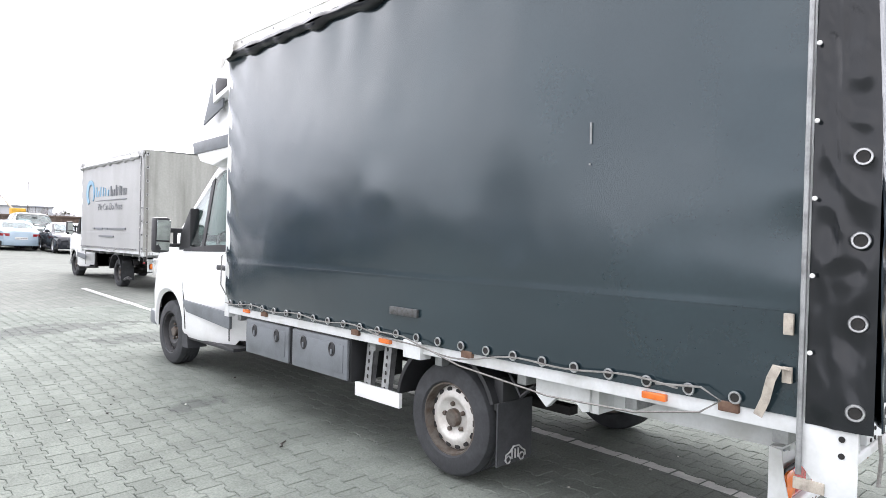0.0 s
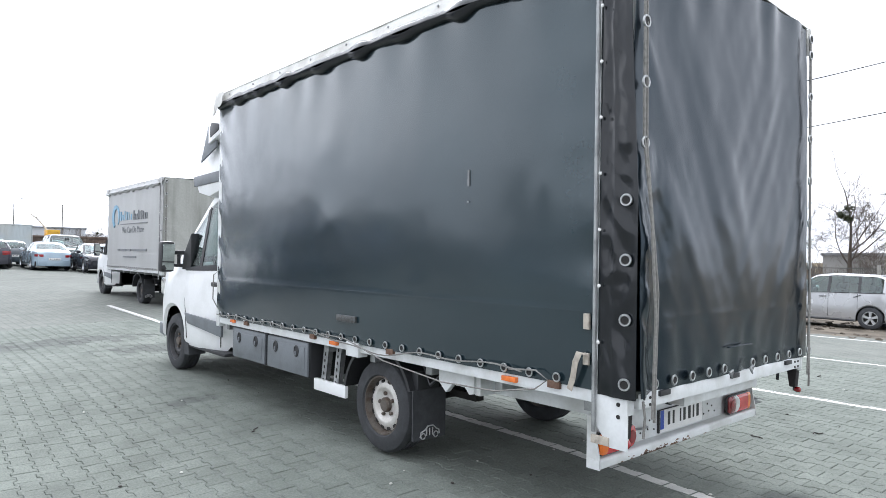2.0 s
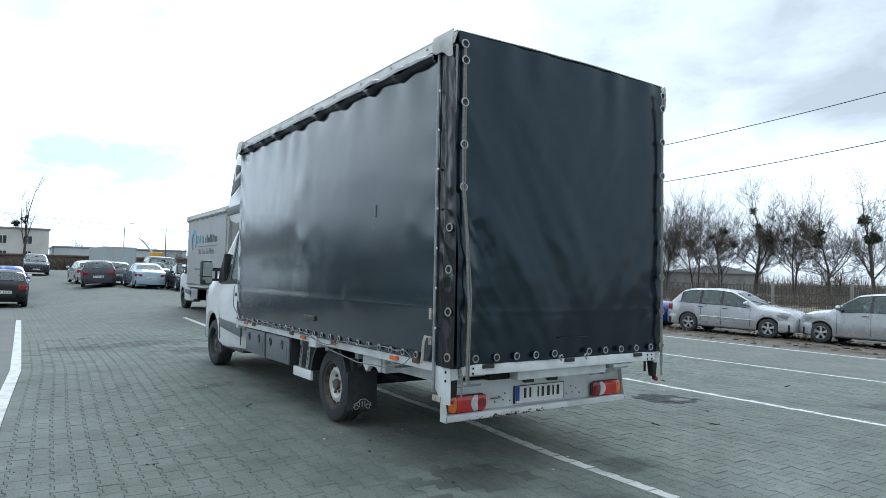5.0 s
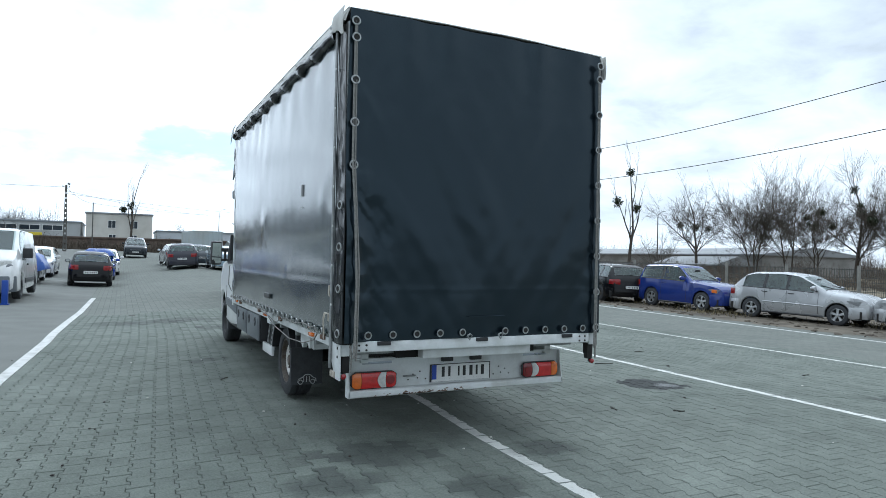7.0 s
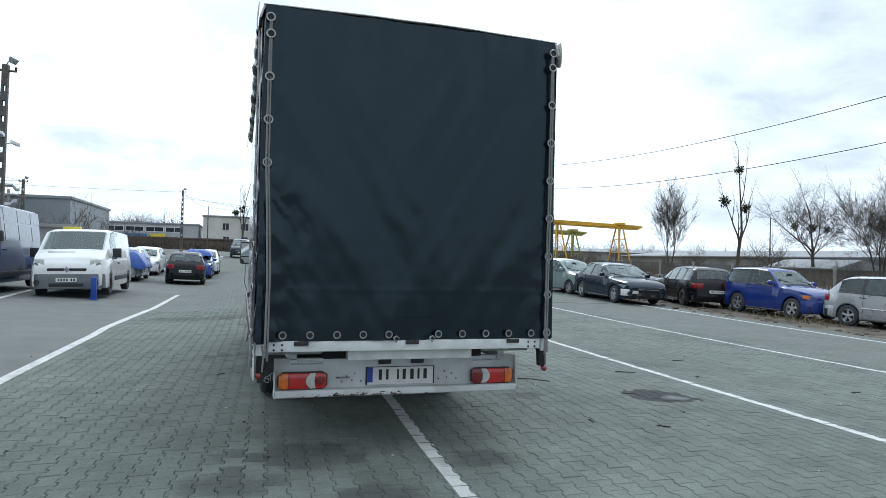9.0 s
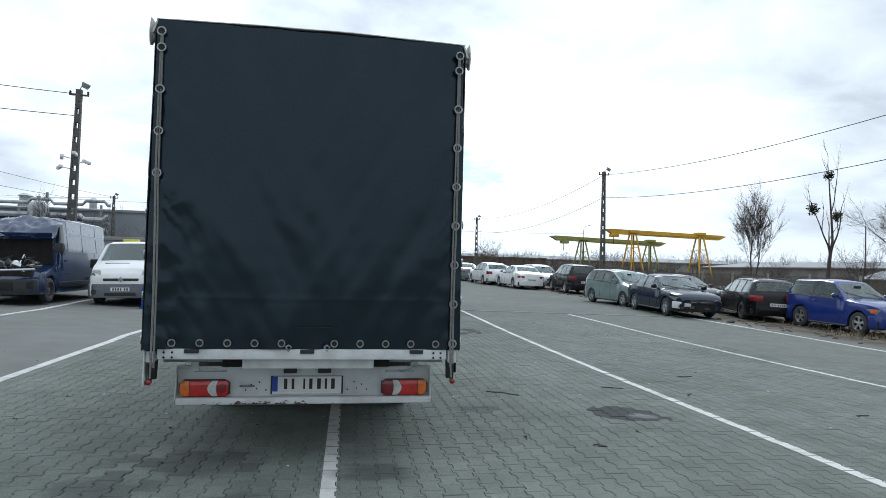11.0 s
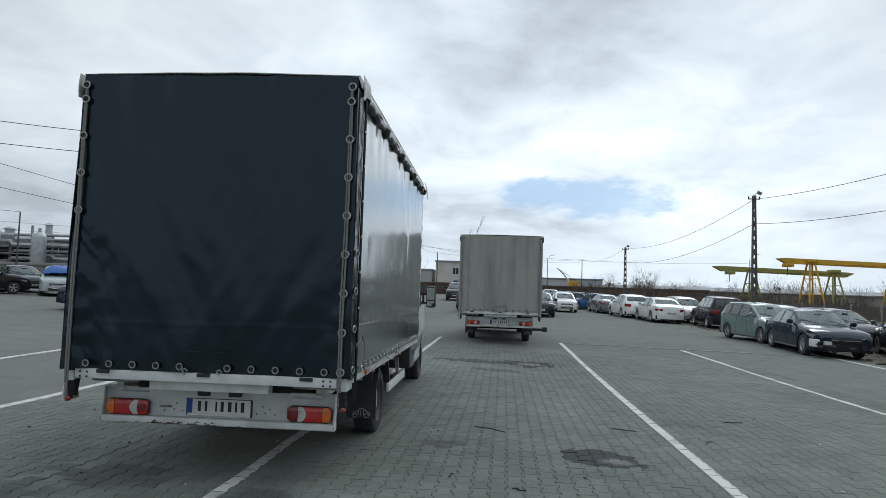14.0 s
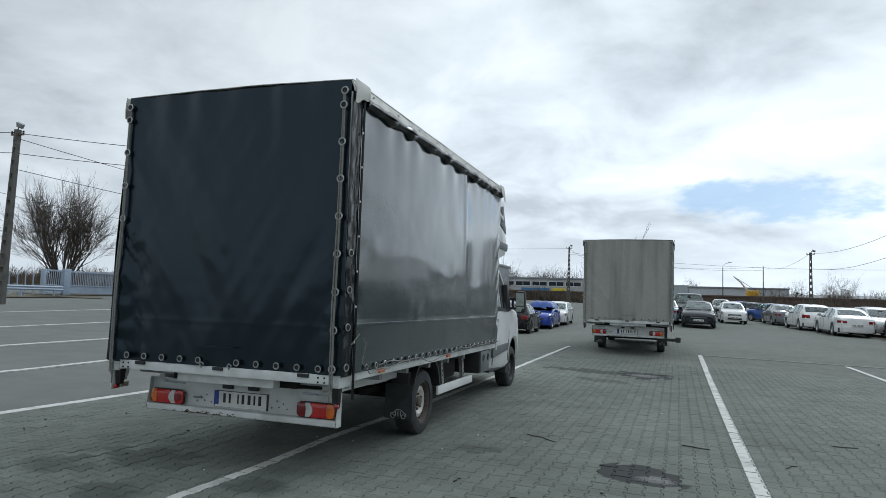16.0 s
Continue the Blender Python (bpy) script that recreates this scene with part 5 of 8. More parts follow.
    for k in range(46):
        x, w = rng.gauss(-0.36, 0.17), rng.uniform(0.006, 0.03)
        h = rng.uniform(0.004, 0.018)
        z = zb + 0.005 + (0.0 if rng.random() < 0.75 else rng.uniform(0.0, 0.02))
        q = [(x - w, z), (x - w * 0.4, z + h * 0.6), (x, z + h), (x + w * 0.5, z + h * 0.5), (x + w, z + 0.001)]
        chips.prism(q, "y", 0.2635, 0.267)
    part("paint_chips", chips, RUST, P, "chipped paint along the edge")
    N = new("number_plate")
    N.parent = P
    tagged(N, "white number plate with a blue end")
    part("plate_frame", Shape().box(-0.275, 0.275, 0.322, 0.334, zb + 0.068, zb + 0.208), BLACK, N, bevel=0.004)
    part("plate_face", Shape().box(-0.262, 0.262, 0.318, 0.323, zb + 0.09, zb + 0.204), PLATE, N)
    part("plate_strip", Shape().box(-0.262, -0.222, 0.316, 0.3185, zb + 0.09, zb + 0.204), BLUE_EU, N)
    part("plate_foot", Shape().box(-0.262, 0.262, 0.3175, 0.3225, zb + 0.071, zb + 0.089), PLATE, N)
    for x0, w in ((-0.185, 0.045), (-0.125, 0.035), (-0.035, 0.025), (0.005, 0.045), (0.065, 0.05), (0.128, 0.03), (0.172, 0.05)):
        part("plate_bar", Shape().box(x0 + 0.22 * w, x0 + 0.78 * w, 0.3155, 0.3185, zb + 0.108, zb + 0.188), INK, N)
    # running gear
    for sd in (-1, 1):
        drop = 0.0 if sd < 0 else dzr
        wheel(e, sd * (0.89 if detail else 0.86), Ya, r + drop - 0.03, r, 0.225, sd, "steel", RIM if detail else RIM_DARK)
        wheel(e, sd * (0.87 if detail else 0.86), Yf, r + drop + (0.02 if not detail else -0.02), r, 0.225, sd, "steel", RIM_DARK)
        xa, xb = sorted((sd * 0.745, sd * 1.045))
        part("mudguard", mudguard(xa, xb, Ya, r, 0.43), BLACK, e, "dark plastic mudguard", smooth=50)
        F = new("mud_flap")
        F.parent = e
        tagged(F, "black rubber mud flap with a white car outline")
        part("flap_sheet", Shape().prism([(xa, 0.15), (xb, 0.15), (xb, 0.50), (xa, 0.50)], "y", Ya - 0.44, Ya - 0.43, None), RUBBER, F)
        part("flap_hanger", Shape().box(xa + 0.05, xb - 0.05, Ya - 0.43, Ya - 0.36, 0.44, 0.62), BLACK, F, "dark plastic mudguard end", bevel=0.01)
        yl, x0 = Ya - 0.444, (xa + xb) / 2
        mark = Shape()
        mark.tube([(x0 - 0.11, yl, 0.185), (x0 - 0.10, yl, 0.225), (x0 - 0.05, yl, 0.245), (x0 - 0.02, yl, 0.275), (x0 + 0.04, yl, 0.275), (x0 + 0.08, yl, 0.24), (x0 + 0.11, yl, 0.225), (x0 + 0.115, yl, 0.19)], 0.006, 5)
        for dx in (-0.075, 0.075):
            mark.tube([(x0 + dx + 0.026 * math.cos(a * 0.628), yl, 0.19 + 0.026 * math.sin(a * 0.628)) for a in range(11)], 0.0055, 5)
        for dx in (-0.035, 0.0, 0.035):
            mark.tube([(x0 + dx, yl, 0.19), (x0 + dx, yl, 0.255)], 0.0055, 5)
        mark.v = [(x0 + (a - x0) * 0.78, b, 0.175 + (c - 0.19) * 0.78) for a, b, c in mark.v]
        part("flap_mark", mark, TARP_GREY, F, "pale car outline")
    cab(e, Lb, Yf, r, detail)
    return e


def cab(e, Lb, Yf, r, detail):
    """The white forward cab: lofted shell, doors, glass, mirrors, lamps and bumper."""
    y0, y1 = Lb + 0.05, Yf + 0.92
    top = [(y0, 2.22), (Yf - 1.2, 2.25), (Yf - 0.95, 2.17), (Yf + 0.05, 1.34), (Yf + 0.5, 1.15), (Yf + 0.80, 0.95), (Yf + 0.92, 0.7)]
    sh = Shell(y0, y1, top, 2.06, [(y0, 1.26), (Yf + 0.3, 1.20), (y1, 0.9)], 0.33, (Yf,), 0.42, roof_w=0.84, end_taper=0.26, nose=0.8, high=2.25)
    sh.axle = r
    part("cab_body", sh.body([(y0 + 0.12, Yf - 0.40)], [(Yf - 0.91, Yf)]), WHITE, e, "white painted cab", smooth=35)
    s = Shape()
    s.box(-0.8, 0.8, y0, y1 - 0.2, 0.35, 0.9)
    part("cab_floor", s, UNDER, e)
    part("windscreen", sh.screen(Yf - 0.91, Yf + 0.0, 0.12), PANE, e, "clear tinted windscreen")
    for q in (-0.62, 0.0, 0.52):
        part("cab_seat", seat_shape(Shape(), q, Yf - 1.10, 0.95, 0.46, 0.66), CLOTH, e, "dark grey cloth seat", bevel=0.03)
    part("dashboard", Shape().prism([(Yf - 0.62, 0.9), (Yf - 0.62, 1.22), (Yf - 0.40, 1.32), (Yf - 0.06, 1.24), (Yf - 0.06, 0.9)], "x", -0.84, 0.84), BLACK, e, bevel=0.03)
    ring = pose(-0.58, Yf - 0.72, 1.28, 50)
    part("steering_wheel", Shape().tube([ring @ Vector((0.21 * math.cos(a * math.pi / 8), 0.21 * math.sin(a * math.pi / 8), 0)) for a in range(17)], 0.018, 6), BLACK, e)
    for sd in (-1, 1):
        part("window_header", sh.side_window(sd, y0 + 0.12, Yf - 0.40, 0.88, 1.0, 0.0, 0.0, 14, 0.003), WHITE, e, "white door frame")
        part("window_edge", sh.side_window(sd, y0 + 0.10, y0 + 0.16, 0.0, 0.9, 0.0, 0.0, 2, 0.004), BLACK, e, "black window seal")
        part("window_pillar", sh.side_window(sd, Yf - 0.86, Yf - 0.80, 0.0, 0.9, 0.0, 0.0, 2, 0.006), BLACK, e, "black window bar")
        part("window_sill", sh.side_window(sd, y0 + 0.10, Yf - 0.38, -0.02, 0.05, 0.0, 0.0, 14, 0.005), BLACK, e, "black window seal")
        part("door_window", sh.side_window(sd, y0 + 0.14, Yf - 0.84, 0.03, 0.90, 0.0, 0.0, 8, 0.001), PANE, e, "clear tinted door glass")
        part("quarter_window", sh.side_window(sd, Yf - 0.82, Yf - 0.40, 0.03, 0.90, 0.0, 0.0, 8, 0.001), PANE, e, "clear tinted quarter glass")
        xs = sd * 1.031
        seam = Shape()
        seam.tube([(xs * 0.992, y0 + 0.06, 0.42), (xs * 1.0, y0 + 0.06, 0.8), (xs * 0.975, y0 + 0.06, 1.26), (xs * 0.85, y0 + 0.08, 2.08)], 0.006, 4)
        seam.tube([(xs * 0.992, Yf - 0.50, 0.42), (xs * 0.998, Yf - 0.46, 0.75), (xs * 0.985, Yf - 0.38, 1.0), (xs * 0.965, Yf - 0.34, 1.2)], 0.006, 4)
        part("door_seam", seam, UNDER, e)
        part("side_trim", Shape().prism([(y0 + 0.02, 0.53), (Yf - 0.56, 0.60), (Yf - 0.46, 0.72), (y0 + 0.02, 0.68)], "x", sd * 1.015, sd * 1.045), GREY_PL, e, "grey plastic side moulding", bevel=0.01)
        part("door_handle", Shape().prism([(y0 + 0.10, 1.06), (y0 + 0.30, 1.06), (y0 + 0.30, 1.11), (y0 + 0.10, 1.10)], "x", sd * 1.00, sd * 1.05), BLACK, e, "black door handle", bevel=0.012)
        M = new("door_mirror")
        M.parent = e
        tagged(M, "large black two-part door mirror")
        my = Yf - 0.18
        tip = pose(0, my - 0.05, 1.38, 7) @ pose(0, -my + 0.05, -1.38)
        part("mirror_foot", Shape().prism([(my - 0.34, 1.22), (my - 0.05, 1.18), (my - 0.10, 1.40), (my - 0.34, 1.66)], "x", sd * 0.90, sd * 1.00), BLACK, M, bevel=0.015)
        part("mirror_arm", Shape().box(min(sd * 0.93, sd * 1.08), max(sd * 0.93, sd * 1.08), my - 0.06, my + 0.0, 1.40, 1.45).box(min(sd * 0.93, sd * 1.08), max(sd * 0.93, sd * 1.08), my - 0.06, my + 0.0, 1.25, 1.29).box(min(sd * 1.01, sd * 1.045), max(sd * 1.01, sd * 1.045), my - 0.05, my - 0.01, 1.27, 1.42), BLACK, M, bevel=0.01)
        part("mirror_shell", Shape().box(min(sd * 1.075, sd * 1.24), max(sd * 1.075, sd * 1.24), my - 0.04, my + 0.09, 1.19, 1.56), BLACK, M, bevel=0.04)
        part("mirror_pane", Shape().prism([(sd * 1.095, my - 0.075), (sd * 1.222, my - 0.048), (sd * 1.222, my - 0.036), (sd * 1.095, my - 0.036)], "z", 1.32, 1.53, tip), MIRROR, M, "mirror glass")
        part("lower_mirror_pane", Shape().prism([(sd * 1.095, my - 0.075), (sd * 1.222, my - 0.048), (sd * 1.222, my - 0.036), (sd * 1.095, my - 0.036)], "z", 1.215, 1.305, tip), MIRROR, M, "mirror glass")
        part("headlight", Shape().prism([(sd * 0.66, y1 - 0.16), (sd * 0.93, y1 - 0.22), (sd * 1.0, y1 - 0.62), (sd * 0.9, y1 - 0.55)], "z", 0.88, 1.10), CLEAR, e, "clear headlight", bevel=0.02)
        part("wheel_liner", Shape().box(min(sd * 0.5, sd * 0.56), max(sd * 0.5, sd * 0.56), Yf - 0.42, Yf + 0.42, 0.36, 0.80), UNDER, e)
        part("arch_flap", Shape().prism([(Yf - 0.52, 0.22), (Yf - 0.36, 0.22), (Yf - 0.40, 0.44), (Yf - 0.48, 0.44)], "x", sd * 0.80, sd * 1.00), RUBBER, e, "black front mud flap")
        part("cab_step", Shape().box(min(sd * 0.7, sd * 0.985), max(sd * 0.7, sd * 0.985), y0 + 0.05, Yf - 0.47, 0.31, 0.345), BLACK, e, bevel=0.012)
    part("front_bumper", Shape().prism([(-0.95, y1 - 0.40), (0.95, y1 - 0.40), (0.90, y1 - 0.1), (0.78, y1 + 0.015), (-0.78, y1 + 0.015), (-0.90, y1 - 0.1)], "z", 0.34, 0.50), GREY_PL, e, "dark grey plastic bumper", bevel=0.03)
    part("front_grille", Shape().box(-0.5, 0.5, y1 - 0.06, y1 + 0.01, 0.62, 0.78), BLACK, e, bevel=0.02)
    part("roof_lining", Shape().box(-0.82, 0.82, y0 + 0.02, Yf - 0.7, 2.12, 2.16), BLACK, e)
    if detail:
        S = new("sleeper_pod")
        S.parent = e
        tagged(S, "white roof sleeper pod with a grey band and side wings")
        b = Lb + 0.04
        part("pod_shell", Shape().prism([(b, 2.16), (b + 0.60, 2.06), (b + 0.90, 2.12), (b + 1.02, 2.24), (b + 1.00, 2.40), (b + 0.62, 2.86), (b + 0.3, 3.02), (b, 3.06)], "x", -0.98, 0.98), WHITE, S, bevel=0.05)
        part("pod_band", Shape().prism([(b, 2.22), (b + 1.0, 2.20), (b + 1.035, 2.32), (b, 2.34)], "x", -0.995, 0.995), GREY_PL, S, "grey band", bevel=0.015)
        for sd in (-1, 1):
            part("pod_wing", Shape().prism([(b + 0.66, 2.45), (b + 0.24, 2.58), (b + 0.24, 2.85), (b + 0.47, 2.84)], "x", sd * 1.03, sd * 1.05), GREY_PL, S, "grey side deflector", bevel=0.006)
            part("wing_fairing", Shape().prism([(b + 0.40, 2.62), (b + 0.02, 2.72), (b + 0.02, 3.0), (b + 0.36, 2.94), (b + 0.40, 2.86)], "x", sd * 0.98, sd * 1.075), WHITE, S, "white fairing", bevel=0.02)
            part("wing_vent", Shape().prism([(b + 0.33, 2.69), (b + 0.10, 2.745), (b + 0.10, 2.81), (b + 0.30, 2.85), (b + 0.34, 2.80)], "x", sd * 1.07, sd * 1.08), BLACK, S, bevel=0.004)


CX, Y0 = 3.715, 0.56
main = truck("white cab truck with a dark grey tarpaulin body on paving", pose(CX, Y0, 0.0), 1.115, 4.90, 2.165, 6.50, 0.765, 3.085, TARP, TARP_REAR_SHADED, TARP_WHITE, True, 3.0)

# what hangs on the near truck alone
part("vertical_cable", Shape().tube([(-1.12, 4.86, 1.25), (-1.16, 4.9, 1.2), (-1.165, 4.9, 0.95), (-1.13, 4.86, 0.86)], 0.006, 5), ROPE, main)
for sd, boxes in ((-1, ((3.835, 4.55), (3.055, 3.80))), (1, ((4.10, 4.55),))):
    for a, b in boxes:
        T = new("toolbox")
        T.parent = main
        tagged(T, "grey plastic toolbox under the bed")
        xo, xi = sd * 1.075, sd * 0.60
        part("toolbox_body", Shape().box(min(xi, xo), max(xi, xo), a, b, 0.39, 0.695), BLACK, T, bevel=0.012)
        part("toolbox_lid", Shape().prism([(a + 0.01, 0.40), (b - 0.01, 0.40), (b - 0.01, 0.685), (a + 0.01, 0.685)], "x", sd * 1.075, sd * 1.100), GREY_PL, T, "grey ribbed lid", bevel=0.022)
        part("lid_panel", Shape().prism([(a + 0.055, 0.445), (b - 0.055, 0.445), (b - 0.055, 0.645), (a + 0.055, 0.645)], "x", sd * 1.09, sd * 1.106), GREY_PL, T, bevel=0.006)
        for f in (0.25, 0.75):
            yc = a + (b - a) * f
            part("latch_cup", Shape().lathe([(0.040, 0), (0.042, 0.005), (0.034, 0.008), (0.030, 0.003)], 18, pose(sd * 1.105, yc, 0.60, 0, 90 * sd, 0) @ Matrix.Diagonal((1.25, 1, 1, 1))), BLACK, T, "black round latch")
            part("latch_lever", Shape().box(min(sd * 1.108, sd * 1.118), max(sd * 1.108, sd * 1.118), yc - 0.010, yc + 0.010, 0.565, 0.60), GREY_PL, T, bevel=0.003)
for sd, a, b in ((-1, 2.555, 3.03), (1, 2.50, 3.86)):
    G = new("side_guard")
    G.parent = main
    tagged(G, "white side guard board on perforated steel brackets")
    xo = sd * 1.055
    part("guard_board", Shape().box(min(xo, xo - sd * 0.03), max(xo, xo - sd * 0.03), a, b, 0.305, 0.40), WHITE, G, bevel=0.006)
    for f in ((0.42, 0.82) if sd < 0 else (0.2, 0.8)):
        yc = a + (b - a) * f
        s = Shape()
        s.prism([(xo - sd * 0.03, 0.31), (xo - sd * 0.065, 0.31), (xo - sd * 0.115, 0.71), (xo - sd * 0.065, 0.71)], "y", yc - 0.045, yc - 0.04)
        s.prism([(xo - sd * 0.03, 0.31), (xo - sd * 0.036, 0.31), (xo - sd * 0.071, 0.71), (xo - sd * 0.065, 0.71)], "y", yc - 0.045, yc + 0.03)
        part("guard_bracket", s, STEEL, G, "perforated galvanised bracket")
        for k in range(7):
            q = 0.08 + k * 0.13
            x = xo - sd * (0.03 + 0.035 * q) + sd * 0.001
            part("bracket_hole", Shape().lathe([(0.008, 0), (0.008, 0.003)], 8, pose(x, yc - 0.005, 0.31 + 0.4 * q, 0, 90 * sd, 0) @ Matrix.Diagonal((1.8, 1, 1, 1))), UNDER, G)
part("side_marker", Shape().box(-1.124, -1.10, 4.46, 4.56, 0.735, 0.765), ORANGE, main, "orange side marker", bevel=0.004)
for yc in (2.63, 0.77):
    for sd in (-1, 1):
        part("side_marker", Shape().box(min(sd * 1.13, sd * 1.10), max(sd * 1.13, sd * 1.10), yc - 0.055, yc + 0.055, 0.722, 0.752), ORANGE, main, "orange side marker", bevel=0.004)
for yc in (4.2, 2.95, 1.9, 0.45):
    part("beam_clip", Shape().box(-1.128, -1.10, yc - 0.04, yc + 0.04, 0.735, 0.775), RUST, main, "rusty clip", bevel=0.004)
part("beam_joint", Shape().box(-1.13, -1.04, 2.28, 2.44, 0.665, 0.775), WHITE_OLD, main, bevel=0.006)
part("canvas_badge", Shape().box(-1.148, -1.128, 2.30, 2.56, 0.920, 0.970), BADGE_DULL, main, "dented metal badge", bevel=0.006)
part("strap_plate", Shape().box(-1.142, -1.125, 0.215, 0.25, 1.07, 1.15), STRAP, main, "rusty strap plate", bevel=0.003)
part("strap_plate", Shape().box(-1.142, -1.125, 0.215, 0.25, 0.89, 0.95), STRAP, main, "rusty strap plate", bevel=0.003)
def strap_at(u, v):
    a = [(0.232, 0.945, 0.02), (0.26, 0.95, 0.035), (0.28, 0.90, 0.04), (0.30, 0.82, 0.03), (0.33, 0.75, 0.02)]
    k = min(3, int(u * 4)); f = u * 4 - k
    p = [a[k][i] + (a[k + 1][i] - a[k][i]) * f for i in range(3)]
    return Vector((-1.125 - p[2], p[0] + (v - 0.5) * 0.032, p[1] + (v - 0.5) * 0.012)), Vector((-1, 0, 0))
part("loose_strap", Shape().sheet(strap_at, 16, 2, 0.003), STRAP, main, "frayed beige strap end", smooth=60)
part("white_bracket_box", Shape().prism([(1.16, 0.72), (1.49, 0.72), (1.49, 0.60), (1.42, 0.54), (1.36, 0.60), (1.24, 0.60), (1.20, 0.56), (1.16, 0.57)], "x", -1.02, -0.98), WHITE_OLD, main, "white bracket plate", bevel=0.004)
part("white_bracket_side", Shape().box(-1.0, -0.5, 1.12, 1.17, 0.56, 0.70), WHITE_OLD, main, bevel=0.006)
part("inner_channel", Shape().box(-0.86, -0.80, 0.30, 1.15, 0.56, 0.70), WHITE_OLD, main, "white steel channel", bevel=0.006)
part("inner_channel", Shape().box(0.80, 0.86, 0.30, 1.75, 0.56, 0.70), WHITE_OLD, main, "white steel channel", bevel=0.006)
part("corner_plate", Shape().prism([(0.0, 0.50), (0.10, 0.50), (0.20, 0.62), (0.20, 0.77), (0.0, 0.77)], "x", -1.122, -1.112), WHITE_OLD, main, "white bolted corner plate", bevel=0.002)
for z in (0.66, 0.72):
    part("plate_hole", Shape().lathe([(0.011, 0), (0.011, 0.003)], 10, pose(-1.1225, 0.05, z, 0, -90, 0)), UNDER, main)
part("rusty_latch", Shape().box(-1.130, -1.116, 0.10, 0.205, 0.505, 0.548), STRAP, main, "rusty latch", bevel=0.004)
part("loose_cable", Shape().tube([(-1.16, 2.75, 0.80), (-1.17, 2.4, 0.80), (-1.18, 1.9, 0.70), (-1.17, 1.3, 0.645), (-1.16, 0.85, 0.66), (-1.155, 0.55, 0.72), (-1.15, 0.47, 0.78), (-1.15, 0.55, 0.82), (-1.15, 0.75, 0.80)], 0.005, 5), ROPE, main, "loose grey cable")
part("loose_cable", Shape().tube([(1.15, 0.10, 1.00), (1.17, 0.2, 1.08), (1.18, 0.30, 1.0), (1.18, 0.24, 0.85), (1.18, 0.4, 0.75), (1.17, 0.8, 0.76), (1.15, 1.2, 0.79)], 0.005, 5), ROPE, main, "loose grey cable")
part("brake_hose", Shape().tube([(-0.95, 1.55, 0.62), (-0.98, 1.62, 0.55), (-0.97, 1.66, 0.60), (-0.93, 1.75, 0.66)], 0.012, 6), BLACK, main)
SCR = mat("scratch", (0.5, 0.5, 0.5), 0.7)
for y, za, zb_ in ((1.12, 1.86, 1.96), (1.122, 1.76, 1.77)):
    part("scratch", Shape().box(-1.1365, -1.12, y, y + 0.0012, za, zb_), SCR, main, "pale scratch in the tarpaulin")

second = truck("white cab truck with a weathered light grey tarpaulin body", pose(6.19, 14.5, ground_z(6.2, 16.8) + 0.02), 1.17, 4.60, 2.25, 5.95, 0.88, 3.07, TARP_GREY, mat("tarp_grey_dirty", (0.31, 0.315, 0.29), 0.65, 0, 0.14, 2.2, 24, 0.08, 120, tint=(0.17, 0.175, 0.155), stretch=(1.6, 1, 0.16)), TARP_GREY, False, 11.0)
LOGO_BLUE, LOGO_GREY = mat("sign_blue", (0.20, 0.37, 0.50), 0.5), mat("sign_grey", (0.17, 0.18, 0.19), 0.5)
xs = -1.205
def sign_bar(y0, y1, z0, z1, material, lab):
    part("sign_bar", Shape().box(xs, xs + 0.02, y0, y1, z0, z1), material, second, lab)
arc = [(3.75 + 0.33 * math.cos(radians(a)), 2.27 + 0.33 * math.sin(radians(a))) for a in range(-60, 221, 20)] + [(3.70 + 0.22 * math.cos(radians(a)), 2.25 + 0.24 * math.sin(radians(a))) for a in range(220, -61, -20)]
s_arc = Shape()
for i in range(14):
    s_arc.prism([arc[i], arc[i + 1], arc[28 - i], arc[29 - i]], "x", xs, xs + 0.02)
part("sign_emblem", s_arc, LOGO_BLUE, second, "blue ring emblem")
for k, (tall, wide_) in enumerate(((0.24, 0.13), (0.15, 0.11), (0.24, 0.05), (0.22, 0.08), (0.20, 0.05), (0.15, 0.11))):
    sign_bar(3.30 - 0.185 * k - 0.65 * wide_, 3.30 - 0.185 * k, 2.16, 2.16 + tall, LOGO_BLUE, "pale blue company name bar")
for k, (tall, wide_) in enumerate(((0.24, 0.11), (0.15, 0.09), (0.15, 0.09), (0.24, 0.09), (0.20, 0.04), (0.22, 0.07), (0.20, 0.04), (0.15, 0.09), (0.15, 0.09))):
    sign_bar(2.18 - 0.13 * k - 0.6 * wide_, 2.18 - 0.13 * k, 2.15, 2.15 + tall, LOGO_GREY, "grey company name bar")
sign_bar(1.05, 3.3, 2.05, 2.065, LOGO_GREY, "thin grey rule")
text(second, "We Can Do More", 0.24, pose(xs, 3.10, 1.82, 90, 0, -90), LOGO_GREY, "slogan")
for a, b in ((3.5, 3.38), (3.32, 2.75), (2.66, 2.36), (2.28, 1.1)):
    sign_bar(b, a, 1.35, 1.395, LOGO_GREY, "grey contact line bar")
sign_bar(1.9, 3.0, 1.17, 1.21, LOGO_GREY, "grey contact line bar")
part("tow_hitch", Shape().box(0.9, 1.35, 0.35, 0.45, 0.35, 0.43).box(1.25, 1.38, 0.30, 0.5, 0.33, 0.47), BLACK, second, "black bar end beside the panel", bevel=0.01)


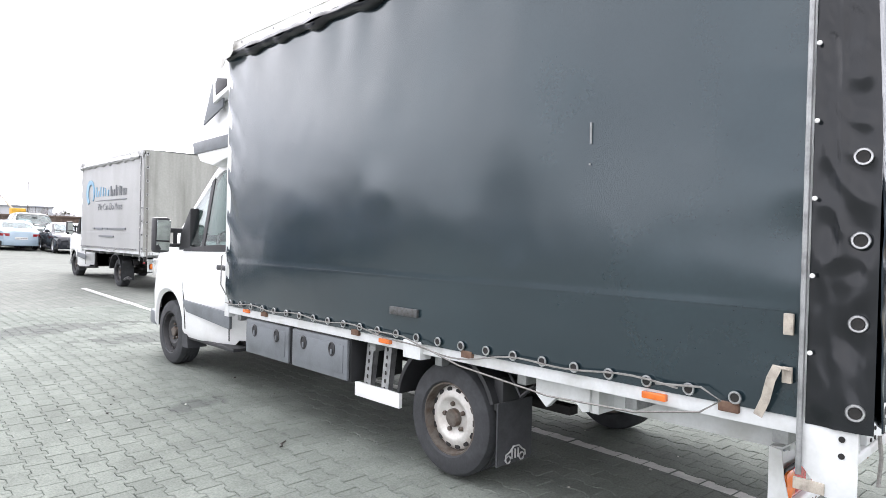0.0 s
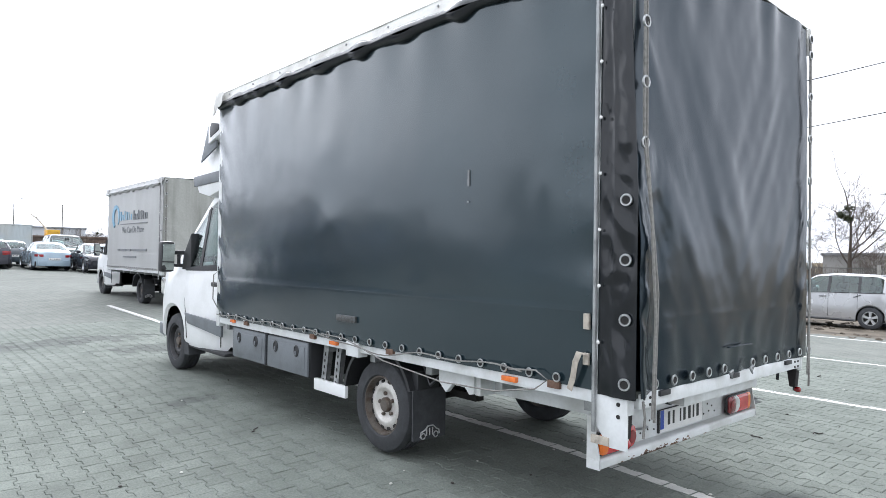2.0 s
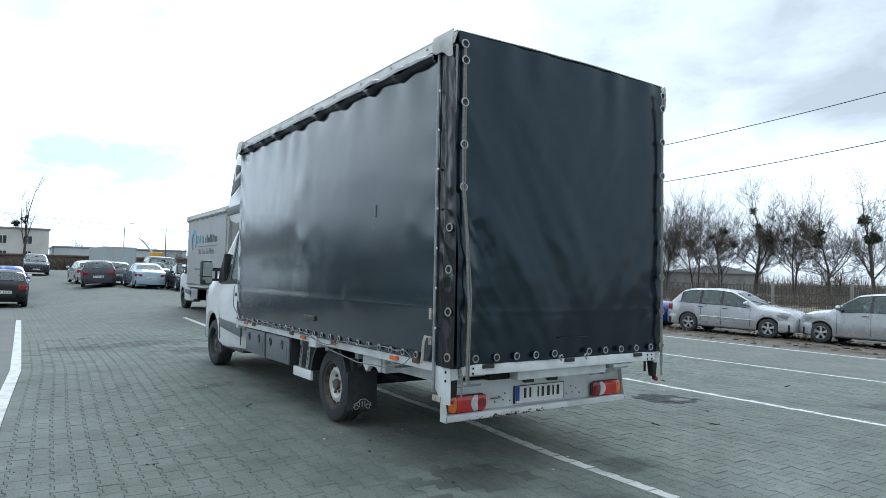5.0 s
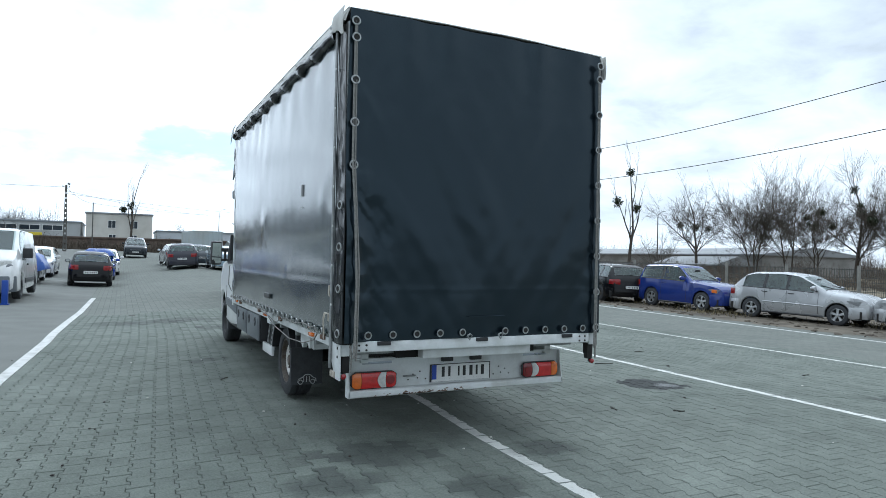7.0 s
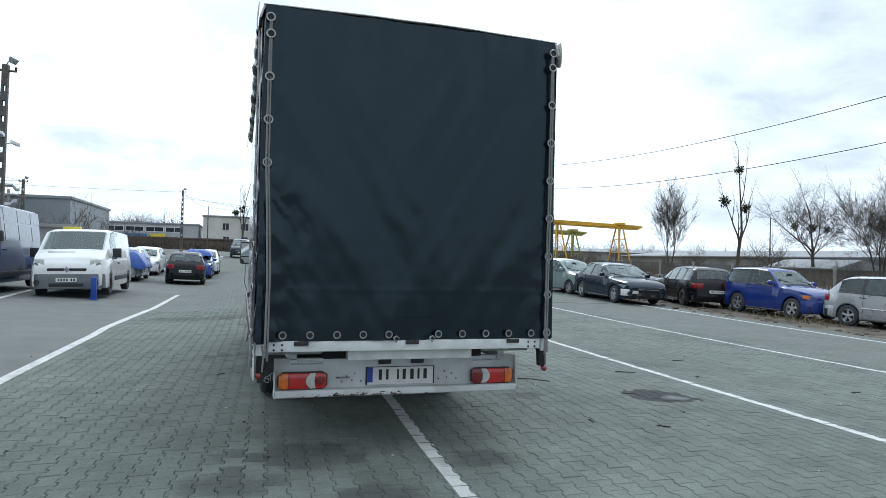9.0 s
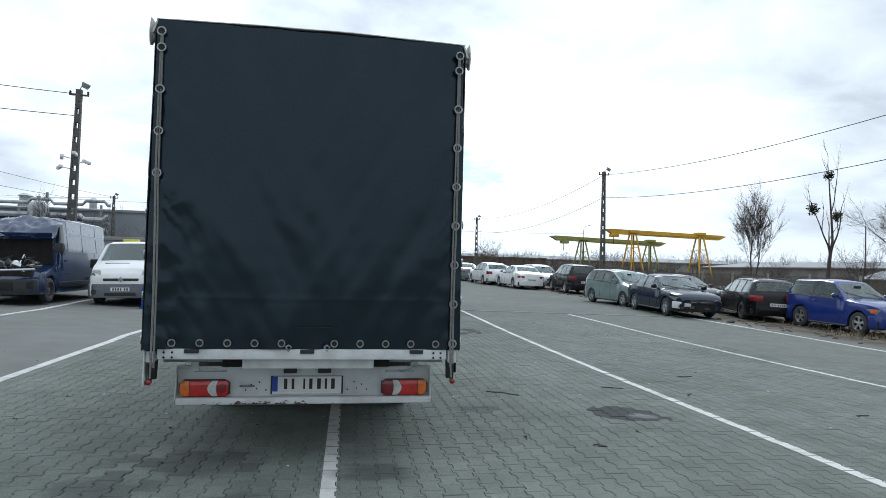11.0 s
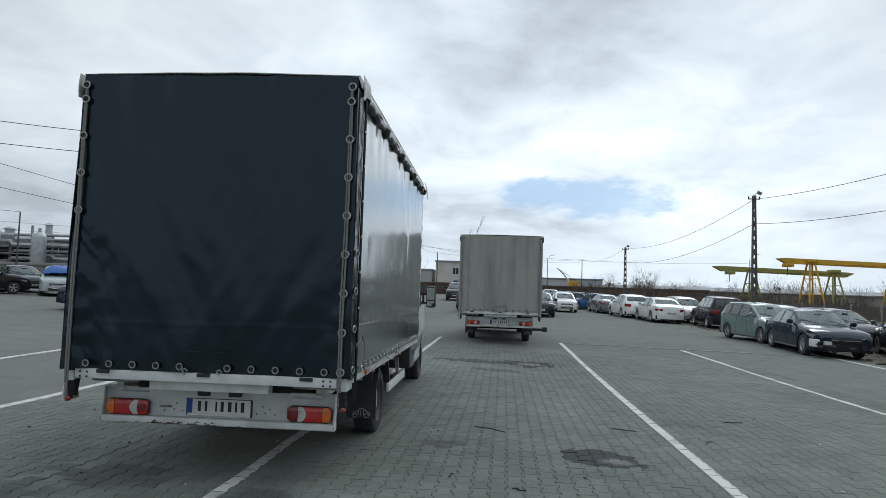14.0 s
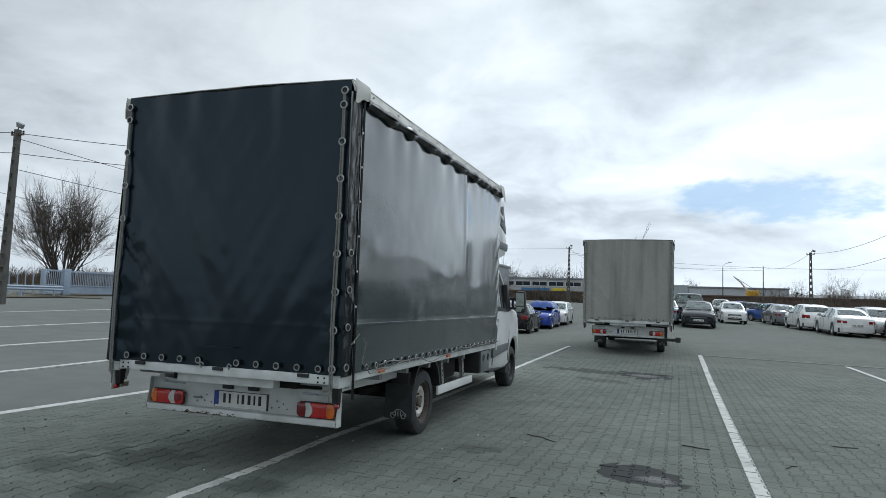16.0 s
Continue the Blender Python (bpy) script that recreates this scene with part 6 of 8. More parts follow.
# ---- parked cars: the row along the muddy strip ----
car("city", "silver compact hatchback parked on the mud", 21.3, 5.6, 2, SILVER, 1.0)
car("hatch", "silver five-door hatchback parked on the mud", 20.75, 9.7, 190, SILVER, 1.03, alloy=True, trim=True)
car("threedoor", "blue three-door off-roader parked on the mud", 20.25, 13.85, 181, BLUE, 1.0, corner=True)
car("wagon", "black estate car with roof rails seen from behind", 19.9, 18.1, -17, BLACKP, 1.02, alloy=False, rails=True)
car("sedan", "dark blue saloon with a torn front bumper", 16.85, 18.75, 176, (0.008, 0.018, 0.036), 1.0, broken=True, plate=False)
car("wagon", "dark grey estate behind the damaged saloon", 19.9, 23.2, 184, (0.05, 0.055, 0.06), 1.0, rails=True)
car("mpv", "pale green compact van", 16.95, 23.1, 188, GREEN, 0.97)
car("wagon", "silver estate behind the pale green van", 19.9, 28.0, 182, SILVER, 1.0, rails=True)
car("suv", "black off-roader seen from behind", 18.7, 33.6, -3, (0.014, 0.013, 0.016), 1.04, rails=True)
car("mpv", "silver compact family van in the row", 18.4, 38.8, 184, SILVER, 1.0)
car("sedan", "white saloon seen from behind", 16.4, 37.3, 3, WHITEP, 1.03)
car("hatch", "white sporty hatchback seen from behind", 15.6, 42.3, 5, WHITEP, 1.08)
car("hatch", "dark hatchback in the far row", 17.2, 45.0, 182, DARK, 1.0)
car("sedan", "grey saloon in the far row", 15.0, 48.6, 4, (0.16, 0.17, 0.18), 1.0)
for i, (rgb, knd, lab) in enumerate((((0.02, 0.07, 0.28), "hatch", "blue hatchback in the far row"), (DARK, "wagon", "dark estate in the far row"), ((0.22, 0.23, 0.24), "sedan", "grey saloon in the far row"), (DARK, "hatch", "dark hatchback in the far row"), ((0.03, 0.10, 0.36), "wagon", "bright blue estate in the far row"), ((0.02, 0.05, 0.2), "hatch", "dark blue hatchback in the far row"))):
    car(knd, lab, 15.1 - 0.25 * i, 53.4 + 3.9 * i, 40, rgb, 1.0)
car("mpv", "dark car facing the yard at the row's end", 12.2, 64, 180, (0.07, 0.06, 0.055), 1.0)
# the middle block of cars
car("sedan", "dark saloon facing the camera", 8.95, 36.6, 178, (0.015, 0.017, 0.022), 1.0)
car("suv", "tall dark van behind the dark saloon", 8.6, 42.4, 178, (0.025, 0.035, 0.032), 1.15)
car("hatch", "white hatchback behind the dark van", 11.6, 46.5, 180, WHITEP, 1.0)
car("sedan", "pale blue coupe seen from behind", 7.05, 39.2, 0, (0.28, 0.36, 0.42), 1.0)
car("wagon", "dark grey estate seen from behind", 4.8, 40.4, -6, (0.045, 0.045, 0.055), 1.02)
car("hatch", "dark hatchback between the estates", 6.1, 44.6, 0, (0.05, 0.06, 0.07), 1.0)
car("hatch", "silver hatchback at the block's edge", 4.7, 46.6, 4, SILVER, 1.0)
car("mpv", "dark van-like car facing the yard", 2.4, 64.0, 180, (0.02, 0.025, 0.03), 1.12)
# left block
car("hatch", "black hatchback seen from behind", 0.03, 29.1, 2, BLACKP, 1.0, alloy=False)
car("hatch", "bright blue hatchback with a tarpaulin on its roof", 0.13, 35.3, 180, (0.015, 0.05, 0.34), 1.0)
car("hatch", "white hatchback behind the blue one", 0.34, 39.8, 180, WHITEP, 1.0)
car("wagon", "silver car under a blue tarpaulin", -2.75, 29.6, 180, (0.35, 0.37, 0.39), 1.0)
car("wagon", "white estate behind the blue tarpaulin", -2.7, 36.2, 180, WHITEP, 1.0)
car("mpv", "dark blue family van facing the camera", -6.75, 20.4, 180, (0.012, 0.016, 0.035), 1.08)
car("sedan", "dark blue saloon facing the camera", -9.0, 20.6, 180, (0.012, 0.016, 0.035), 1.02)
car("hatch", "silver hatchback with a blue tarpaulin on its roof", -16.6, 28.2, 215, (0.40, 0.42, 0.44), 1.0)
car("hatch", "blue car in the second row", -12.6, 28.6, 180, (0.02, 0.06, 0.26), 1.0)
car("mpv", "white van-like car in the second row", -8.6, 27.6, 180, WHITEP, 1.05)
# far side by the gate
car("hatch", "black hatchback with red tail lights", -19.2, 26.0, -35, (0.012, 0.012, 0.012), 1.0)
car("sedan", "dark blue saloon by the fence", -20.3, 30.4, 235, DARK, 0.97)
car("wagon", "grey estate behind the black hatchback", -22.6, 29.0, -35, (0.12, 0.14, 0.14), 1.0)


# ---- vans ----
VAN_GLASS, VAN_FOIL = mat("van_glass", (0.20, 0.23, 0.26), 0.15), mat("van_foil", (0.34, 0.37, 0.40), 0.3)


def van(label, x, y, heading, rgb, L, W, H, wb, r, wreck=False, side_glass=False):
    m = Matrix.Translation((x, y, ground_z(x, y))) @ pose(0, 0, 0, 0, 1.2, heading)
    e = thing("delivery_van", label, "van", m)
    pm = paint(rgb)
    f = L / 2
    af, ar = f - 0.92, f - 0.92 - wb
    if wreck:
        top = [(-f, H * .90), (-f + 0.08, H * .98), (f - 2.2, H), (f - 1.75, H * .93), (f - 1.55, H * .62), (f - 1.5, H * .44), (f - .3, H * .36), (f, H * .22)]
    else:
        top = [(-f, H * .90), (-f + 0.08, H * .98), (f - 1.75, H), (f - 1.42, H * .975), (f - .66, H * .675), (f - .22, H * .565), (f - .06, H * .47), (f, H * .38)]
    sh = Shell(-f, f, top, W, [(-f, H * .54), (f - 1.0, H * .54), (f, H * .42)], 0.24, (ar, af), r * 1.16, roof_w=0.86, end_taper=0.14, nose=0.5, high=H)
    sh.axle = r
    part("van_body", sh.body() if wreck else sh.body([(f - 1.95, f - 1.12)], [(f - 1.38, f - .70)]), pm, e, smooth=35)
    if not wreck:
        part("cabin_floor", Shape().box(-W * .42, W * .42, f - 2.3, f - 0.75, 0.5, 0.78), BLACK, e)
        part("bulkhead", Shape().box(-W * .44, W * .44, f - 2.30, f - 2.26, 0.5, H * 0.96), CLOTH, e, "dark cabin bulkhead")
        for q in (-0.5, 0.5):
            part("van_seat", seat_shape(Shape(), q, f - 1.75, 0.78, 0.48, 0.55), CLOTH, e, "dark cloth seat", bevel=0.03)
        part("dashboard", Shape().prism([(f - 1.15, 0.78), (f - 1.15, 1.10), (f - 0.95, 1.18), (f - 0.72, 1.16), (f - 0.72, 0.78)], "x", -W * .42, W * .42), BLACK, e, bevel=0.03)
        ring = pose(-0.48, f - 1.25, 1.18, 55)
        part("steering_wheel", Shape().tube([ring @ Vector((0.2 * math.cos(a * math.pi / 8), 0.2 * math.sin(a * math.pi / 8), 0)) for a in range(17)], 0.018, 6), BLACK, e)
    part("underbody", sh.floor(), UNDER, e, "dark underside")
    for sd in (-1, 1):
        for a in (ar, af):
            wheel(e, sd * (W / 2 - 0.13), a, r, r, 0.21, sd, "steel", RIM_DARK)
        part("door_window", sh.side_window(sd, f - 1.95, f - 1.62 if wreck else f - 1.12, 0.03, 0.97, 0.0, 0.0), GLASS if wreck else PANE, e, "tinted door glass")
        if side_glass:
            for a, b in ((-f + 0.2, -f + 1.25), (-f + 1.35, -f + 2.5), (-f + 2.6, f - 2.2)):
                part("side_window", sh.side_window(sd, a, b, 0.10, 0.55), VAN_GLASS, e, "grey reflecting side glass")
                part("upper_panel", sh.side_window(sd, a, b, 0.62, 0.95), VAN_FOIL, e, "pale grey side panel")
        part("side_strip", Shape().box(min(sd * W * .485, sd * W * .507), max(sd * W * .485, sd * W * .507), ar + 0.5, af - 0.5, 0.42, 0.56), BLACK, e, "black rubbing strip", bevel=0.01)
        part("door_mirror", Shape().box(min(sd * W * .49, sd * (W * .49 + .24)), max(sd * W * .49, sd * (W * .49 + .24)), f - 1.2, f - 1.08, H * .57, H * .57 + 0.28), BLACK, e, bevel=0.03)
        part("door_handle", Shape().box(min(sd * W * .485, sd * W * .512), max(sd * W * .485, sd * W * .512), f - 2.1, f - 1.95, H * .47, H * .47 + 0.04), BLACK, e, bevel=0.01)
    part("front_bumper", Shape().prism([(-W * .49, f - 0.75), (W * .49, f - 0.75), (W * .475, f - 0.12), (W * .38, f + 0.05), (-W * .38, f + 0.05), (-W * .475, f - 0.12)], "z", 0.24, 0.66), GREY_PL if not wreck else BLACK, e, "dark plastic bumper", bevel=0.04)
    if not wreck:
        part("windscreen", sh.screen(f - 1.38, f - .70, 0.10), PANE, e, "clear tinted windscreen")
        for sd in (-1, 1):
            part("headlight", Shape().prism([(sd * W * .28, f - 0.04), (sd * W * .42, f - 0.14), (sd * W * .475, f - 0.55), (sd * W * .40, f - .5)], "z", 0.76, 1.08), CLEAR, e, "clear headlight", bevel=0.05)
            part("headlight_bowl", Shape().lathe([(0.085, 0), (0.075, 0.012), (0.03, 0.02)], 16, pose(sd * W * .40, f - 0.10, 0.90, -90, 0, -sd * 30)), HEADLAMP, e, "round lamp bowl")
            part("fog_cup", Shape().lathe([(0.08, 0), (0.07, 0.012), (0.03, 0.004)], 14, pose(sd * W * .37, f + 0.045, 0.42, -90, 0, 0)), BLACK, e)
            part("grille_half", Shape().box(min(sd * 0.06, sd * W * .25), max(sd * 0.06, sd * W * .25), f - 0.08, f + 0.012, 0.74, 0.82), BLACK, e, bevel=0.02)
        part("badge", Shape().prism([(-0.06, 0.79), (0, 0.70), (0.06, 0.79), (0, 0.88)], "y", f - 0.02, f + 0.035), BADGE, e, "plain chrome diamond", bevel=0.006)
        part("front_plate", Shape().box(-0.26, 0.26, f + 0.05, f + 0.065, 0.44, 0.55), PLATE, e, "white number plate")
        for x0 in (-0.2, -0.13, -0.02, 0.05, 0.12, 0.19):
            part("plate_bar", Shape().box(x0 - 0.02, x0 + 0.02, f + 0.064, f + 0.067, 0.46, 0.53), INK, e)
        part("lower_intake", Shape().box(-W * .22, W * .22, f + 0.04, f + 0.056, 0.30, 0.40), BLACK, e, bevel=0.01)
        part("bonnet_vent", Shape().box(-W * .05, W * .30, f - 0.60, f - 0.52, H * .63, H * .655), BLACK, e)
    else:
        part("open_cabin", Shape().box(-W * .41, W * .41, f - 1.62, f - 1.40, H * .43, H * .86), UNDER, e, "dark gutted cabin", bevel=0.02)
        part("engine_bay", Shape().box(-W * .40, W * .40, f - 1.42, f - 0.16, 0.60, H * .385), UNDER, e, "dark open engine bay", bevel=0.02)
        def bag(u, v):
            xx, zz = (2 * u - 1) * W * 0.38, H * 0.83 - v * (0.12 + 0.22 * abs(n3(u * 5, 2, 8)))
            return Vector((xx, f - 1.36 + 0.05 * n3(u * 7, v * 4, 3), zz)), Vector((0, 1, 0))
        part("torn_lining", Shape().sheet(bag, 26, 8, 0.006), mat("torn_lining", (0.42, 0.42, 0.40), 0.8), e, "torn pale headlining", smooth=25)
        for sd in (-1, 1):
            part("fog_recess", Shape().prism([(sd * W * .26, 0.40), (sd * W * .45, 0.44), (sd * W * .46, 0.62), (sd * W * .30, 0.56)], "y", f + 0.0, f + 0.045), UNDER, e, "black fog lamp recess", bevel=0.01)
        part("bumper_grille", Shape().box(-W * .22, W * .22, f + 0.02, f + 0.06, 0.36, 0.60), UNDER, e, bevel=0.01)
        rng = random.Random(8)
        for i in range(60):
            s = Shape()
            c = Vector((rng.uniform(-W * .40, W * .40), rng.uniform(f - 1.2, f - 0.2), rng.uniform(0.86, 1.12)))
            q = Matrix.Translation(c) @ Euler((rng.uniform(-1, 1), rng.uniform(-1, 1), rng.uniform(-3, 3))).to_matrix().to_4x4()
            if i % 3 == 0:
                s.tube([c + Vector((rng.uniform(-.3, .3), rng.uniform(-.2, .2), rng.uniform(-.15, .25))) for _ in range(4)], rng.uniform(0.012, 0.035), 7)
            elif i % 3 == 1:
                a, b, d = rng.uniform(.04, .16), rng.uniform(.04, .14), rng.uniform(.03, .10)
                s.box(-a, a, -b, b, -d, d, q)
            else:
                s.lathe([(0.02, -.06), (rng.uniform(.04, .1), -.05), (rng.uniform(.04, .1), .05), (0.02, .06)], 12, q)
            part("engine_piece", s, rng.choice((UNDER, BLACK, STEEL, RIM_DARK, ALU, BLACK)), e, bevel=0.0)
        def crumple(u, v):
            xx = (2 * u - 1) * W * 0.49
            yy = f - 1.9 + 0.95 * v
            zz = H * (1.0 - 0.24 * v ** 1.3) + 0.10 * n3(xx * 2.6, yy * 3, 4) + 0.06 * n3(xx * 6, yy * 6, 1) - 0.10 * abs(2 * u - 1) ** 3
            return Vector((xx, yy, zz)), Vector((0, 0.3, 1)).normalized()
        part("crushed_roof", Shape().sheet(crumple, 36, 20, 0.01), pm, e, "crumpled blue roof sheet", smooth=25)
        def crumple2(u, v):
            xx = (2 * u - 1) * W * 0.47
            zz = H * 0.80 - v * 0.42
            yy = f - 1.0 - 0.25 * v + 0.10 * n3(xx * 4, zz * 5, 7)
            return Vector((xx, yy, zz)), Vector((0, 1, 0.2))
        part("hanging_sheet", Shape().sheet(lambda u, v: crumple2(u, v * 0.45), 30, 8, 0.008), pm, e, "torn blue sheet metal", smooth=25)
        for sd in (-1, 1):
            part("bent_pillar", Shape().tube([(sd * W * .46, f - 1.35, 1.1), (sd * W * .45, f - 1.30, 1.5), (sd * W * .42, f - 1.55, 1.95), (sd * W * .40, f - 1.7, 2.2)], 0.045, 7), pm, e, "bent pillar")
        part("cross_bar", Shape().tube([(-W * .45, f - 0.1, 0.93), (0, f + 0.02, 0.90), (W * .45, f - 0.1, 0.93)], 0.03, 8), ALU, e, "bare front cross member")
    part("roof_sign", Shape().box(0.25, 0.75, -0.5, -0.3, H + 0.0, H + 0.12), mat("sign_yellow", (0.65, 0.55, 0.03), 0.4), e, "yellow roof sign", bevel=0.02) if not wreck and rgb == WHITEP else None
    return e


van("white panel van with grey bumper facing the camera", -2.16, 18.95, 180, WHITEP, 4.9, 1.98, 1.96, 3.1, 0.32)
van("dark blue wrecked panel van with its front torn open", -4.8, 17.8, 180, (0.010, 0.027, 0.080), 5.9, 2.05, 2.45, 3.95, 0.345, wreck=True, side_glass=True)
BOLL = mat("bollard_blue", (0.01, 0.055, 0.32), 0.4, 0, 0.08, 6, 60)
bx, by = -1.42, 16.2
B = thing("bollard", "bright blue steel bollard on the paving", "bollard", pose(bx, by, ground_z(bx, by)))
part("bollard_post", Shape().box(-0.07, 0.07, -0.07, 0.07, 0, 0.62), BOLL, B, bevel=0.015)
part("bollard_foot", Shape().box(-0.10, 0.10, -0.10, 0.10, -0.01, 0.015), BOLL, B, bevel=0.004)


def cover(name, label, x, y, heading, w, l, z0, h, rgb, seed):
    """A slack blue tarpaulin thrown over a car."""
    def at(u, v):
        a, b = (2 * u - 1), (2 * v - 1)
        e = max(abs(a), abs(b)) ** 4
        return Vector((a * w / 2 * (1 + 0.03 * n3(v * 5, 1, seed)), b * l / 2, h * (1 - 0.75 * e) + 0.09 * n3(u * 4, v * 4, seed) + 0.04 * n3(u * 11, v * 11, seed))), Vector((0, 0, 1))
    s = Shape().sheet(at, 30, 30, 0.008)
    single(name, s, mat("cover_blue", rgb, 0.35, 0, 0.1, 5, 60), label, "tarpaulin", m=pose(x, y, ground_z(x, y) + z0, 0, 0, heading), smooth=30)


cover("blue_tarpaulin", "crumpled bright blue tarpaulin over a car roof", 0.13, 35.6, 0, 1.6, 2.3, 1.05, 0.50, (0.012, 0.065, 0.30), 2.0)
cover("blue_tarpaulin", "crumpled bright blue tarpaulin over a car front", -2.45, 28.3, 0, 1.9, 2.2, 0.35, 0.95, (0.012, 0.065, 0.30), 6.0)
cover("blue_tarpaulin", "bright blue tarpaulin over a far car", 14.2, 66.0, 0, 2.0, 4.0, 0.5, 0.9, (0.015, 0.09, 0.36), 9.0)
cover("blue_tarpaulin", "bright blue tarpaulin on a car in the second row", -16.5, 28.2, 35, 1.6, 2.3, 1.0, 0.50, (0.015, 0.09, 0.36), 12.0)


# ---- poles and wires ----
LAMP_HEAD = mat("lamp_grey", (0.35, 0.36, 0.36), 0.5, 0.3)
WIRE = mat("wire", (0.02, 0.02, 0.022), 0.6)


def lattice_pole(x, y, h, label="tall slotted concrete power pole with a floodlight", cams=False, lean=0.0):
    z = ground_z(x, y)
    e = thing("power_pole", label, "pole", Matrix.Translation((x, y, z)) @ pose(0, 0, 0, 0, lean, 0), "power poles")
    for sd in (-1, 1):
        part("pole_leg", Shape().prism([(sd * 0.20, 0), (sd * 0.11, 0), (sd * 0.035, h), (sd * 0.09, h)], "y", -0.09, 0.09), WOOD_GREY, e)
    n = int(h / 0.55)
    for k in range(n + 1):
        za = k * h / n
        w = 0.15 - 0.09 * za / h
        part("pole_rung", Shape().box(-w, w, -0.085, 0.085, max(0, za - 0.17), min(h, za + 0.17)), WOOD_GREY, e)
    part("pole_cap", Shape().box(-0.10, 0.10, -0.10, 0.10, h - 0.45, h + 0.02), WOOD_GREY, e, bevel=0.01)
    part("cross_arm", Shape().box(-0.35, 0.35, -0.03, 0.03, h - 0.22, h - 0.16), RUST, e)
    for sd in (-1, 1):
        part("insulator", Shape().lathe([(0.02, 0), (0.05, 0.03), (0.03, 0.06), (0.05, 0.09), (0.02, 0.13)], 10, pose(sd * 0.32, 0, h - 0.16)), BLACK, e)
    part("floodlight_arm", Shape().tube([(0, 0, h), (0.08, -0.05, h + 0.12), (0.2, -0.1, h + 0.16)], 0.018, 6), STEEL, e)
    part("floodlight", Shape().prism([(-0.12, -0.1), (0.12, -0.1), (0.16, 0.1), (-0.16, 0.1)], "y", -0.06, 0.06, pose(0.26, -0.12, h + 0.16, 25, 20, 20)), LAMP_HEAD, e, bevel=0.01)
    if cams:
        for sx, dz, yaw in ((-0.35, -2.7, 20), (0.42, -2.85, -30), (-0.4, -3.1, 40), (0.05, -2.55, 0)):
            part("camera_arm", Shape().tube([(0, 0, h + dz), (sx, -0.18, h + dz + 0.06)], 0.02, 6), PLATE, e)
            part("camera_housing", Shape().box(-0.06, 0.06, -0.17, 0.17, -0.05, 0.06, pose(sx * 1.15, -0.22, h + dz + 0.03, -12, 0, yaw)), PLATE, e, "white surveillance camera housing", bevel=0.01)
    return e


def wire(a, b, sag=0.6, r=0.014):
    a, b = Vector(a), Vector(b)
    pts = [a.lerp(b, k / 20) - Vector((0, 0, sag * 4 * (k / 20) * (1 - k / 20))) for k in range(21)]
    single("overhead_wire", Shape().tube(pts, r, 5), WIRE, "dark sagging overhead cable between poles", "cable", group="overhead cables")


def round_pole(x, y, h, label, r=0.10, arm=0):
    z = ground_z(x, y)
    e = thing("lamp_post", label, "lamp post", pose(x, y, z), "lamp posts")
    part("post", Shape().tube([(0, 0, 0), (0, 0, h * 0.5), (0, 0, h)], r, 10, r * 0.6), WOOD_GREY, e)
    part("post_foot", Shape().lathe([(r * 1.6, 0), (r * 1.6, 0.2), (r * 1.1, 0.28)], 10), WOOD_GREY, e)
    for k in range(arm):
        sd = 1 if k == 0 else -1
        part("lamp_arm", Shape().tube([(0, 0, h - 0.1), (0, 0, h + 0.25), (sd * 0.3, 0, h + 0.6), (sd * 0.9, 0, h + 0.8)], 0.035, 7), STEEL, e)
        part("lamp_head", Shape().prism([(sd * 0.8, h + 0.74), (sd * 1.35, h + 0.84), (sd * 1.38, h + 0.90), (sd * 0.8, h + 0.87)], "y", -0.1, 0.1), LAMP_HEAD, e, bevel=0.02)
    return e


def zg(x, y, h):
    return (x, y, ground_z(x, y) + h)


lattice_pole(21.75, 36.1, 7.95)
lattice_pole(20.6, 68.0, 6.6)
lattice_pole(22.3, 4.3, 7.9)
lattice_pole(-5.93, 22.9, 7.75, cams=True, lean=1.0)
lattice_pole(-18.5, 15.4, 7.2, lean=1.5)
lattice_pole(-15.6, 60.0, 5.9)
lattice_pole(-4.3, 78.0, 7.2)
round_pole(21.5, 108, 7.0, "distant round wooden pole")
round_pole(-2.3, 96, 6.4, "distant round wooden pole")
round_pole(-34, 60, 5.9, "street lamp with two arms", 0.12, 2)
round_pole(-30.0, 35.9, 6.0, "street lamp with two arms", 0.12, 2)
round_pole(-30.0, 42.6, 5.4, "thin grey steel street pole", 0.08, 0)
round_pole(40, 84, 6.8, "street lamp with one arm", 0.09, 1)
round_pole(16, 112, 6.8, "street lamp with one arm", 0.09, 1)
round_pole(66, 62, 7.6, "street lamp with one arm", 0.10, 1)
P1, P2, P0 = zg(21.75, 36.1, 7.75), zg(20.6, 68, 6.55), zg(22.3, 4.3, 7.85)
for dz in (0.0, -1.5):
    wire(Vector(P0) + Vector((0, 0, dz)), Vector(P1) + Vector((0, 0, dz)), 0.75)
    wire(Vector(P1) + Vector((0, 0, dz)), Vector(P2) + Vector((0, 0, dz)), 0.9)
    wire(Vector(P0) + Vector((0, 0, dz)), Vector((24, -32, 7.0 + dz)), 0.8)
for dz in (0.0, -0.85):
    wire(Vector(zg(-5.93, 22.9, 7.6)) + Vector((0, 0, dz)), Vector(zg(-18.5, 15.4, 7.1)) + Vector((0, 0, dz)), 0.25)
    wire(Vector(zg(-18.5, 15.4, 7.1)) + Vector((0, 0, dz)), Vector(zg(-40, 2, 7.0)) + Vector((0, 0, dz)), 0.5)
wire(zg(-18.5, 15.4, 6.9), zg(-15.6, 60, 5.8), 0.5)
wire(zg(-18.5, 15.4, 5.6), zg(-15.6, 60, 5.2), 0.5)
wire(P2, zg(21.5, 108, 6.9), 0.8)
wire(zg(21.5, 108, 6.9), zg(-2.3, 96, 6.3), 0.6)
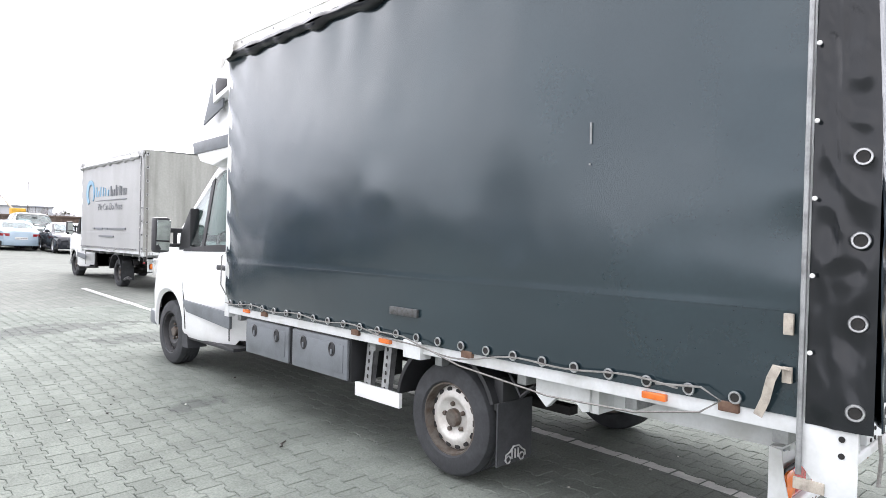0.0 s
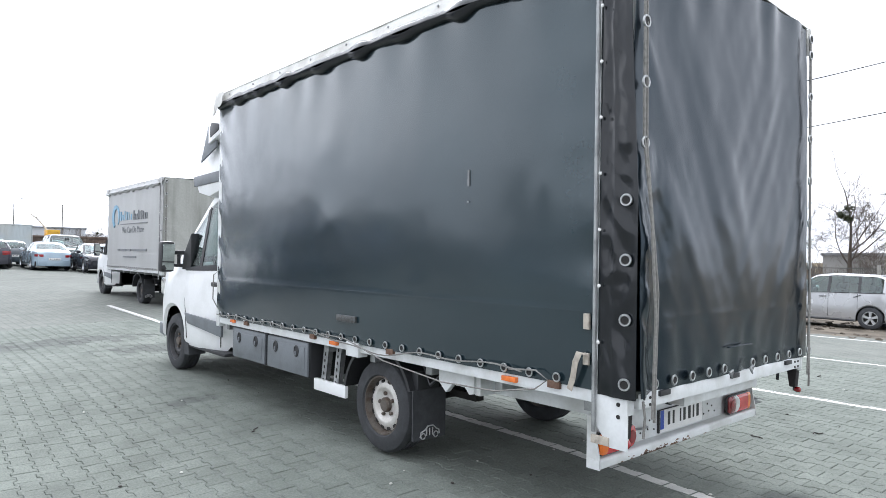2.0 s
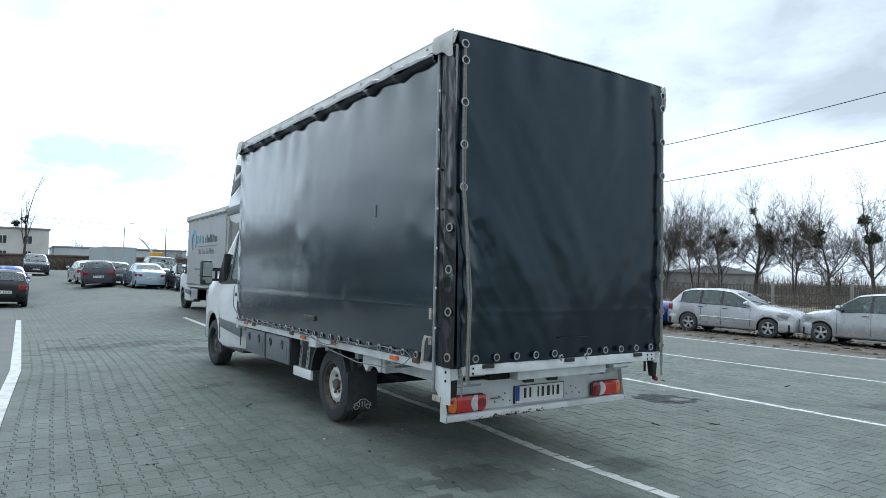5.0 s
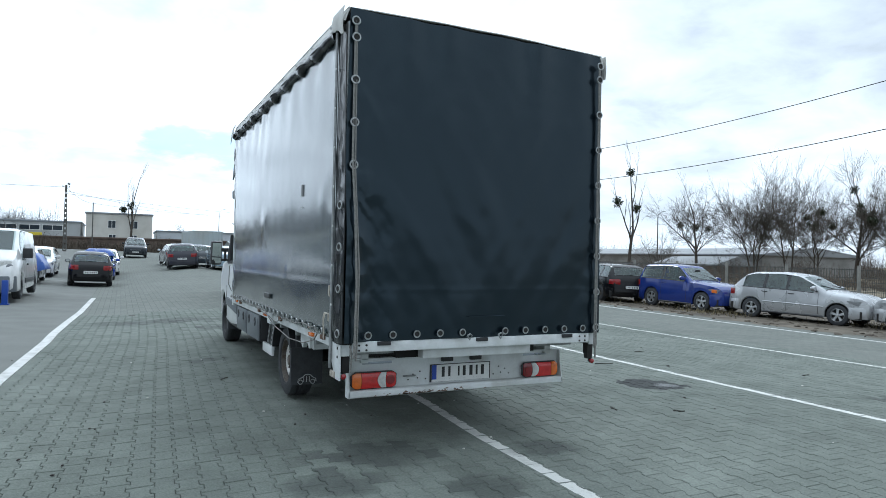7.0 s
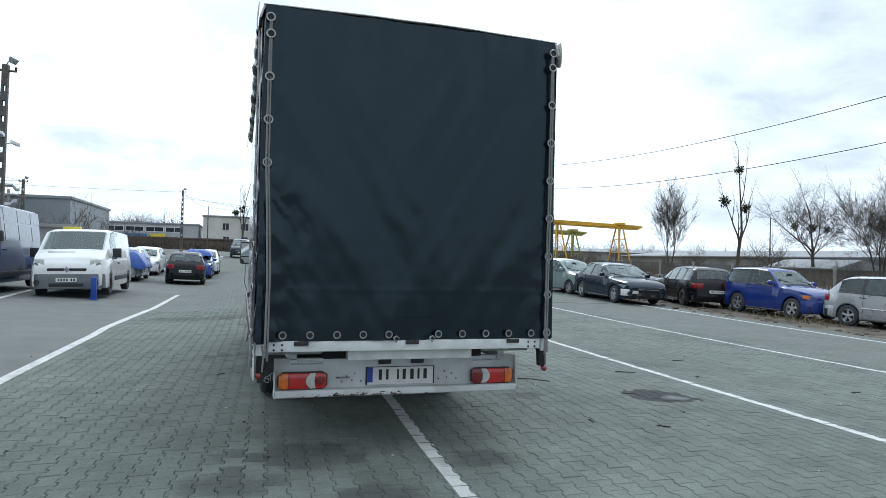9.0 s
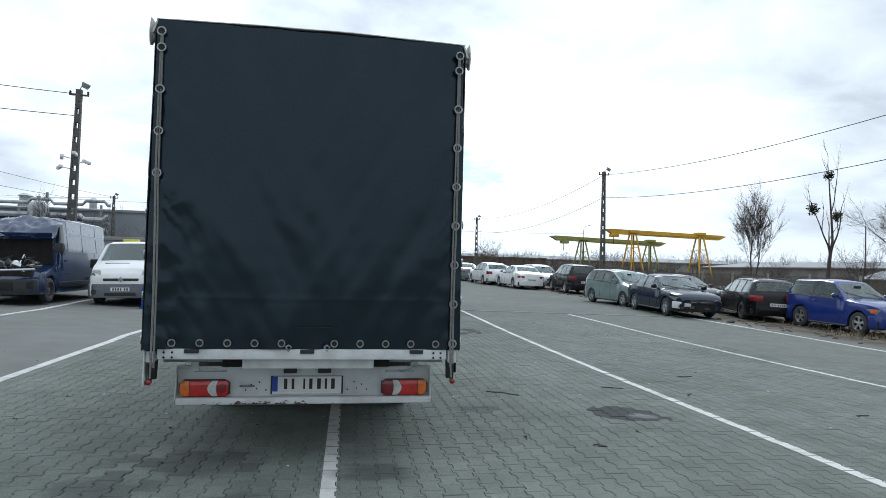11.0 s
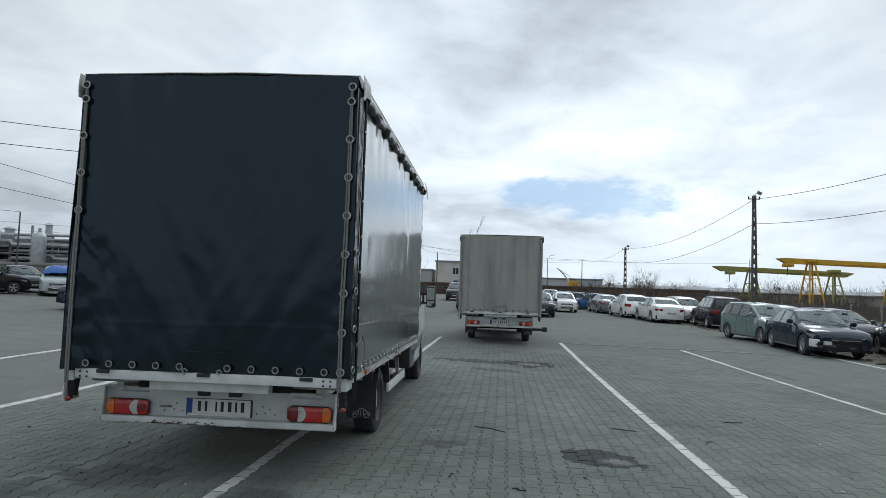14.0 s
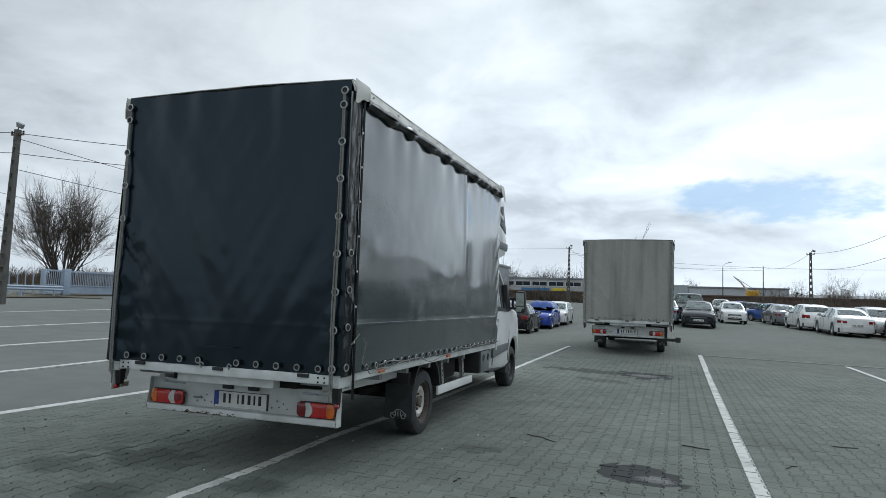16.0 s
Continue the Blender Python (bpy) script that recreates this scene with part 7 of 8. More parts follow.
wire(zg(-2.3, 96, 6.3), zg(-4.3, 78, 7.0), 0.4)
wire(zg(-4.3, 78, 7.0), zg(-60, 70, 7.0), 0.6)
wire(zg(-4.3, 78, 6.6), zg(21.5, 108, 6.4), 0.8)
wire(zg(-4.3, 78, 6.3), zg(40, 84, 6.4), 0.8)
wire(zg(-15.6, 60.0, 5.8), zg(-60, 70, 6), 0.6)
wire(zg(-30.0, 42.6, 5.4), zg(-30, 20, 6.2), 0.5)


# ---- fence along the strip ----
FPOST, FWIRE = mat("fence_post", (0.24, 0.24, 0.22), 0.85, 0, 0.15, 8, 60, 0.2, 80), mat("fence_wire", (0.10, 0.105, 0.10), 0.6, 0.5)
F = thing("mesh_fence", "grey concrete posts with dull wire mesh panels", "fence")
for k in range(20):
    y = 3.2 + 3.45 * k
    x = 30.0
    z = max(ground_z(x, y), 0.0) if y < 30 else ground_z(x, y)
    part("fence_post", Shape().box(x - 0.055, x + 0.055, y - 0.055, y + 0.055, ground_z(x, y) - 0.1, 1.32 + 0.008 * y), FPOST, F, bevel=0.015)
    s = Shape()
    z1 = 1.2 + 0.008 * y
    for q in range(44):
        yy = y + 0.12 + q * 3.2 / 43
        s.box(x - 0.006, x + 0.006, yy - 0.008, yy + 0.008, 0.05, z1)
    for zz in (0.10, 0.30, 0.50, 0.70, 0.90, z1 - 0.05):
        s.box(x - 0.01, x + 0.01, y + 0.08, y + 3.37, zz - 0.012, zz + 0.012)
    part("mesh_panel", s, FWIRE, F, smooth=0)
    part("kick_board", Shape().box(x - 0.03, x + 0.03, y + 0.08, y + 3.37, ground_z(x, y) - 0.1, 0.08), FPOST, F)

# low bank of dry grass beyond the fence
def bank(u, v):
    x, y = 24 + 26 * u, -30 + 130 * v
    return (x, y, ground_z(x, y) - 0.02 + (0.55 + 0.2 * n3(x * 0.2, y * 0.2)) * min(1, u * 4) + 0.06 * n3(x, y))
single("grass_bank", Shape().grid(bank, 40, 120), mat("dry_grass", (0.17, 0.14, 0.09), 0.95, 0, 0.2, 1.2, 30, 0.4, 40, tint=(0.09, 0.075, 0.05)), "bank of dry brown grass beyond the fence", "grass", "structure")


# ---- trees ----
BARK = mat("bark", (0.075, 0.062, 0.050), 0.9, 0, 0.2, 5, 50, 0.3, 60)
TWIG = mat("twigs", (0.092, 0.077, 0.064), 0.9, 0, 0.2, 5, 50)
MISTLE = mat("mistletoe", (0.035, 0.045, 0.018), 0.8, 0, 0.3, 9, 60)


def tree(x, y, h, label, seed, stems=1, spread=0.5, mist=0, crown=0.3, levels=5, z=None, willow=False, pruned=False):
    """A bare tree: tapered stems that fork into limbs and fine twigs."""
    rng = random.Random(seed)
    z = ground_z(x, y) if z is None else z
    e = thing("bare_tree", label, "tree", pose(x, y, z), "bare trees")
    trunk, limbs, twigs, ends = Shape(), Shape(), Shape(), []
    thin = 0.006 + 0.00033 * h
    up = Vector((0, 0, 1))
    def aside(d, angle):
        """d tilted by an angle in a random direction."""
        q = d.cross(Vector((rng.gauss(0, 1), rng.gauss(0, 1), rng.gauss(0, 1)))).normalized()
        return (d * math.cos(angle) + q * math.sin(angle)).normalized()
    def grow(p, d, ln, r, lev):
        pts, q = [p], p
        n = 5 if lev == levels else 3 if lev > 1 else 2
        for i in range(n):
            d = (aside(d, rng.uniform(0, 0.18 if lev < levels else 0.06)) + up * (0.05 if lev < levels else 0.02)).normalized()
            if willow and lev < 2:
                d = (d + Vector((0.04, 0, -0.05))).normalized()
            q = q + d * ln / n
            pts.append(q)
        r = max(r, thin)
        r2 = max(r * 0.62, thin * 0.6)
        (trunk if lev == levels else limbs if lev > 2 else twigs).tube(pts, r, 8 if lev == levels else 5 if lev > 2 else 3, r2)
        if lev == 0:
            return
        first = lev == levels
        kids = (4 if willow else 4 if pruned else 6) if first else 2 if pruned and lev > 2 else 3 if pruned else (6 if lev == 1 else 5) if lev < 3 and (levels == 5 or willow) else 4 if lev < 3 or levels == 5 and not willow else 3
        for k in range(kids):
            lead = k == 0
            f = 1.0 if lead else rng.uniform(0.62, 1.0) if first and pruned else rng.uniform(0.55, 1.0) if first else rng.uniform(0.25, 1.0)
            i = min(n - 1, int(f * n))
            base = pts[i].lerp(pts[i + 1], f * n - i)
            tilt = rng.uniform(0.08, 0.30) if lead else rng.uniform(0.5, 1.0) * (spread / 0.5) * (0.75 if pruned else 0.6 if willow else 1.0)
            nd = (aside(d, tilt) + up * (0.22 if pruned else 0.07)).normalized()
            size = (rng.uniform(0.8, 0.95) if lead else rng.uniform(0.40, 0.75)) if pruned and first else rng.uniform(0.72, 0.9) if lead else rng.uniform(0.45, 0.82)
            grow(base, nd, ln * size * (0.5 if pruned and lev == 3 else 1.0), r2 * (0.92 if lead else 0.75 if pruned else 0.6), lev - 1)
    for s in range(stems):
        a = 2 * math.pi * s / max(1, stems) + rng.uniform(-0.4, 0.4)
        lean = (0.66 if willow else 0.22) * rng.uniform(0.5, 1.1) if stems > 1 else 0.02
        d = Vector((math.cos(a) * lean, math.sin(a) * lean, 1)).normalized()
        grow(Vector((0.18 * math.cos(a) * (stems > 1), 0.18 * math.sin(a) * (stems > 1), -0.1)), d, h * crown, h * (0.018 if pruned else 0.017 if stems == 1 else 0.010), levels)
    top = max(v[2] for v in trunk.v + limbs.v + twigs.v)
    k = h / top
    for sh in (trunk, limbs, twigs):
        sh.v = [(a * k, b * k, c * k) for a, b, c in sh.v]
    part("trunk", trunk, BARK, e, smooth=60)
    part("branch_structure", limbs, BARK, e, smooth=0)
    tagged(part("fine_crown", twigs, TWIG, e, smooth=0), kind="stuff")
    pool = [Vector(v) for v in limbs.v if v[2] > h * 0.45] or [Vector(v) for v in trunk.v]
    for i in range(mist):
        c = rng.choice(pool)
        s, R = Shape(), h * rng.uniform(0.022, 0.05)
        for j in range(170):
            d = Vector((rng.gauss(0, 1), rng.gauss(0, 1), rng.gauss(0, 1))).normalized() * R * rng.uniform(0.2, 0.9)
            t = Vector((rng.gauss(0, 1), rng.gauss(0, 1), rng.gauss(0, 1))).normalized() * R * 0.28
            w = d.cross(t).normalized() * R * 0.09
            s.add([c + d - t, c + d + w, c + d + t, c + d - w], [(0, 1, 2, 3)])
        part("mistletoe", s, MISTLE, e, "dark green mistletoe ball", smooth=0)
    return e


tree(2.4, 109, 14.0, "tall bare tree with mistletoe balls before the pale building", 21, 1, 0.40, 6, 0.40, 5, pruned=True)
tree(60, 60.9, 17.5, "tall pruned tree with bare upright limbs", 33, 1, 0.42, 3, 0.42, 5, pruned=True)
tree(60, 49.8, 12.3, "bare round-crowned tree with fine twigs", 40, 1, 0.55, 3, 0.30, 5)
tree(60, 42.3, 14.0, "bare tree with several stems", 47, 3, 0.42, 0, 0.34, 5)
tree(61, 39.0, 13.6, "bare tree with several stems", 48, 2, 0.42, 0, 0.34, 5)
tree(60, 35.6, 12.1, "bare tree hung with mistletoe", 52, 2, 0.45, 8, 0.32, 5)
tree(60, 32.0, 13.0, "bare tree hung with mistletoe", 53, 1, 0.5, 9, 0.30, 5)
tree(61, 28.7, 13.0, "bare tree hung with mistletoe", 56, 2, 0.45, 6, 0.32, 5)
tree(60, 25.2, 11.4, "bare tree hung with mistletoe", 61, 1, 0.5, 3, 0.30, 5)
tree(60, 21.6, 12.5, "bare tree hung with mistletoe", 62, 1, 0.55, 9, 0.30, 5)
tree(59, 16.2, 12.5, "large bare spreading tree with mistletoe", 66, 1, 0.65, 5, 0.26, 5)
tree(60, 10.0, 11.9, "bare spreading tree behind brown shrubs", 67, 1, 0.6, 3, 0.28, 5)
tree(60, 74.0, 14.7, "bare tree with slender upright stems", 71, 2, 0.24, 0, 0.36, 5)
tree(-40, 36.7, 10.0, "broad bare willow with many stems", 81, 22, 0.50, 0, 0.34, 4, willow=True)
tree(-20.7, 58, 6.6, "bare tree behind the vans", 85, 1, 0.55, 0, 0.30, 5)
for i in range(4):
    tree(-14.5 + 2.6 * i, 52 + 1.5 * math.sin(i * 2), 4.4 + 0.7 * math.cos(i * 3), "small bare tree before the warehouse", 260 + i, 2, 0.55, 0, 0.3, 4)
tree(26.4, 108, 5.6, "bare bushy tree by the far fence", 90, 3, 0.6, 3, 0.30, 4)
tree(31, 108, 4.8, "bare bushy tree by the far fence", 91, 3, 0.6, 0, 0.30, 4)
for i in range(15):
    tree(24 + 4.4 * i + 2 * math.sin(i * 2.1), 103 + 2.5 * math.cos(i * 1.7), 5.4 + 1.6 * math.sin(i * 1.3), "small bare tree on the skyline beyond the fence", 200 + i, 2, 0.6, 1 if i % 3 == 0 else 0, 0.28, 4)
for i in range(7):
    tree(50 + 1.5 * math.sin(i * 2.3), 12 + 8.5 * i, 4.5 + 1.2 * math.sin(i * 1.9), "low bare tree among brown shrubs", 230 + i, 3, 0.6, 0, 0.28, 4)
tree(12.7, 150, 7.4, "small bare tree behind the long hall", 93, 2, 0.6, 0, 0.26, 5)


def thicket(name, label, x0, x1, y0, y1, h, n, seed, rgb, wide=0.02):
    """A tangle of dry shrubs: thin bent stems with side twigs."""
    rng, s = random.Random(seed), Shape()
    for i in range(n):
        x, y = rng.uniform(x0, x1), rng.uniform(y0, y1)
        z = ground_z(x, y) + (0.4 if 24 < x < 50 and y < 100 else 0)
        hh = h * rng.uniform(0.35, 1.0) * (0.65 + 0.7 * n3(x * 0.22, y * 0.22, seed))
        for k in range(5):
            a = rng.uniform(0, 6.28)
            out = hh * rng.uniform(0.1, 0.55)
            tip = Vector((x + math.cos(a) * out, y + math.sin(a) * out, z + hh * rng.uniform(0.5, 1)))
            b = Vector((x + rng.uniform(-.2, .2), y + rng.uniform(-.2, .2), z - 0.1))
            mid_ = b.lerp(tip, 0.5) + Vector((rng.uniform(-.15, .15), rng.uniform(-.15, .15), 0.1)) * hh * 0.4
            w = Vector((0.7 * math.sin(a) + 0.3, -0.7 * math.cos(a), 0)) * wide
            s.add([b - w, b + w, mid_ + w * 0.7, mid_ - w * 0.7, tip + w * 0.2, tip - w * 0.2], [(0, 1, 2, 3), (3, 2, 4, 5)])
            for f in (rng.uniform(0.2, 0.6), rng.uniform(0.5, 0.95)):
                c = mid_.lerp(tip, f)
                q = c + Vector((rng.uniform(-1, 1), rng.uniform(-1, 1), rng.uniform(0.1, 1.0))) * hh * 0.22
                s.add([c - w * 0.5, c + w * 0.5, q], [(0, 1, 2)])
    return single(name, s, mat("dry_twigs", rgb, 0.95, 0, 0.25, 0.8, 30), label, "shrubs", "stuff", smooth=0)


thicket("dry_shrubs", "dense brown leafless shrubs behind the fence", 44, 58, 5, 60, 2.3, 4200, 5, (0.135, 0.104, 0.076))
thicket("dry_shrubs", "brown leafless shrubs along the far fence", 24, 48, 62, 104, 2.8, 1800, 6, (0.12, 0.092, 0.068), 0.028)
thicket("dry_shrubs", "brown leafless shrubs by the far halls", 20, 40, 98, 112, 4.6, 500, 7, (0.095, 0.075, 0.055))
thicket("dry_shrubs", "brown leafless shrubs before the brick wall", 12, 62, 91, 99, 3.4, 1500, 11, (0.10, 0.078, 0.058), 0.05)
thicket("far_woods", "dark leafless woods beyond the dry field", 84, 110, -30, 60, 5.5, 2600, 13, (0.115, 0.095, 0.078), 0.035)
thicket("dry_shrubs", "low brown scrub along the mesh fence", 31, 44, 22, 92, 1.7, 2200, 12, (0.12, 0.09, 0.062))
thicket("dry_shrubs", "brown leafless shrubs before the office wall", -22, 11, 95, 99, 2.6, 900, 15, (0.095, 0.075, 0.055), 0.05)
thicket("dry_shrubs", "brown leafless shrubs by the gate", -60, -30, 30, 60, 2.4, 700, 8, (0.10, 0.08, 0.055))
thicket("far_woods", "dark leafless woods on the skyline", -48, -9, 118, 132, 9.5, 2600, 9, (0.065, 0.055, 0.048), 0.05)
thicket("far_woods", "dark leafless woods on the skyline", 38, 130, 118, 140, 7.0, 2600, 10, (0.10, 0.085, 0.07), 0.05)


# ---- buildings ----
PLASTER, CONC = mat("pale_plaster", (0.60, 0.58, 0.53), 0.85, 0, 0.08, 0.5, 12, 0.05, 40, tint=(0.50, 0.48, 0.43)), mat("hall_wall", (0.30, 0.30, 0.29), 0.8, 0, 0.1, 0.4, 10)
SHEET_M = mat("hall_sheet", (0.25, 0.27, 0.29), 0.5, 0.2, 0.08, 0.3, 8)
ROOFING = mat("grey_roofing", (0.26, 0.27, 0.28), 0.7, 0, 0.12, 0.3, 8)
BRICK = mat("brown_brick", (0.13, 0.095, 0.075), 0.9, 0, 0.2, 1.5, 20, tint=(0.08, 0.06, 0.05))
DARKWIN = glass("hall_glass", (0.03, 0.04, 0.05))


def building(name, label, x0, x1, y0, y1, h, wall, roof, pitched=0.0, windows=(), base=None, doors=()):
    z = ground_z((x0 + x1) / 2, (y0 + y1) / 2) if base is None else base
    e = thing(name, label, "building", pose((x0 + x1) / 2, (y0 + y1) / 2, z))
    w, d = (x1 - x0) / 2, (y1 - y0) / 2
    part("wall", Shape().box(-w, w, -d, d, -1.0, h), wall, e)
    if pitched:
        part("roof", Shape().prism([(-d - 0.4, h - 0.1), (d + 0.4, h - 0.1), (d + 0.4, h + 0.05), (0, h + pitched), (-d - 0.4, h + 0.05)], "x", -w - 0.3, w + 0.3) if w > d else Shape().prism([(-w - 0.4, h - 0.1), (w + 0.4, h - 0.1), (w + 0.4, h + 0.05), (0, h + pitched), (-w - 0.4, h + 0.05)], "y", -d - 0.3, d + 0.3), roof, e)
    else:
        part("roof", Shape().box(-w - 0.15, w + 0.15, -d - 0.15, d + 0.15, h, h + 0.25), roof, e, bevel=0.03)
    for face, a, zz, ww, hh in windows:
        win = new("window")
        win.parent = e
        if face == "y":
            win.matrix_basis = pose(a, -d, zz)
        else:
            win.matrix_basis = pose(-w, a, zz, 0, 0, -90)
        part("window_frame", Shape().box(-ww / 2 - 0.08, ww / 2 + 0.08, -0.06, 0.02, -0.08, 0.0).box(-ww / 2 - 0.08, ww / 2 + 0.08, -0.06, 0.02, hh, hh + 0.08).box(-ww / 2 - 0.08, -ww / 2, -0.06, 0.02, 0, hh).box(ww / 2, ww / 2 + 0.08, -0.06, 0.02, 0, hh).box(-0.03, 0.03, -0.05, 0.02, 0, hh), PLATE, win)
        part("pane", Shape().box(-ww / 2, ww / 2, -0.03, 0.0, 0, hh), DARKWIN, win)
    return e


building("office_block", "pale two-storey office block with a flat roof", -3.7, 5.6, 110, 120, 5.4, PLASTER, ROOFING, 0, [("y", 2.0, 3.3, 1.0, 1.1), ("y", 2.0, 1.2, 0.9, 1.0), ("y", -1.1, 3.3, 1.0, 1.1), ("y", -1.0, 1.2, 0.9, 1.0)])
building("long_hall", "long grey industrial hall with a blue-grey band", -34, -4.5, 112, 125, 3.4, mat("hall_cream", (0.42, 0.43, 0.43), 0.7, 0, 0.1, 0.4, 8), SHEET_M, 0, [("y", a, 2.2, 2.6, 0.7) for a in range(-13, 14, 3)])
building("long_hall", "long low white industrial hall", 6.5, 26, 114, 126, 3.3, mat("hall_white", (0.5, 0.53, 0.56), 0.6, 0, 0.08, 0.4, 8), SHEET_M, 0, [("y", a, 1.0, 2.4, 0.6) for a in range(-8, 9, 4)])
building("long_hall", "long low sheet-metal hall behind shrubs", 26, 125, 112, 124, 2.6, CONC, ROOFING, 0.8)
building("warehouse", "large blue-grey sheet-metal warehouse", -50, -12.4, 62, 80, 4.0, SHEET_M, ROOFING, 0, [("y", a, 2.6, 3.4, 0.7) for a in range(-14, 15, 5)])
thicket("dry_shrubs", "brown hedge beyond the gate", -80, -36, 50, 60, 3.0, 1500, 17, (0.11, 0.085, 0.06), 0.05)
building("long_hall", "long grey-roofed hall behind the trees", 66, 84, 46, 95, 2.3, mat("hall_pale", (0.25, 0.245, 0.235), 0.9, 0, 0.15, 0.5, 8, tint=(0.17, 0.165, 0.155)), ROOFING, 1.0, base=0.3)
building("brick_shed", "low brown brick shed with a pitched roof", 60, 66, 47, 56, 1.3, BRICK, ROOFING, 1.0, base=0.0)
building("brick_shed", "low grey shed with a flat roof", 60, 64, 14, 18.5, 1.6, CONC, ROOFING, 0, base=0.4)
PIPE = mat("plant_pipe", (0.42, 0.44, 0.45), 0.45, 0.4, 0.12, 2, 30, tint=(0.28, 0.29, 0.29))
PL = thing("process_plant", "grey factory pipework with tanks and ducts before the warehouse", "factory plant", pose(0, 0, ground_z(-34, 61)))
rng = random.Random(41)
for k in range(15):
    x = -49 + 2.3 * k
    part("rack_post", Shape().box(x - 0.09, x + 0.09, 60.3, 60.5, 0, 4.6 if k % 3 else 5.6), STEEL, PL)
for zz, yy_, r in ((2.1, 60.0, 0.20), (2.9, 60.2, 0.13), (3.5, 60.0, 0.24), (4.15, 60.3, 0.10), (4.6, 60.4, 0.16)):
    bends = [(-50, yy_, zz)]
    for k in range(7):
        x, lift = -46 + 4.6 * k, rng.choice((0.0, 0.0, 0.35, -0.3))
        bends += [(x, yy_, zz), (x + 0.3, yy_, zz + lift), (x + 1.9, yy_, zz + lift), (x + 2.2, yy_, zz)]
    part("pipe", Shape().tube(bends + [(-16, yy_, zz)], r, 8), PIPE, PL)
for x, r, h in ((-45.5, 0.9, 5.4), (-40.2, 0.7, 4.8), (-33.0, 1.0, 5.0), (-27.5, 0.6, 5.8), (-21.5, 0.8, 4.7)):
    part("vessel", Shape().lathe([(r * 0.9, 0.2), (r, 0.5), (r, h - 0.6), (r * 0.8, h - 0.2), (r * 0.25, h), (r * 0.2, h + 0.4)], 16, pose(x, 58.9, 0)), PIPE, PL, "upright grey vessel", smooth=50)
for x, w, h in ((-47, 0.5, 1.2), (-42.5, 0.35, 1.7), (-37, 0.6, 1.0), (-30, 0.4, 1.5), (-24.5, 0.5, 1.2), (-18.5, 0.35, 1.0)):
    part("roof_duct", Shape().lathe([(w, 4.2), (w, 4.2 + h), (w * 1.4, 4.25 + h), (w * 0.5, 4.5 + h)], 12, pose(x, 63.5, 0)), PIPE, PL, "grey roof ventilator", smooth=40)
building("brick_house", "low brown house beyond the road", -52, -42, 62, 72, 3.2, BRICK, ROOFING, 1.6)
building("perimeter_wall", "brown brick perimeter wall", -30, 40, 100, 100.4, 1.7, BRICK, BRICK)
building("perimeter_wall", "grey concrete perimeter wall", -50, -9, 48, 48.3, 1.4, CONC, CONC)
SIGN_Y = mat("banner_yellow", (0.7, 0.55, 0.03), 0.5)
SIGN_B = mat("banner_blue", (0.05, 0.18, 0.35), 0.5)
for nm, a, b, mm, lab in (("banner", -11.9, -9.6, SIGN_Y, "yellow banner on the hall"), ("banner", -17.5, -12.4, SIGN_B, "blue banner on the hall")):
    single(nm, Shape().box(a, b, 111.85, 111.96, ground_z(-10, 112) + 1.3, ground_z(-10, 112) + 2.1), mm, lab, "banner", bevel=0.02)

# shipping container
CONT = mat("container_paint", (0.37, 0.41, 0.42), 0.55, 0, 0.10, 0.8, 20, tint=(0.36, 0.36, 0.33))
C = thing("shipping_container", "weathered pale grey shipping container", "container", pose(7.6, 57.6, ground_z(7.5, 57), 0, 0, 4))
wave = [(-1.2 + 0.1 * i, 0.04 * (1 if i % 4 in (1, 2) else 0)) for i in range(25)]
for yy, sg in ((-3.0, -1), (3.0, 1)):
    part("container_end", Shape().prism([(a, yy + sg * b) for a, b in wave] + [(1.2, yy - sg * 0.05), (-1.2, yy - sg * 0.05)], "z", 0.1, 2.5), CONT, C, smooth=0)
wave2 = [(-3.0 + 0.1 * i, 0.04 * (1 if i % 4 in (1, 2) else 0)) for i in range(61)]
for xx, sg in ((-1.2, -1), (1.2, 1)):
    part("container_side", Shape().prism([(xx + sg * b, a) for a, b in wave2] + [(xx - sg * 0.05, 3.0), (xx - sg * 0.05, -3.0)], "z", 0.1, 2.5), CONT, C, smooth=0)
part("container_roof", Shape().box(-1.22, 1.22, -3.03, 3.03, 2.48, 2.59), CONT, C, bevel=0.02)
part("container_floor", Shape().box(-1.22, 1.22, -3.03, 3.03, 0.0, 0.15), CONT, C, bevel=0.02)


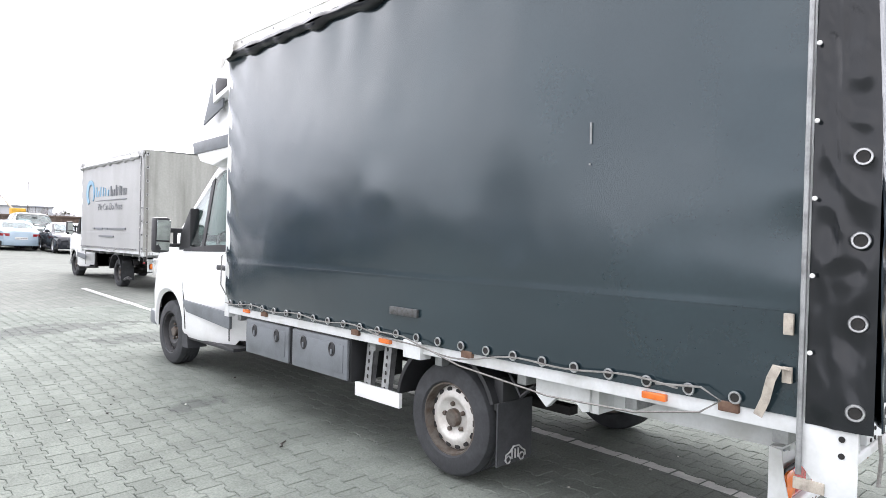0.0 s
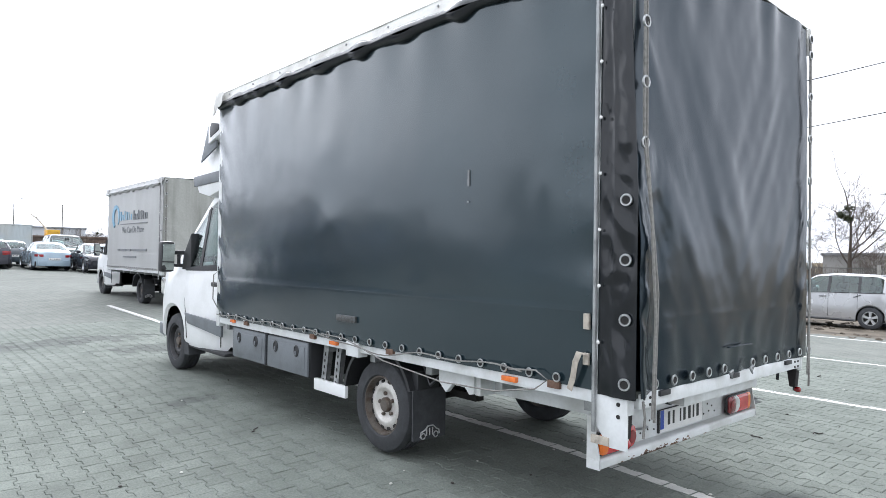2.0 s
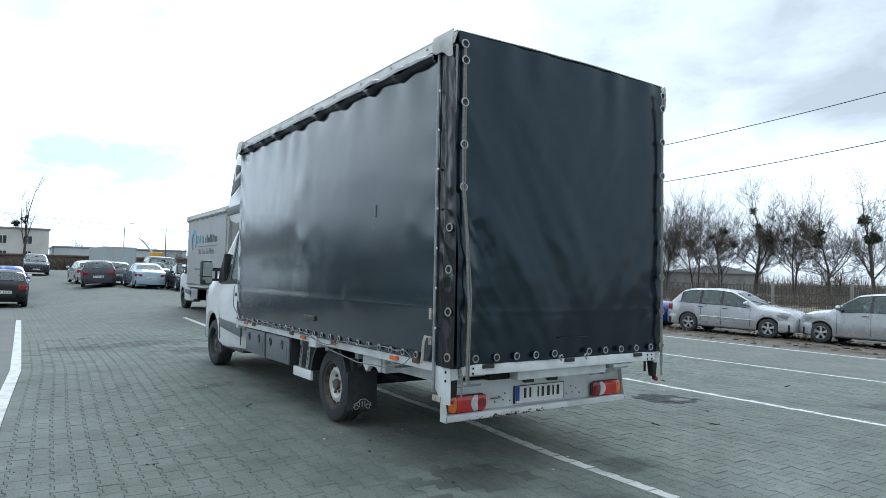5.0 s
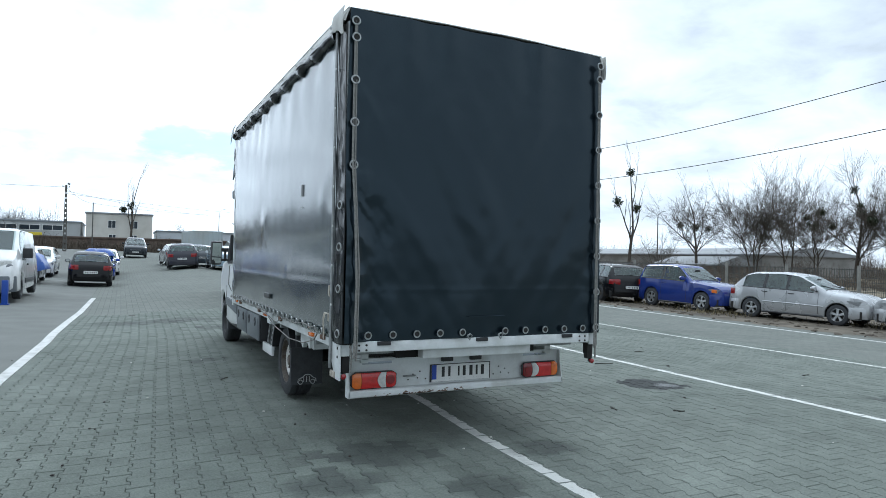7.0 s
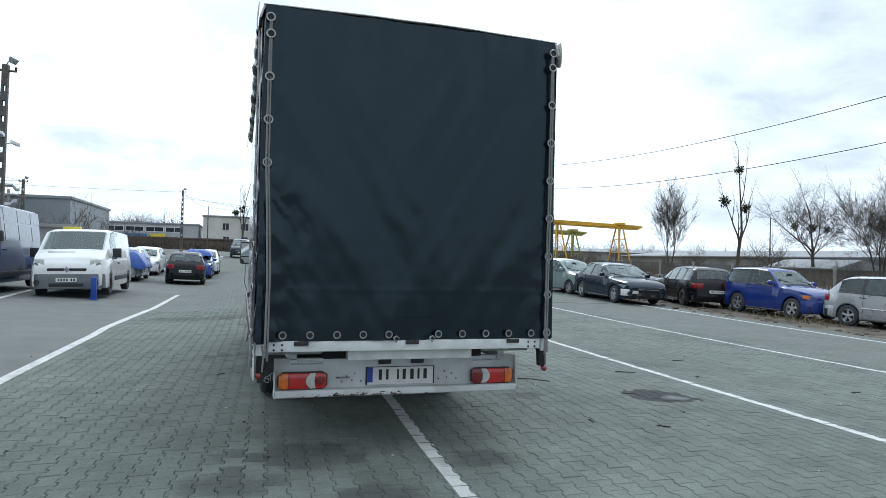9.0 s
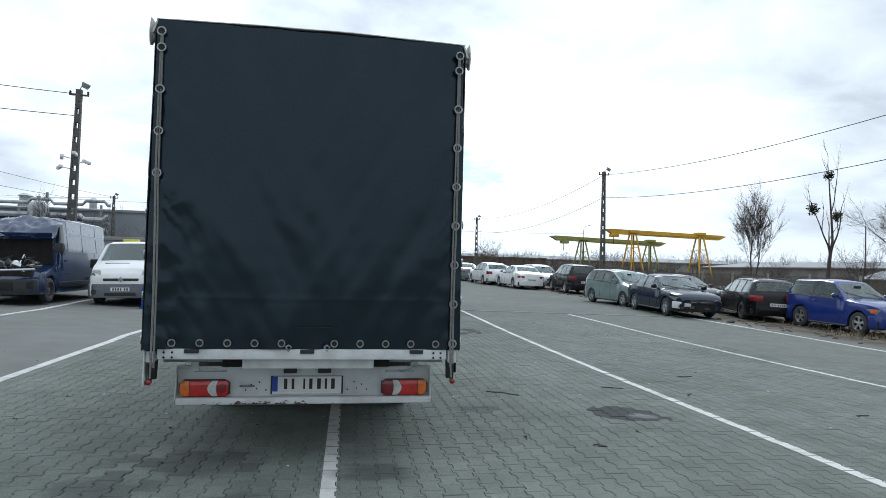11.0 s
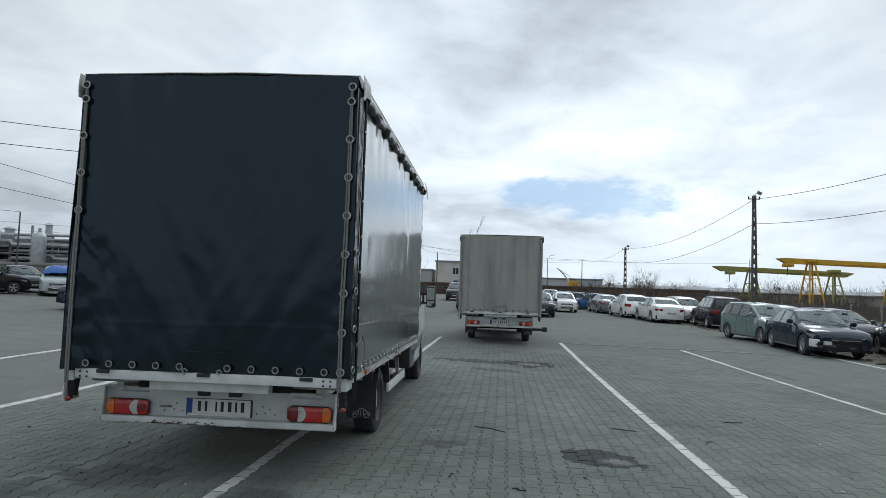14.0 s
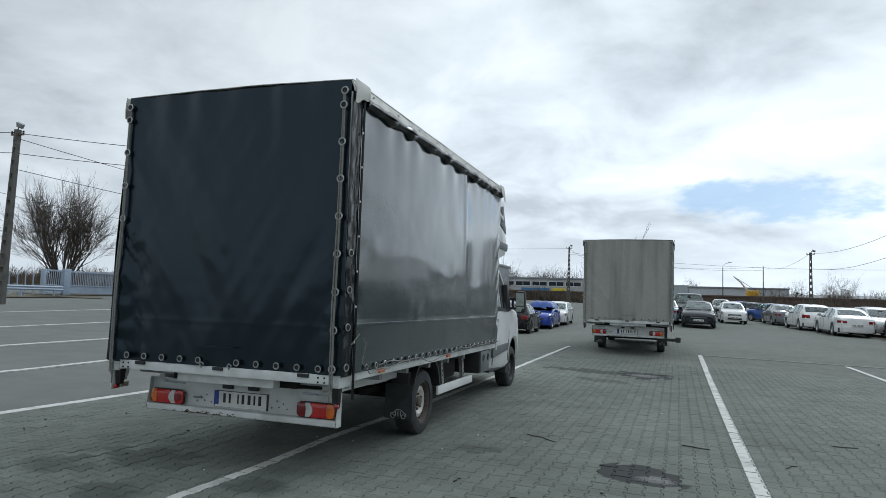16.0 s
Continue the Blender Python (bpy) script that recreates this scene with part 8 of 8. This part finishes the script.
# ---- gantry cranes ----
YEL, OLIVE = mat("crane_yellow", (0.62, 0.36, 0.02), 0.5, 0, 0.12, 1.0, 20, tint=(0.42, 0.24, 0.03)), mat("crane_olive", (0.30, 0.30, 0.08), 0.6, 0, 0.12, 1.0, 20)
def gantry(x0, x1, y, ztop, dy, material, legs, label):
    e = thing("gantry_crane", label, "crane")
    t = 0.75
    za, zb = ztop[0], ztop[1]
    part("bridge_girder", Shape().prism([(x0, za - 0.1), (x0 + 1.2, za - t), (x1 - 1.2, zb - t), (x1, zb - 0.15), (x1 - 1.0, zb), (x0 + 1.0, za)], "y", y - 0.4, y + 0.4), material, e)
    part("girder_rail", Shape().box(x0 + 1, x1 - 1, y - 0.5, y - 0.42, min(za, zb) - 0.35, min(za, zb) - 0.25), material, e)
    for lx in legs:
        g = ground_z(lx, y)
        for sd in (-1, 1):
            for sx in (-1, 1):
                part("crane_leg", Shape().tube([(lx + 0.2 + sx * 0.35, y + sd * 0.4, zb - 0.3), (lx + 0.2 + sx * 1.15, y + sd * 1.9, g)], 0.13, 6, 0.11), material, e)
            for f in (0.3, 0.62, 0.9):
                zz = zb - 0.3 + (g - zb + 0.3) * f
                part("leg_brace", Shape().tube([(lx + 0.2 - 0.35 - 0.8 * f, y + sd * (0.4 + 1.5 * f), zz), (lx + 0.2 + 0.35 + 0.8 * f, y + sd * (0.4 + 1.5 * f), zz)], 0.06, 5), material, e)
            part("leg_brace", Shape().tube([(lx - 0.3, y + sd * 0.85, zb - 0.3 + (g - zb + 0.3) * 0.3), (lx + 0.2 + 0.846, y + sd * 1.33, zb - 0.3 + (g - zb + 0.3) * 0.62)], 0.05, 5), material, e)
        part("leg_cap", Shape().box(lx - 0.5, lx + 0.9, y - 0.7, y + 0.7, zb - 0.1, zb + 0.35), material, e, bevel=0.05)
    part("crane_trolley", Shape().box(legs[0] - 3.5, legs[0] - 2.3, y - 0.6, y + 0.6, za - t - 0.5, za - t), material, e, bevel=0.05)
    part("crane_hook", Shape().tube([(legs[0] - 3, y, za - t - 0.5), (legs[0] - 3, y, za - t - 1.6)], 0.06, 6), BLACK, e)
gantry(45.9, 66.4, 90, (8.05, 7.6), 0, YEL, (50.4, 61.8), "yellow gantry crane behind the fence")
gantry(39.5, 60, 97, (7.1, 6.6), 0, OLIVE, (45.0, 57.0), "olive gantry crane behind the fence")
MC = thing("mobile_crane", "pale yellow mobile crane with a lattice boom", "crane", pose(19.5, 104, ground_z(19, 104)))
part("crane_cab", Shape().box(-2, 2, -1.2, 1.2, 0.9, 2.2).box(-0.8, 0.8, -1, 1, 2.2, 3.1), YEL, MC, bevel=0.08)
part("boom", Shape().tube([(0.5, 0, 1.6), (-1.6, 0, 4.3), (-2.6, 0, 5.2)], 0.16, 5, 0.08), PLASTER, MC)
part("boom_cable", Shape().tube([(-2.6, 0, 5.2), (1.6, 0, 2.4)], 0.03, 4), WIRE, MC)


# ---- gate and rail by the road ----
GATE = mat("gate_blue", (0.33, 0.40, 0.50), 0.5, 0, 0.08, 2, 40)
gz_ = ground_z(-25.5, 26)
G = thing("sliding_gate", "pale blue steel sliding gate with upright bars", "gate", pose(-25.5, 24.5, gz_))
part("gate_post", Shape().box(-0.12, 0.12, -0.22, 0.22, 0, 1.5), GATE, G, bevel=0.015)
part("gate_post", Shape().box(-0.10, 0.10, -1.55, -1.35, 0, 1.42), GATE, G, bevel=0.015)
for a, b in ((-1.35, -0.22), (0.25, 6.5)):
    part("gate_frame", Shape().box(-0.04, 0.04, a, b, 1.30, 1.40).box(-0.04, 0.04, a, b, 0.08, 0.16).box(-0.04, 0.04, a, b, 0.50, 0.56), GATE, G, bevel=0.008)
    part("gate_sheet", Shape().box(-0.015, 0.015, a, b, 0.12, 0.52), GATE, G)
    n = int((b - a) / 0.12)
    for k in range(1, n):
        part("gate_bar", Shape().box(-0.015, 0.015, a + k * (b - a) / n - 0.012, a + k * (b - a) / n + 0.012, 0.54, 1.32), GATE, G, smooth=0)
R = thing("guard_rail", "pale steel guard rail beside the gate", "guard rail", pose(-24, 17, 0))
for k in range(6):
    y = -4 + k * 1.9
    part("rail_post", Shape().tube([(0, y, ground_z(-24, 17 + y)), (0, y, ground_z(-24, 17 + y) + 0.62)], 0.05, 8), GATE, R)
part("rail", Shape().prism([(0.05, 0.40), (0.09, 0.47), (0.05, 0.53), (0.09, 0.60), (0.05, 0.66), (0.03, 0.66), (0.03, 0.40)], "y", -5.5, 6.0, pose(0, 0, ground_z(-24, 17))), GATE, R)
for k in range(6):
    y = 20.5 + k * 0.55
    single("fence_stake", Shape().tube([(-26 - 0.1 * k, y, ground_z(-26, y)), (-26 - 0.1 * k, y, ground_z(-26, y) + 1.2), (-25.7 - 0.1 * k, y, ground_z(-26, y) + 1.5)], 0.035, 6), GATE, "pale blue bent fence stake", "fence", group="fence stakes")
SG = thing("road_sign", "round no-stopping sign on a post", "road sign", pose(-30, 40, ground_z(-30, 40)))
part("sign_post", Shape().tube([(0, 0, 0), (0, 0, 2.6)], 0.035, 8), STEEL, SG)
part("sign_disc", Shape().lathe([(0.33, -0.01), (0.33, 0.01)], 24, pose(0.06, 0, 2.45, 0, 90, -35)), RED, SG, "red rim")
part("sign_face", Shape().lathe([(0.26, 0.0), (0.26, 0.014)], 24, pose(0.065, 0, 2.45, 0, 90, -35)), SIGN_B, SG, "blue face")
part("sign_plate", Shape().box(0.03, 0.05, -0.16, 0.16, 1.7, 2.05), PLATE, SG, "white plate")


# ---- stains, twigs and crumbs on the paving ----


def blot(label, x, y, rx, ry, seed, material, lift=0.006, name="oil_stain"):
    """A thin patch with a ragged outline."""
    s, n = Shape(), 40
    ring = []
    for k in range(n):
        a = 2 * math.pi * k / n
        q = 1 + 0.45 * n3(math.cos(a) * 1.7 + seed, math.sin(a) * 1.7, seed) + 0.25 * n3(math.cos(a) * 5, math.sin(a) * 5, seed)
        px, py = x + rx * q * math.cos(a), y + ry * q * math.sin(a)
        ring.append((px, py, ground_z(px, py) + lift))
    s.add([(x, y, ground_z(x, y) + lift)] + ring, [(0, 1 + k, 1 + (k + 1) % n) for k in range(n)])
    single(name, s, material, label, "stain", "structure", smooth=0)


MUD = mat("trodden_mud", (0.115, 0.098, 0.070), 0.95, 0, 0.25, 2.5, 40, 0.3, 50, tint=(0.070, 0.066, 0.040))
for a in ((-24.6, 18.5, 1.6, 5.2, 3.1), (-23.6, 23.0, 1.3, 1.8, 5.2), (-26.5, 26.0, 1.5, 3.5, 7.7)):
    blot("trodden mud and dry grass beside the gate", *a, MUD, 0.03, "mud_patch")
BARK_DARK = mat("wet_twig", (0.03, 0.025, 0.02), 0.8, 0, 0.2, 20, 90)


def twig(x, y, ln, turn, r=0.0055):
    p = [(x + math.cos(radians(turn)) * ln * (k / 4 - 0.5) + 0.05 * n3(x * 3, k * 0.9, 1), y + math.sin(radians(turn)) * ln * (k / 4 - 0.5) + 0.05 * n3(y * 3, k * 0.9, 2), 0) for k in range(5)]
    single("fallen_twig", Shape().tube([(a, b, ground_z(a, b) + r + 0.002) for a, b, _ in p], r, 5), BARK_DARK, "short dark twig lying on the paving", "twig", group="fallen twigs")


for a in ((5.92, 3.17, 0.42, -35), (9.12, 4.6, 0.28, 10), (7.5, 3.6, 0.30, -15), (8.35, 3.2, 0.16, 40), (2.3, 3.93, 0.12, 60), (6.15, 0.9, 0.12, -40), (5.6, 1.2, 0.10, 70), (9.8, 2.1, 0.22, 15)):
    twig(*a)
CRUMB = mat("pale_crumb", (0.55, 0.54, 0.50), 0.85, 0, 0.2, 40, 200)
rng = random.Random(12)
for k in range(90):
    x, y = rng.uniform(-1.5, 10), rng.uniform(-0.8, 7)
    r = rng.uniform(0.006, 0.016)
    s = Shape().lathe([(r * 0.5, 0), (r, r * 0.3), (r * 0.8, r * 0.6), (r * 0.2, r * 0.8)], 6, pose(x, y, ground_z(x, y) + 0.001, 0, 0, rng.uniform(0, 360)) @ Matrix.Diagonal((1, rng.uniform(0.5, 1.2), 1, 1)))
    if rng.random() < 0.6:
        single("stone_chip", s, CRUMB, "tiny pale stone chip on the paving", "stone", group="stone chips", smooth=0)
    else:
        single("dead_leaf", s, BARK_DARK, "tiny dark leaf scrap on the paving", "leaf", group="leaf scraps", smooth=0)

# ---- clods and tufts on the muddy strip ----
clods, rng = Shape(), random.Random(31)
for k in range(900):
    x, y = rng.uniform(17.0, 24), rng.uniform(0, 34)
    r = rng.uniform(0.02, 0.10) * (1.4 if rng.random() < 0.1 else 1)
    z = ground_z(x, y)
    m = pose(x, y, z, rng.uniform(-20, 20), rng.uniform(-20, 20), rng.uniform(0, 360)) @ Matrix.Diagonal((rng.uniform(0.7, 1.5), 1, rng.uniform(0.4, 0.8), 1))
    clods.lathe([(r * 0.6, -r * 0.3), (r, 0), (r * 0.7, r * 0.6), (r * 0.2, r * 0.8)], 6, m)
single("mud_clods", clods, mat("mud", (0.095, 0.078, 0.058), 0.9, 0, 0.25, 3, 40, 0.3, 60, tint=(0.05, 0.04, 0.03)), "scattered mud clods on the strip", "mud", "stuff", smooth=0)
tuft, rng = Shape(), random.Random(33)
for k in range(5200):
    if k < 1400:
        cx, cy = rng.choice(((20.2, 15.6), (19.3, 12.0), (22.5, 16.4), (18.8, 20.5), (21.5, 8.0)))
        x, y = rng.gauss(cx, 0.55), rng.gauss(cy, 0.8)
    else:
        x, y = rng.uniform(24, 34), rng.uniform(0, 40)
    h, a = rng.uniform(0.06, 0.22), rng.uniform(0, 6.28)
    z = ground_z(x, y) + (0.45 if x > 26 else 0.0)
    d = Vector((math.cos(a), math.sin(a), 0))
    b = Vector((x, y, z))
    w = Vector((-d.y, d.x, 0)) * 0.012
    tuft.add([b - w, b + w, b + d * h * 0.6 + Vector((0, 0, h))], [(0, 1, 2)])
single("dry_grass_tufts", tuft, mat("straw", (0.22, 0.18, 0.10), 0.9, 0, 0.25, 2, 30), "tufts of dry straw-coloured grass", "grass", "stuff", smooth=0)


# ---- concrete paving blocks ----
def block_material():
    m = bpy.data.materials.new("paving_block")
    m.use_nodes = True
    n, l = m.node_tree.nodes, m.node_tree.links
    b = n["Principled BSDF"]
    geo, info = n.new("ShaderNodeNewGeometry"), n.new("ShaderNodeObjectInfo")
    big, mid, fine = (n.new("ShaderNodeTexNoise") for _ in range(3))
    for node, s, d, r in ((big, 0.33, 4, 0.5), (mid, 2.6, 6, 0.62), (fine, 70, 3, 0.6)):
        node.inputs["Scale"].default_value, node.inputs["Detail"].default_value, node.inputs["Roughness"].default_value = s, d, r
        l.new(geo.outputs["Position"], node.inputs["Vector"])
    def math_node(op, a, c, k=None):
        q = n.new("ShaderNodeMath")
        q.operation = op
        for i, v in enumerate((a, c, k)):
            if v is None:
                continue
            if isinstance(v, (int, float)):
                q.inputs[i].default_value = v
            else:
                l.new(v, q.inputs[i])
        return q.outputs[0]
    def span(v, f0, f1, t0, t1):
        q = n.new("ShaderNodeMapRange")
        for nm, val in (("From Min", f0), ("From Max", f1), ("To Min", t0), ("To Max", t1)):
            q.inputs[nm].default_value = val
        l.new(v, q.inputs["Value"])
        return q.outputs[0]
    each = math_node("FRACT", math_node("ADD", geo.outputs["Random Per Island"], info.outputs["Random"]), 0)
    f = math_node("MULTIPLY", span(each, 0, 1, 0.92, 1.06), span(big.outputs["Fac"], 0.3, 0.7, 0.86, 1.10))
    f = math_node("MULTIPLY", f, span(mid.outputs["Fac"], 0.30, 0.62, 0.82, 1.06))
    f = math_node("MULTIPLY", f, span(fine.outputs["Fac"], 0.25, 0.75, 0.74, 1.24))
    base = n.new("ShaderNodeMix")
    base.data_type = "RGBA"
    base.inputs["A"].default_value, base.inputs["B"].default_value = (0.138, 0.156, 0.136, 1), (0.161, 0.176, 0.156, 1)
    l.new(big.outputs["Fac"], base.inputs["Factor"])
    mul = n.new("ShaderNodeVectorMath")
    mul.operation = "SCALE"
    l.new(base.outputs["Result"], mul.inputs[0])
    l.new(f, mul.inputs["Scale"])
    # parking lines brushed over the blocks, worn thin
    pos = n.new("ShaderNodeSeparateXYZ")
    l.new(geo.outputs["Position"], pos.inputs[0])
    paintm = None
    for x0, y0, x1, y1, wd in PAINTED:
        ln = math.hypot(x1 - x0, y1 - y0)
        a = math_node("MULTIPLY", math_node("SUBTRACT", pos.outputs["X"], x0), (y1 - y0) / ln)
        a = math_node("SUBTRACT", a, math_node("MULTIPLY", math_node("SUBTRACT", pos.outputs["Y"], y0), (x1 - x0) / ln))
        a = math_node("ADD", math_node("ABSOLUTE", a, 0), math_node("MULTIPLY", math_node("SUBTRACT", fine.outputs["Fac"], 0.5), 0.02))
        q = math_node("MULTIPLY", math_node("LESS_THAN", a, wd / 2), math_node("MULTIPLY", math_node("LESS_THAN", pos.outputs["Y"], y1), math_node("GREATER_THAN", pos.outputs["Y"], y0)))
        paintm = q if paintm is None else math_node("MAXIMUM", paintm, q)
    face = n.new("ShaderNodeSeparateXYZ")
    l.new(geo.outputs["True Normal"], face.inputs[0])
    paintm = math_node("MULTIPLY", paintm, math_node("GREATER_THAN", face.outputs["Z"], 0.9))
    paintm = math_node("MULTIPLY", paintm, math_node("MULTIPLY", span(mid.outputs["Fac"], 0.34, 0.5, 0.55, 0.96), span(fine.outputs["Fac"], 0.3, 0.45, 0.7, 1.0)))
    white = n.new("ShaderNodeMix")
    white.data_type = "RGBA"
    white.inputs["B"].default_value = (0.60, 0.60, 0.57, 1)
    l.new(paintm, white.inputs["Factor"])
    l.new(mul.outputs[0], white.inputs["A"])
    # spilt oil soaked into the blocks
    pos = n.new("ShaderNodeSeparateXYZ")
    l.new(geo.outputs["Position"], pos.inputs[0])
    wet = None
    for cx, cy, rx, ry in ((6.97, 2.13, 0.36, 0.36), (7.12, 2.04, 0.26, 0.30), (6.75, 10.15, 0.6, 0.6), (5.9, 10.2, 1.1, 0.36), (2.5, 0.2, 0.35, 0.3), (3.0, 0.7, 0.5, 0.35), (1.9, -0.3, 0.5, 0.3), (3.3, -0.2, 0.25, 0.25), (4.2, 0.45, 0.3, 0.2), (9.3, 0.5, 0.45, 0.3), (2.0, 10.4, 1.7, 0.55), (3.2, 8.9, 0.9, 0.5), (5.4, 2.3, 0.3, 0.18), (2.3, 5.3, 0.25, 0.16), (6.0, 8.8, 0.5, 0.3)):
        dx = math_node("DIVIDE", math_node("SUBTRACT", pos.outputs["X"], cx), rx)
        dy = math_node("DIVIDE", math_node("SUBTRACT", pos.outputs["Y"], cy), ry)
        d = math_node("ADD", math_node("MULTIPLY", dx, dx), math_node("MULTIPLY", dy, dy))
        d = math_node("ADD", d, math_node("MULTIPLY", math_node("SUBTRACT", mid.outputs["Fac"], 0.5), 1.6))
        d = math_node("ADD", d, math_node("MULTIPLY", math_node("SUBTRACT", each, 0.5), 0.9))
        strength = 1.0 if 6.5 < cx < 7.2 else 0.72 if cx == 5.9 else 0.5
        w = span(d, 0.82, 1.02, strength, 0.0) if strength > 0.7 else span(d, 0.45, 1.25, strength, 0.0)
        wet = w if wet is None else math_node("MAXIMUM", wet, w)
    oil = n.new("ShaderNodeMix")
    oil.data_type = "RGBA"
    oil.inputs["B"].default_value = (0.018, 0.020, 0.021, 1)
    l.new(math_node("MULTIPLY", wet, 0.92), oil.inputs["Factor"])
    l.new(white.outputs["Result"], oil.inputs["A"])
    # pale grit scattered over the spill
    pale = None
    for cx, cy, rx, ry in ((7.12, 2.03, 0.17, 0.13), (6.78, 10.15, 0.32, 0.26)):
        dx = math_node("DIVIDE", math_node("SUBTRACT", pos.outputs["X"], cx), rx)
        dy = math_node("DIVIDE", math_node("SUBTRACT", pos.outputs["Y"], cy), ry)
        d = math_node("ADD", math_node("ADD", math_node("MULTIPLY", dx, dx), math_node("MULTIPLY", dy, dy)), math_node("MULTIPLY", math_node("SUBTRACT", fine.outputs["Fac"], 0.5), 5.0))
        q = span(d, 0.2, 0.9, 0.42, 0.0)
        pale = q if pale is None else math_node("MAXIMUM", pale, q)
    grit = n.new("ShaderNodeMix")
    grit.data_type = "RGBA"
    grit.inputs["B"].default_value = (0.36, 0.37, 0.37, 1)
    l.new(pale, grit.inputs["Factor"])
    l.new(oil.outputs["Result"], grit.inputs["A"])
    l.new(grit.outputs["Result"], b.inputs["Base Color"])
    l.new(span(wet, 0, 1, 0.88, 0.75), b.inputs["Roughness"])
    b.inputs["Specular IOR Level"].default_value = 0.22
    bump = n.new("ShaderNodeBump")
    bump.inputs["Strength"].default_value, bump.inputs["Distance"].default_value = 0.7, 0.005
    l.new(fine.outputs["Fac"], bump.inputs["Height"])
    l.new(bump.outputs[0], b.inputs["Normal"])
    return m


BLOCK = block_material()
def bone(d):
    """The outline of one interlocking block, drawn in by d."""
    q = [(0.0825 - d, 0.1 - d), (0.0825 - d, 0.062 + 0.4 * d), (0.0575 - d, 0.038 + 0.4 * d)]
    right = [(x, -y) for x, y in q] + [(x, y) for x, y in q[::-1]]
    return right + [(-x, y) for x, y in right[::-1]]


BV = [(x, y, z) for d, z in ((0.0052, 0.0), (0.0016, -0.0040), (0.0016, -0.018)) for x, y in bone(d)]
BF = [tuple(range(12))] + [(12 * r + k, 12 * r + 12 + k, 12 * r + 12 + (k + 1) % 12, 12 * r + (k + 1) % 12) for r in (0, 1) for k in range(12)]
shared = bpy.data.meshes.new("paver")
shared.from_pydata(BV, [], BF)
shared.materials.append(BLOCK)
yard = bpy.data.objects["ground"]
PA, PB = [], []
rng = random.Random(77)
# the courses run along the parking lines, a joint beside each of them
COURSES = ((0, [(-9, -0.66), (4.5, 0.03), (7.7, 0.25), (11.5, 0.33), (19.5, 0.49)]), (29, [(-9, 3.58), (1.8, 3.95), (5.0, 4.075), (16.4, 4.38)]), (58, [(-9, 7.80), (16.3, 8.12)]), (88, [(-5, 12.25), (16.2, 11.78)]), (95, [(-5, 13.2), (16.2, 12.8)]))


def course(c, y):
    return ramp(c, [(k, ramp(y, pts) + 0.058) for k, pts in COURSES])


for i in range(0, 92):
    for j in range(-22, 65):
        y = (j + (0.5 if i % 2 else 0.0)) * 0.2
        x0, x1 = course(i, y), course(i + 1, y)
        x, wide = (x0 + x1) / 2, (x1 - x0) / 0.14
        lean = (course(i + 0.5, y + 0.1) - course(i + 0.5, y - 0.1)) / 0.2
        z = ground_z(x, y) - 0.001 + rng.uniform(-0.0022, 0.0018)
        gx = (ground_z(x + 0.08, y) - ground_z(x - 0.08, y)) / 0.16 + rng.uniform(-0.008, 0.008)
        gy = (ground_z(x, y + 0.1) - ground_z(x, y - 0.1)) / 0.2 + rng.uniform(-0.008, 0.008)
        if 0.3 < x < 5.3 and -1.0 < y < 0.62:
            ob = new("paver", shared)
            ob.parent = yard
            ob.matrix_basis = pose(x, y, z, math.degrees(gy), -math.degrees(gx), -math.degrees(lean)) @ Matrix.Diagonal((wide, 1, 1, 1))
        else:
            k = len(PA)
            PA += [(x + a * wide + b * lean, y + b - a * lean, z + c + a * gx + b * gy) for a, b, c in BV]
            PB += [tuple(k + q for q in f) for f in BF]
rest = bpy.data.meshes.new("paving_blocks")
rest.from_pydata(PA, [], PB)
rest.materials.append(BLOCK)
tagged(new("paving_blocks", rest), "interlocking grey concrete paving blocks with dark joints", "paving", kind="stuff")
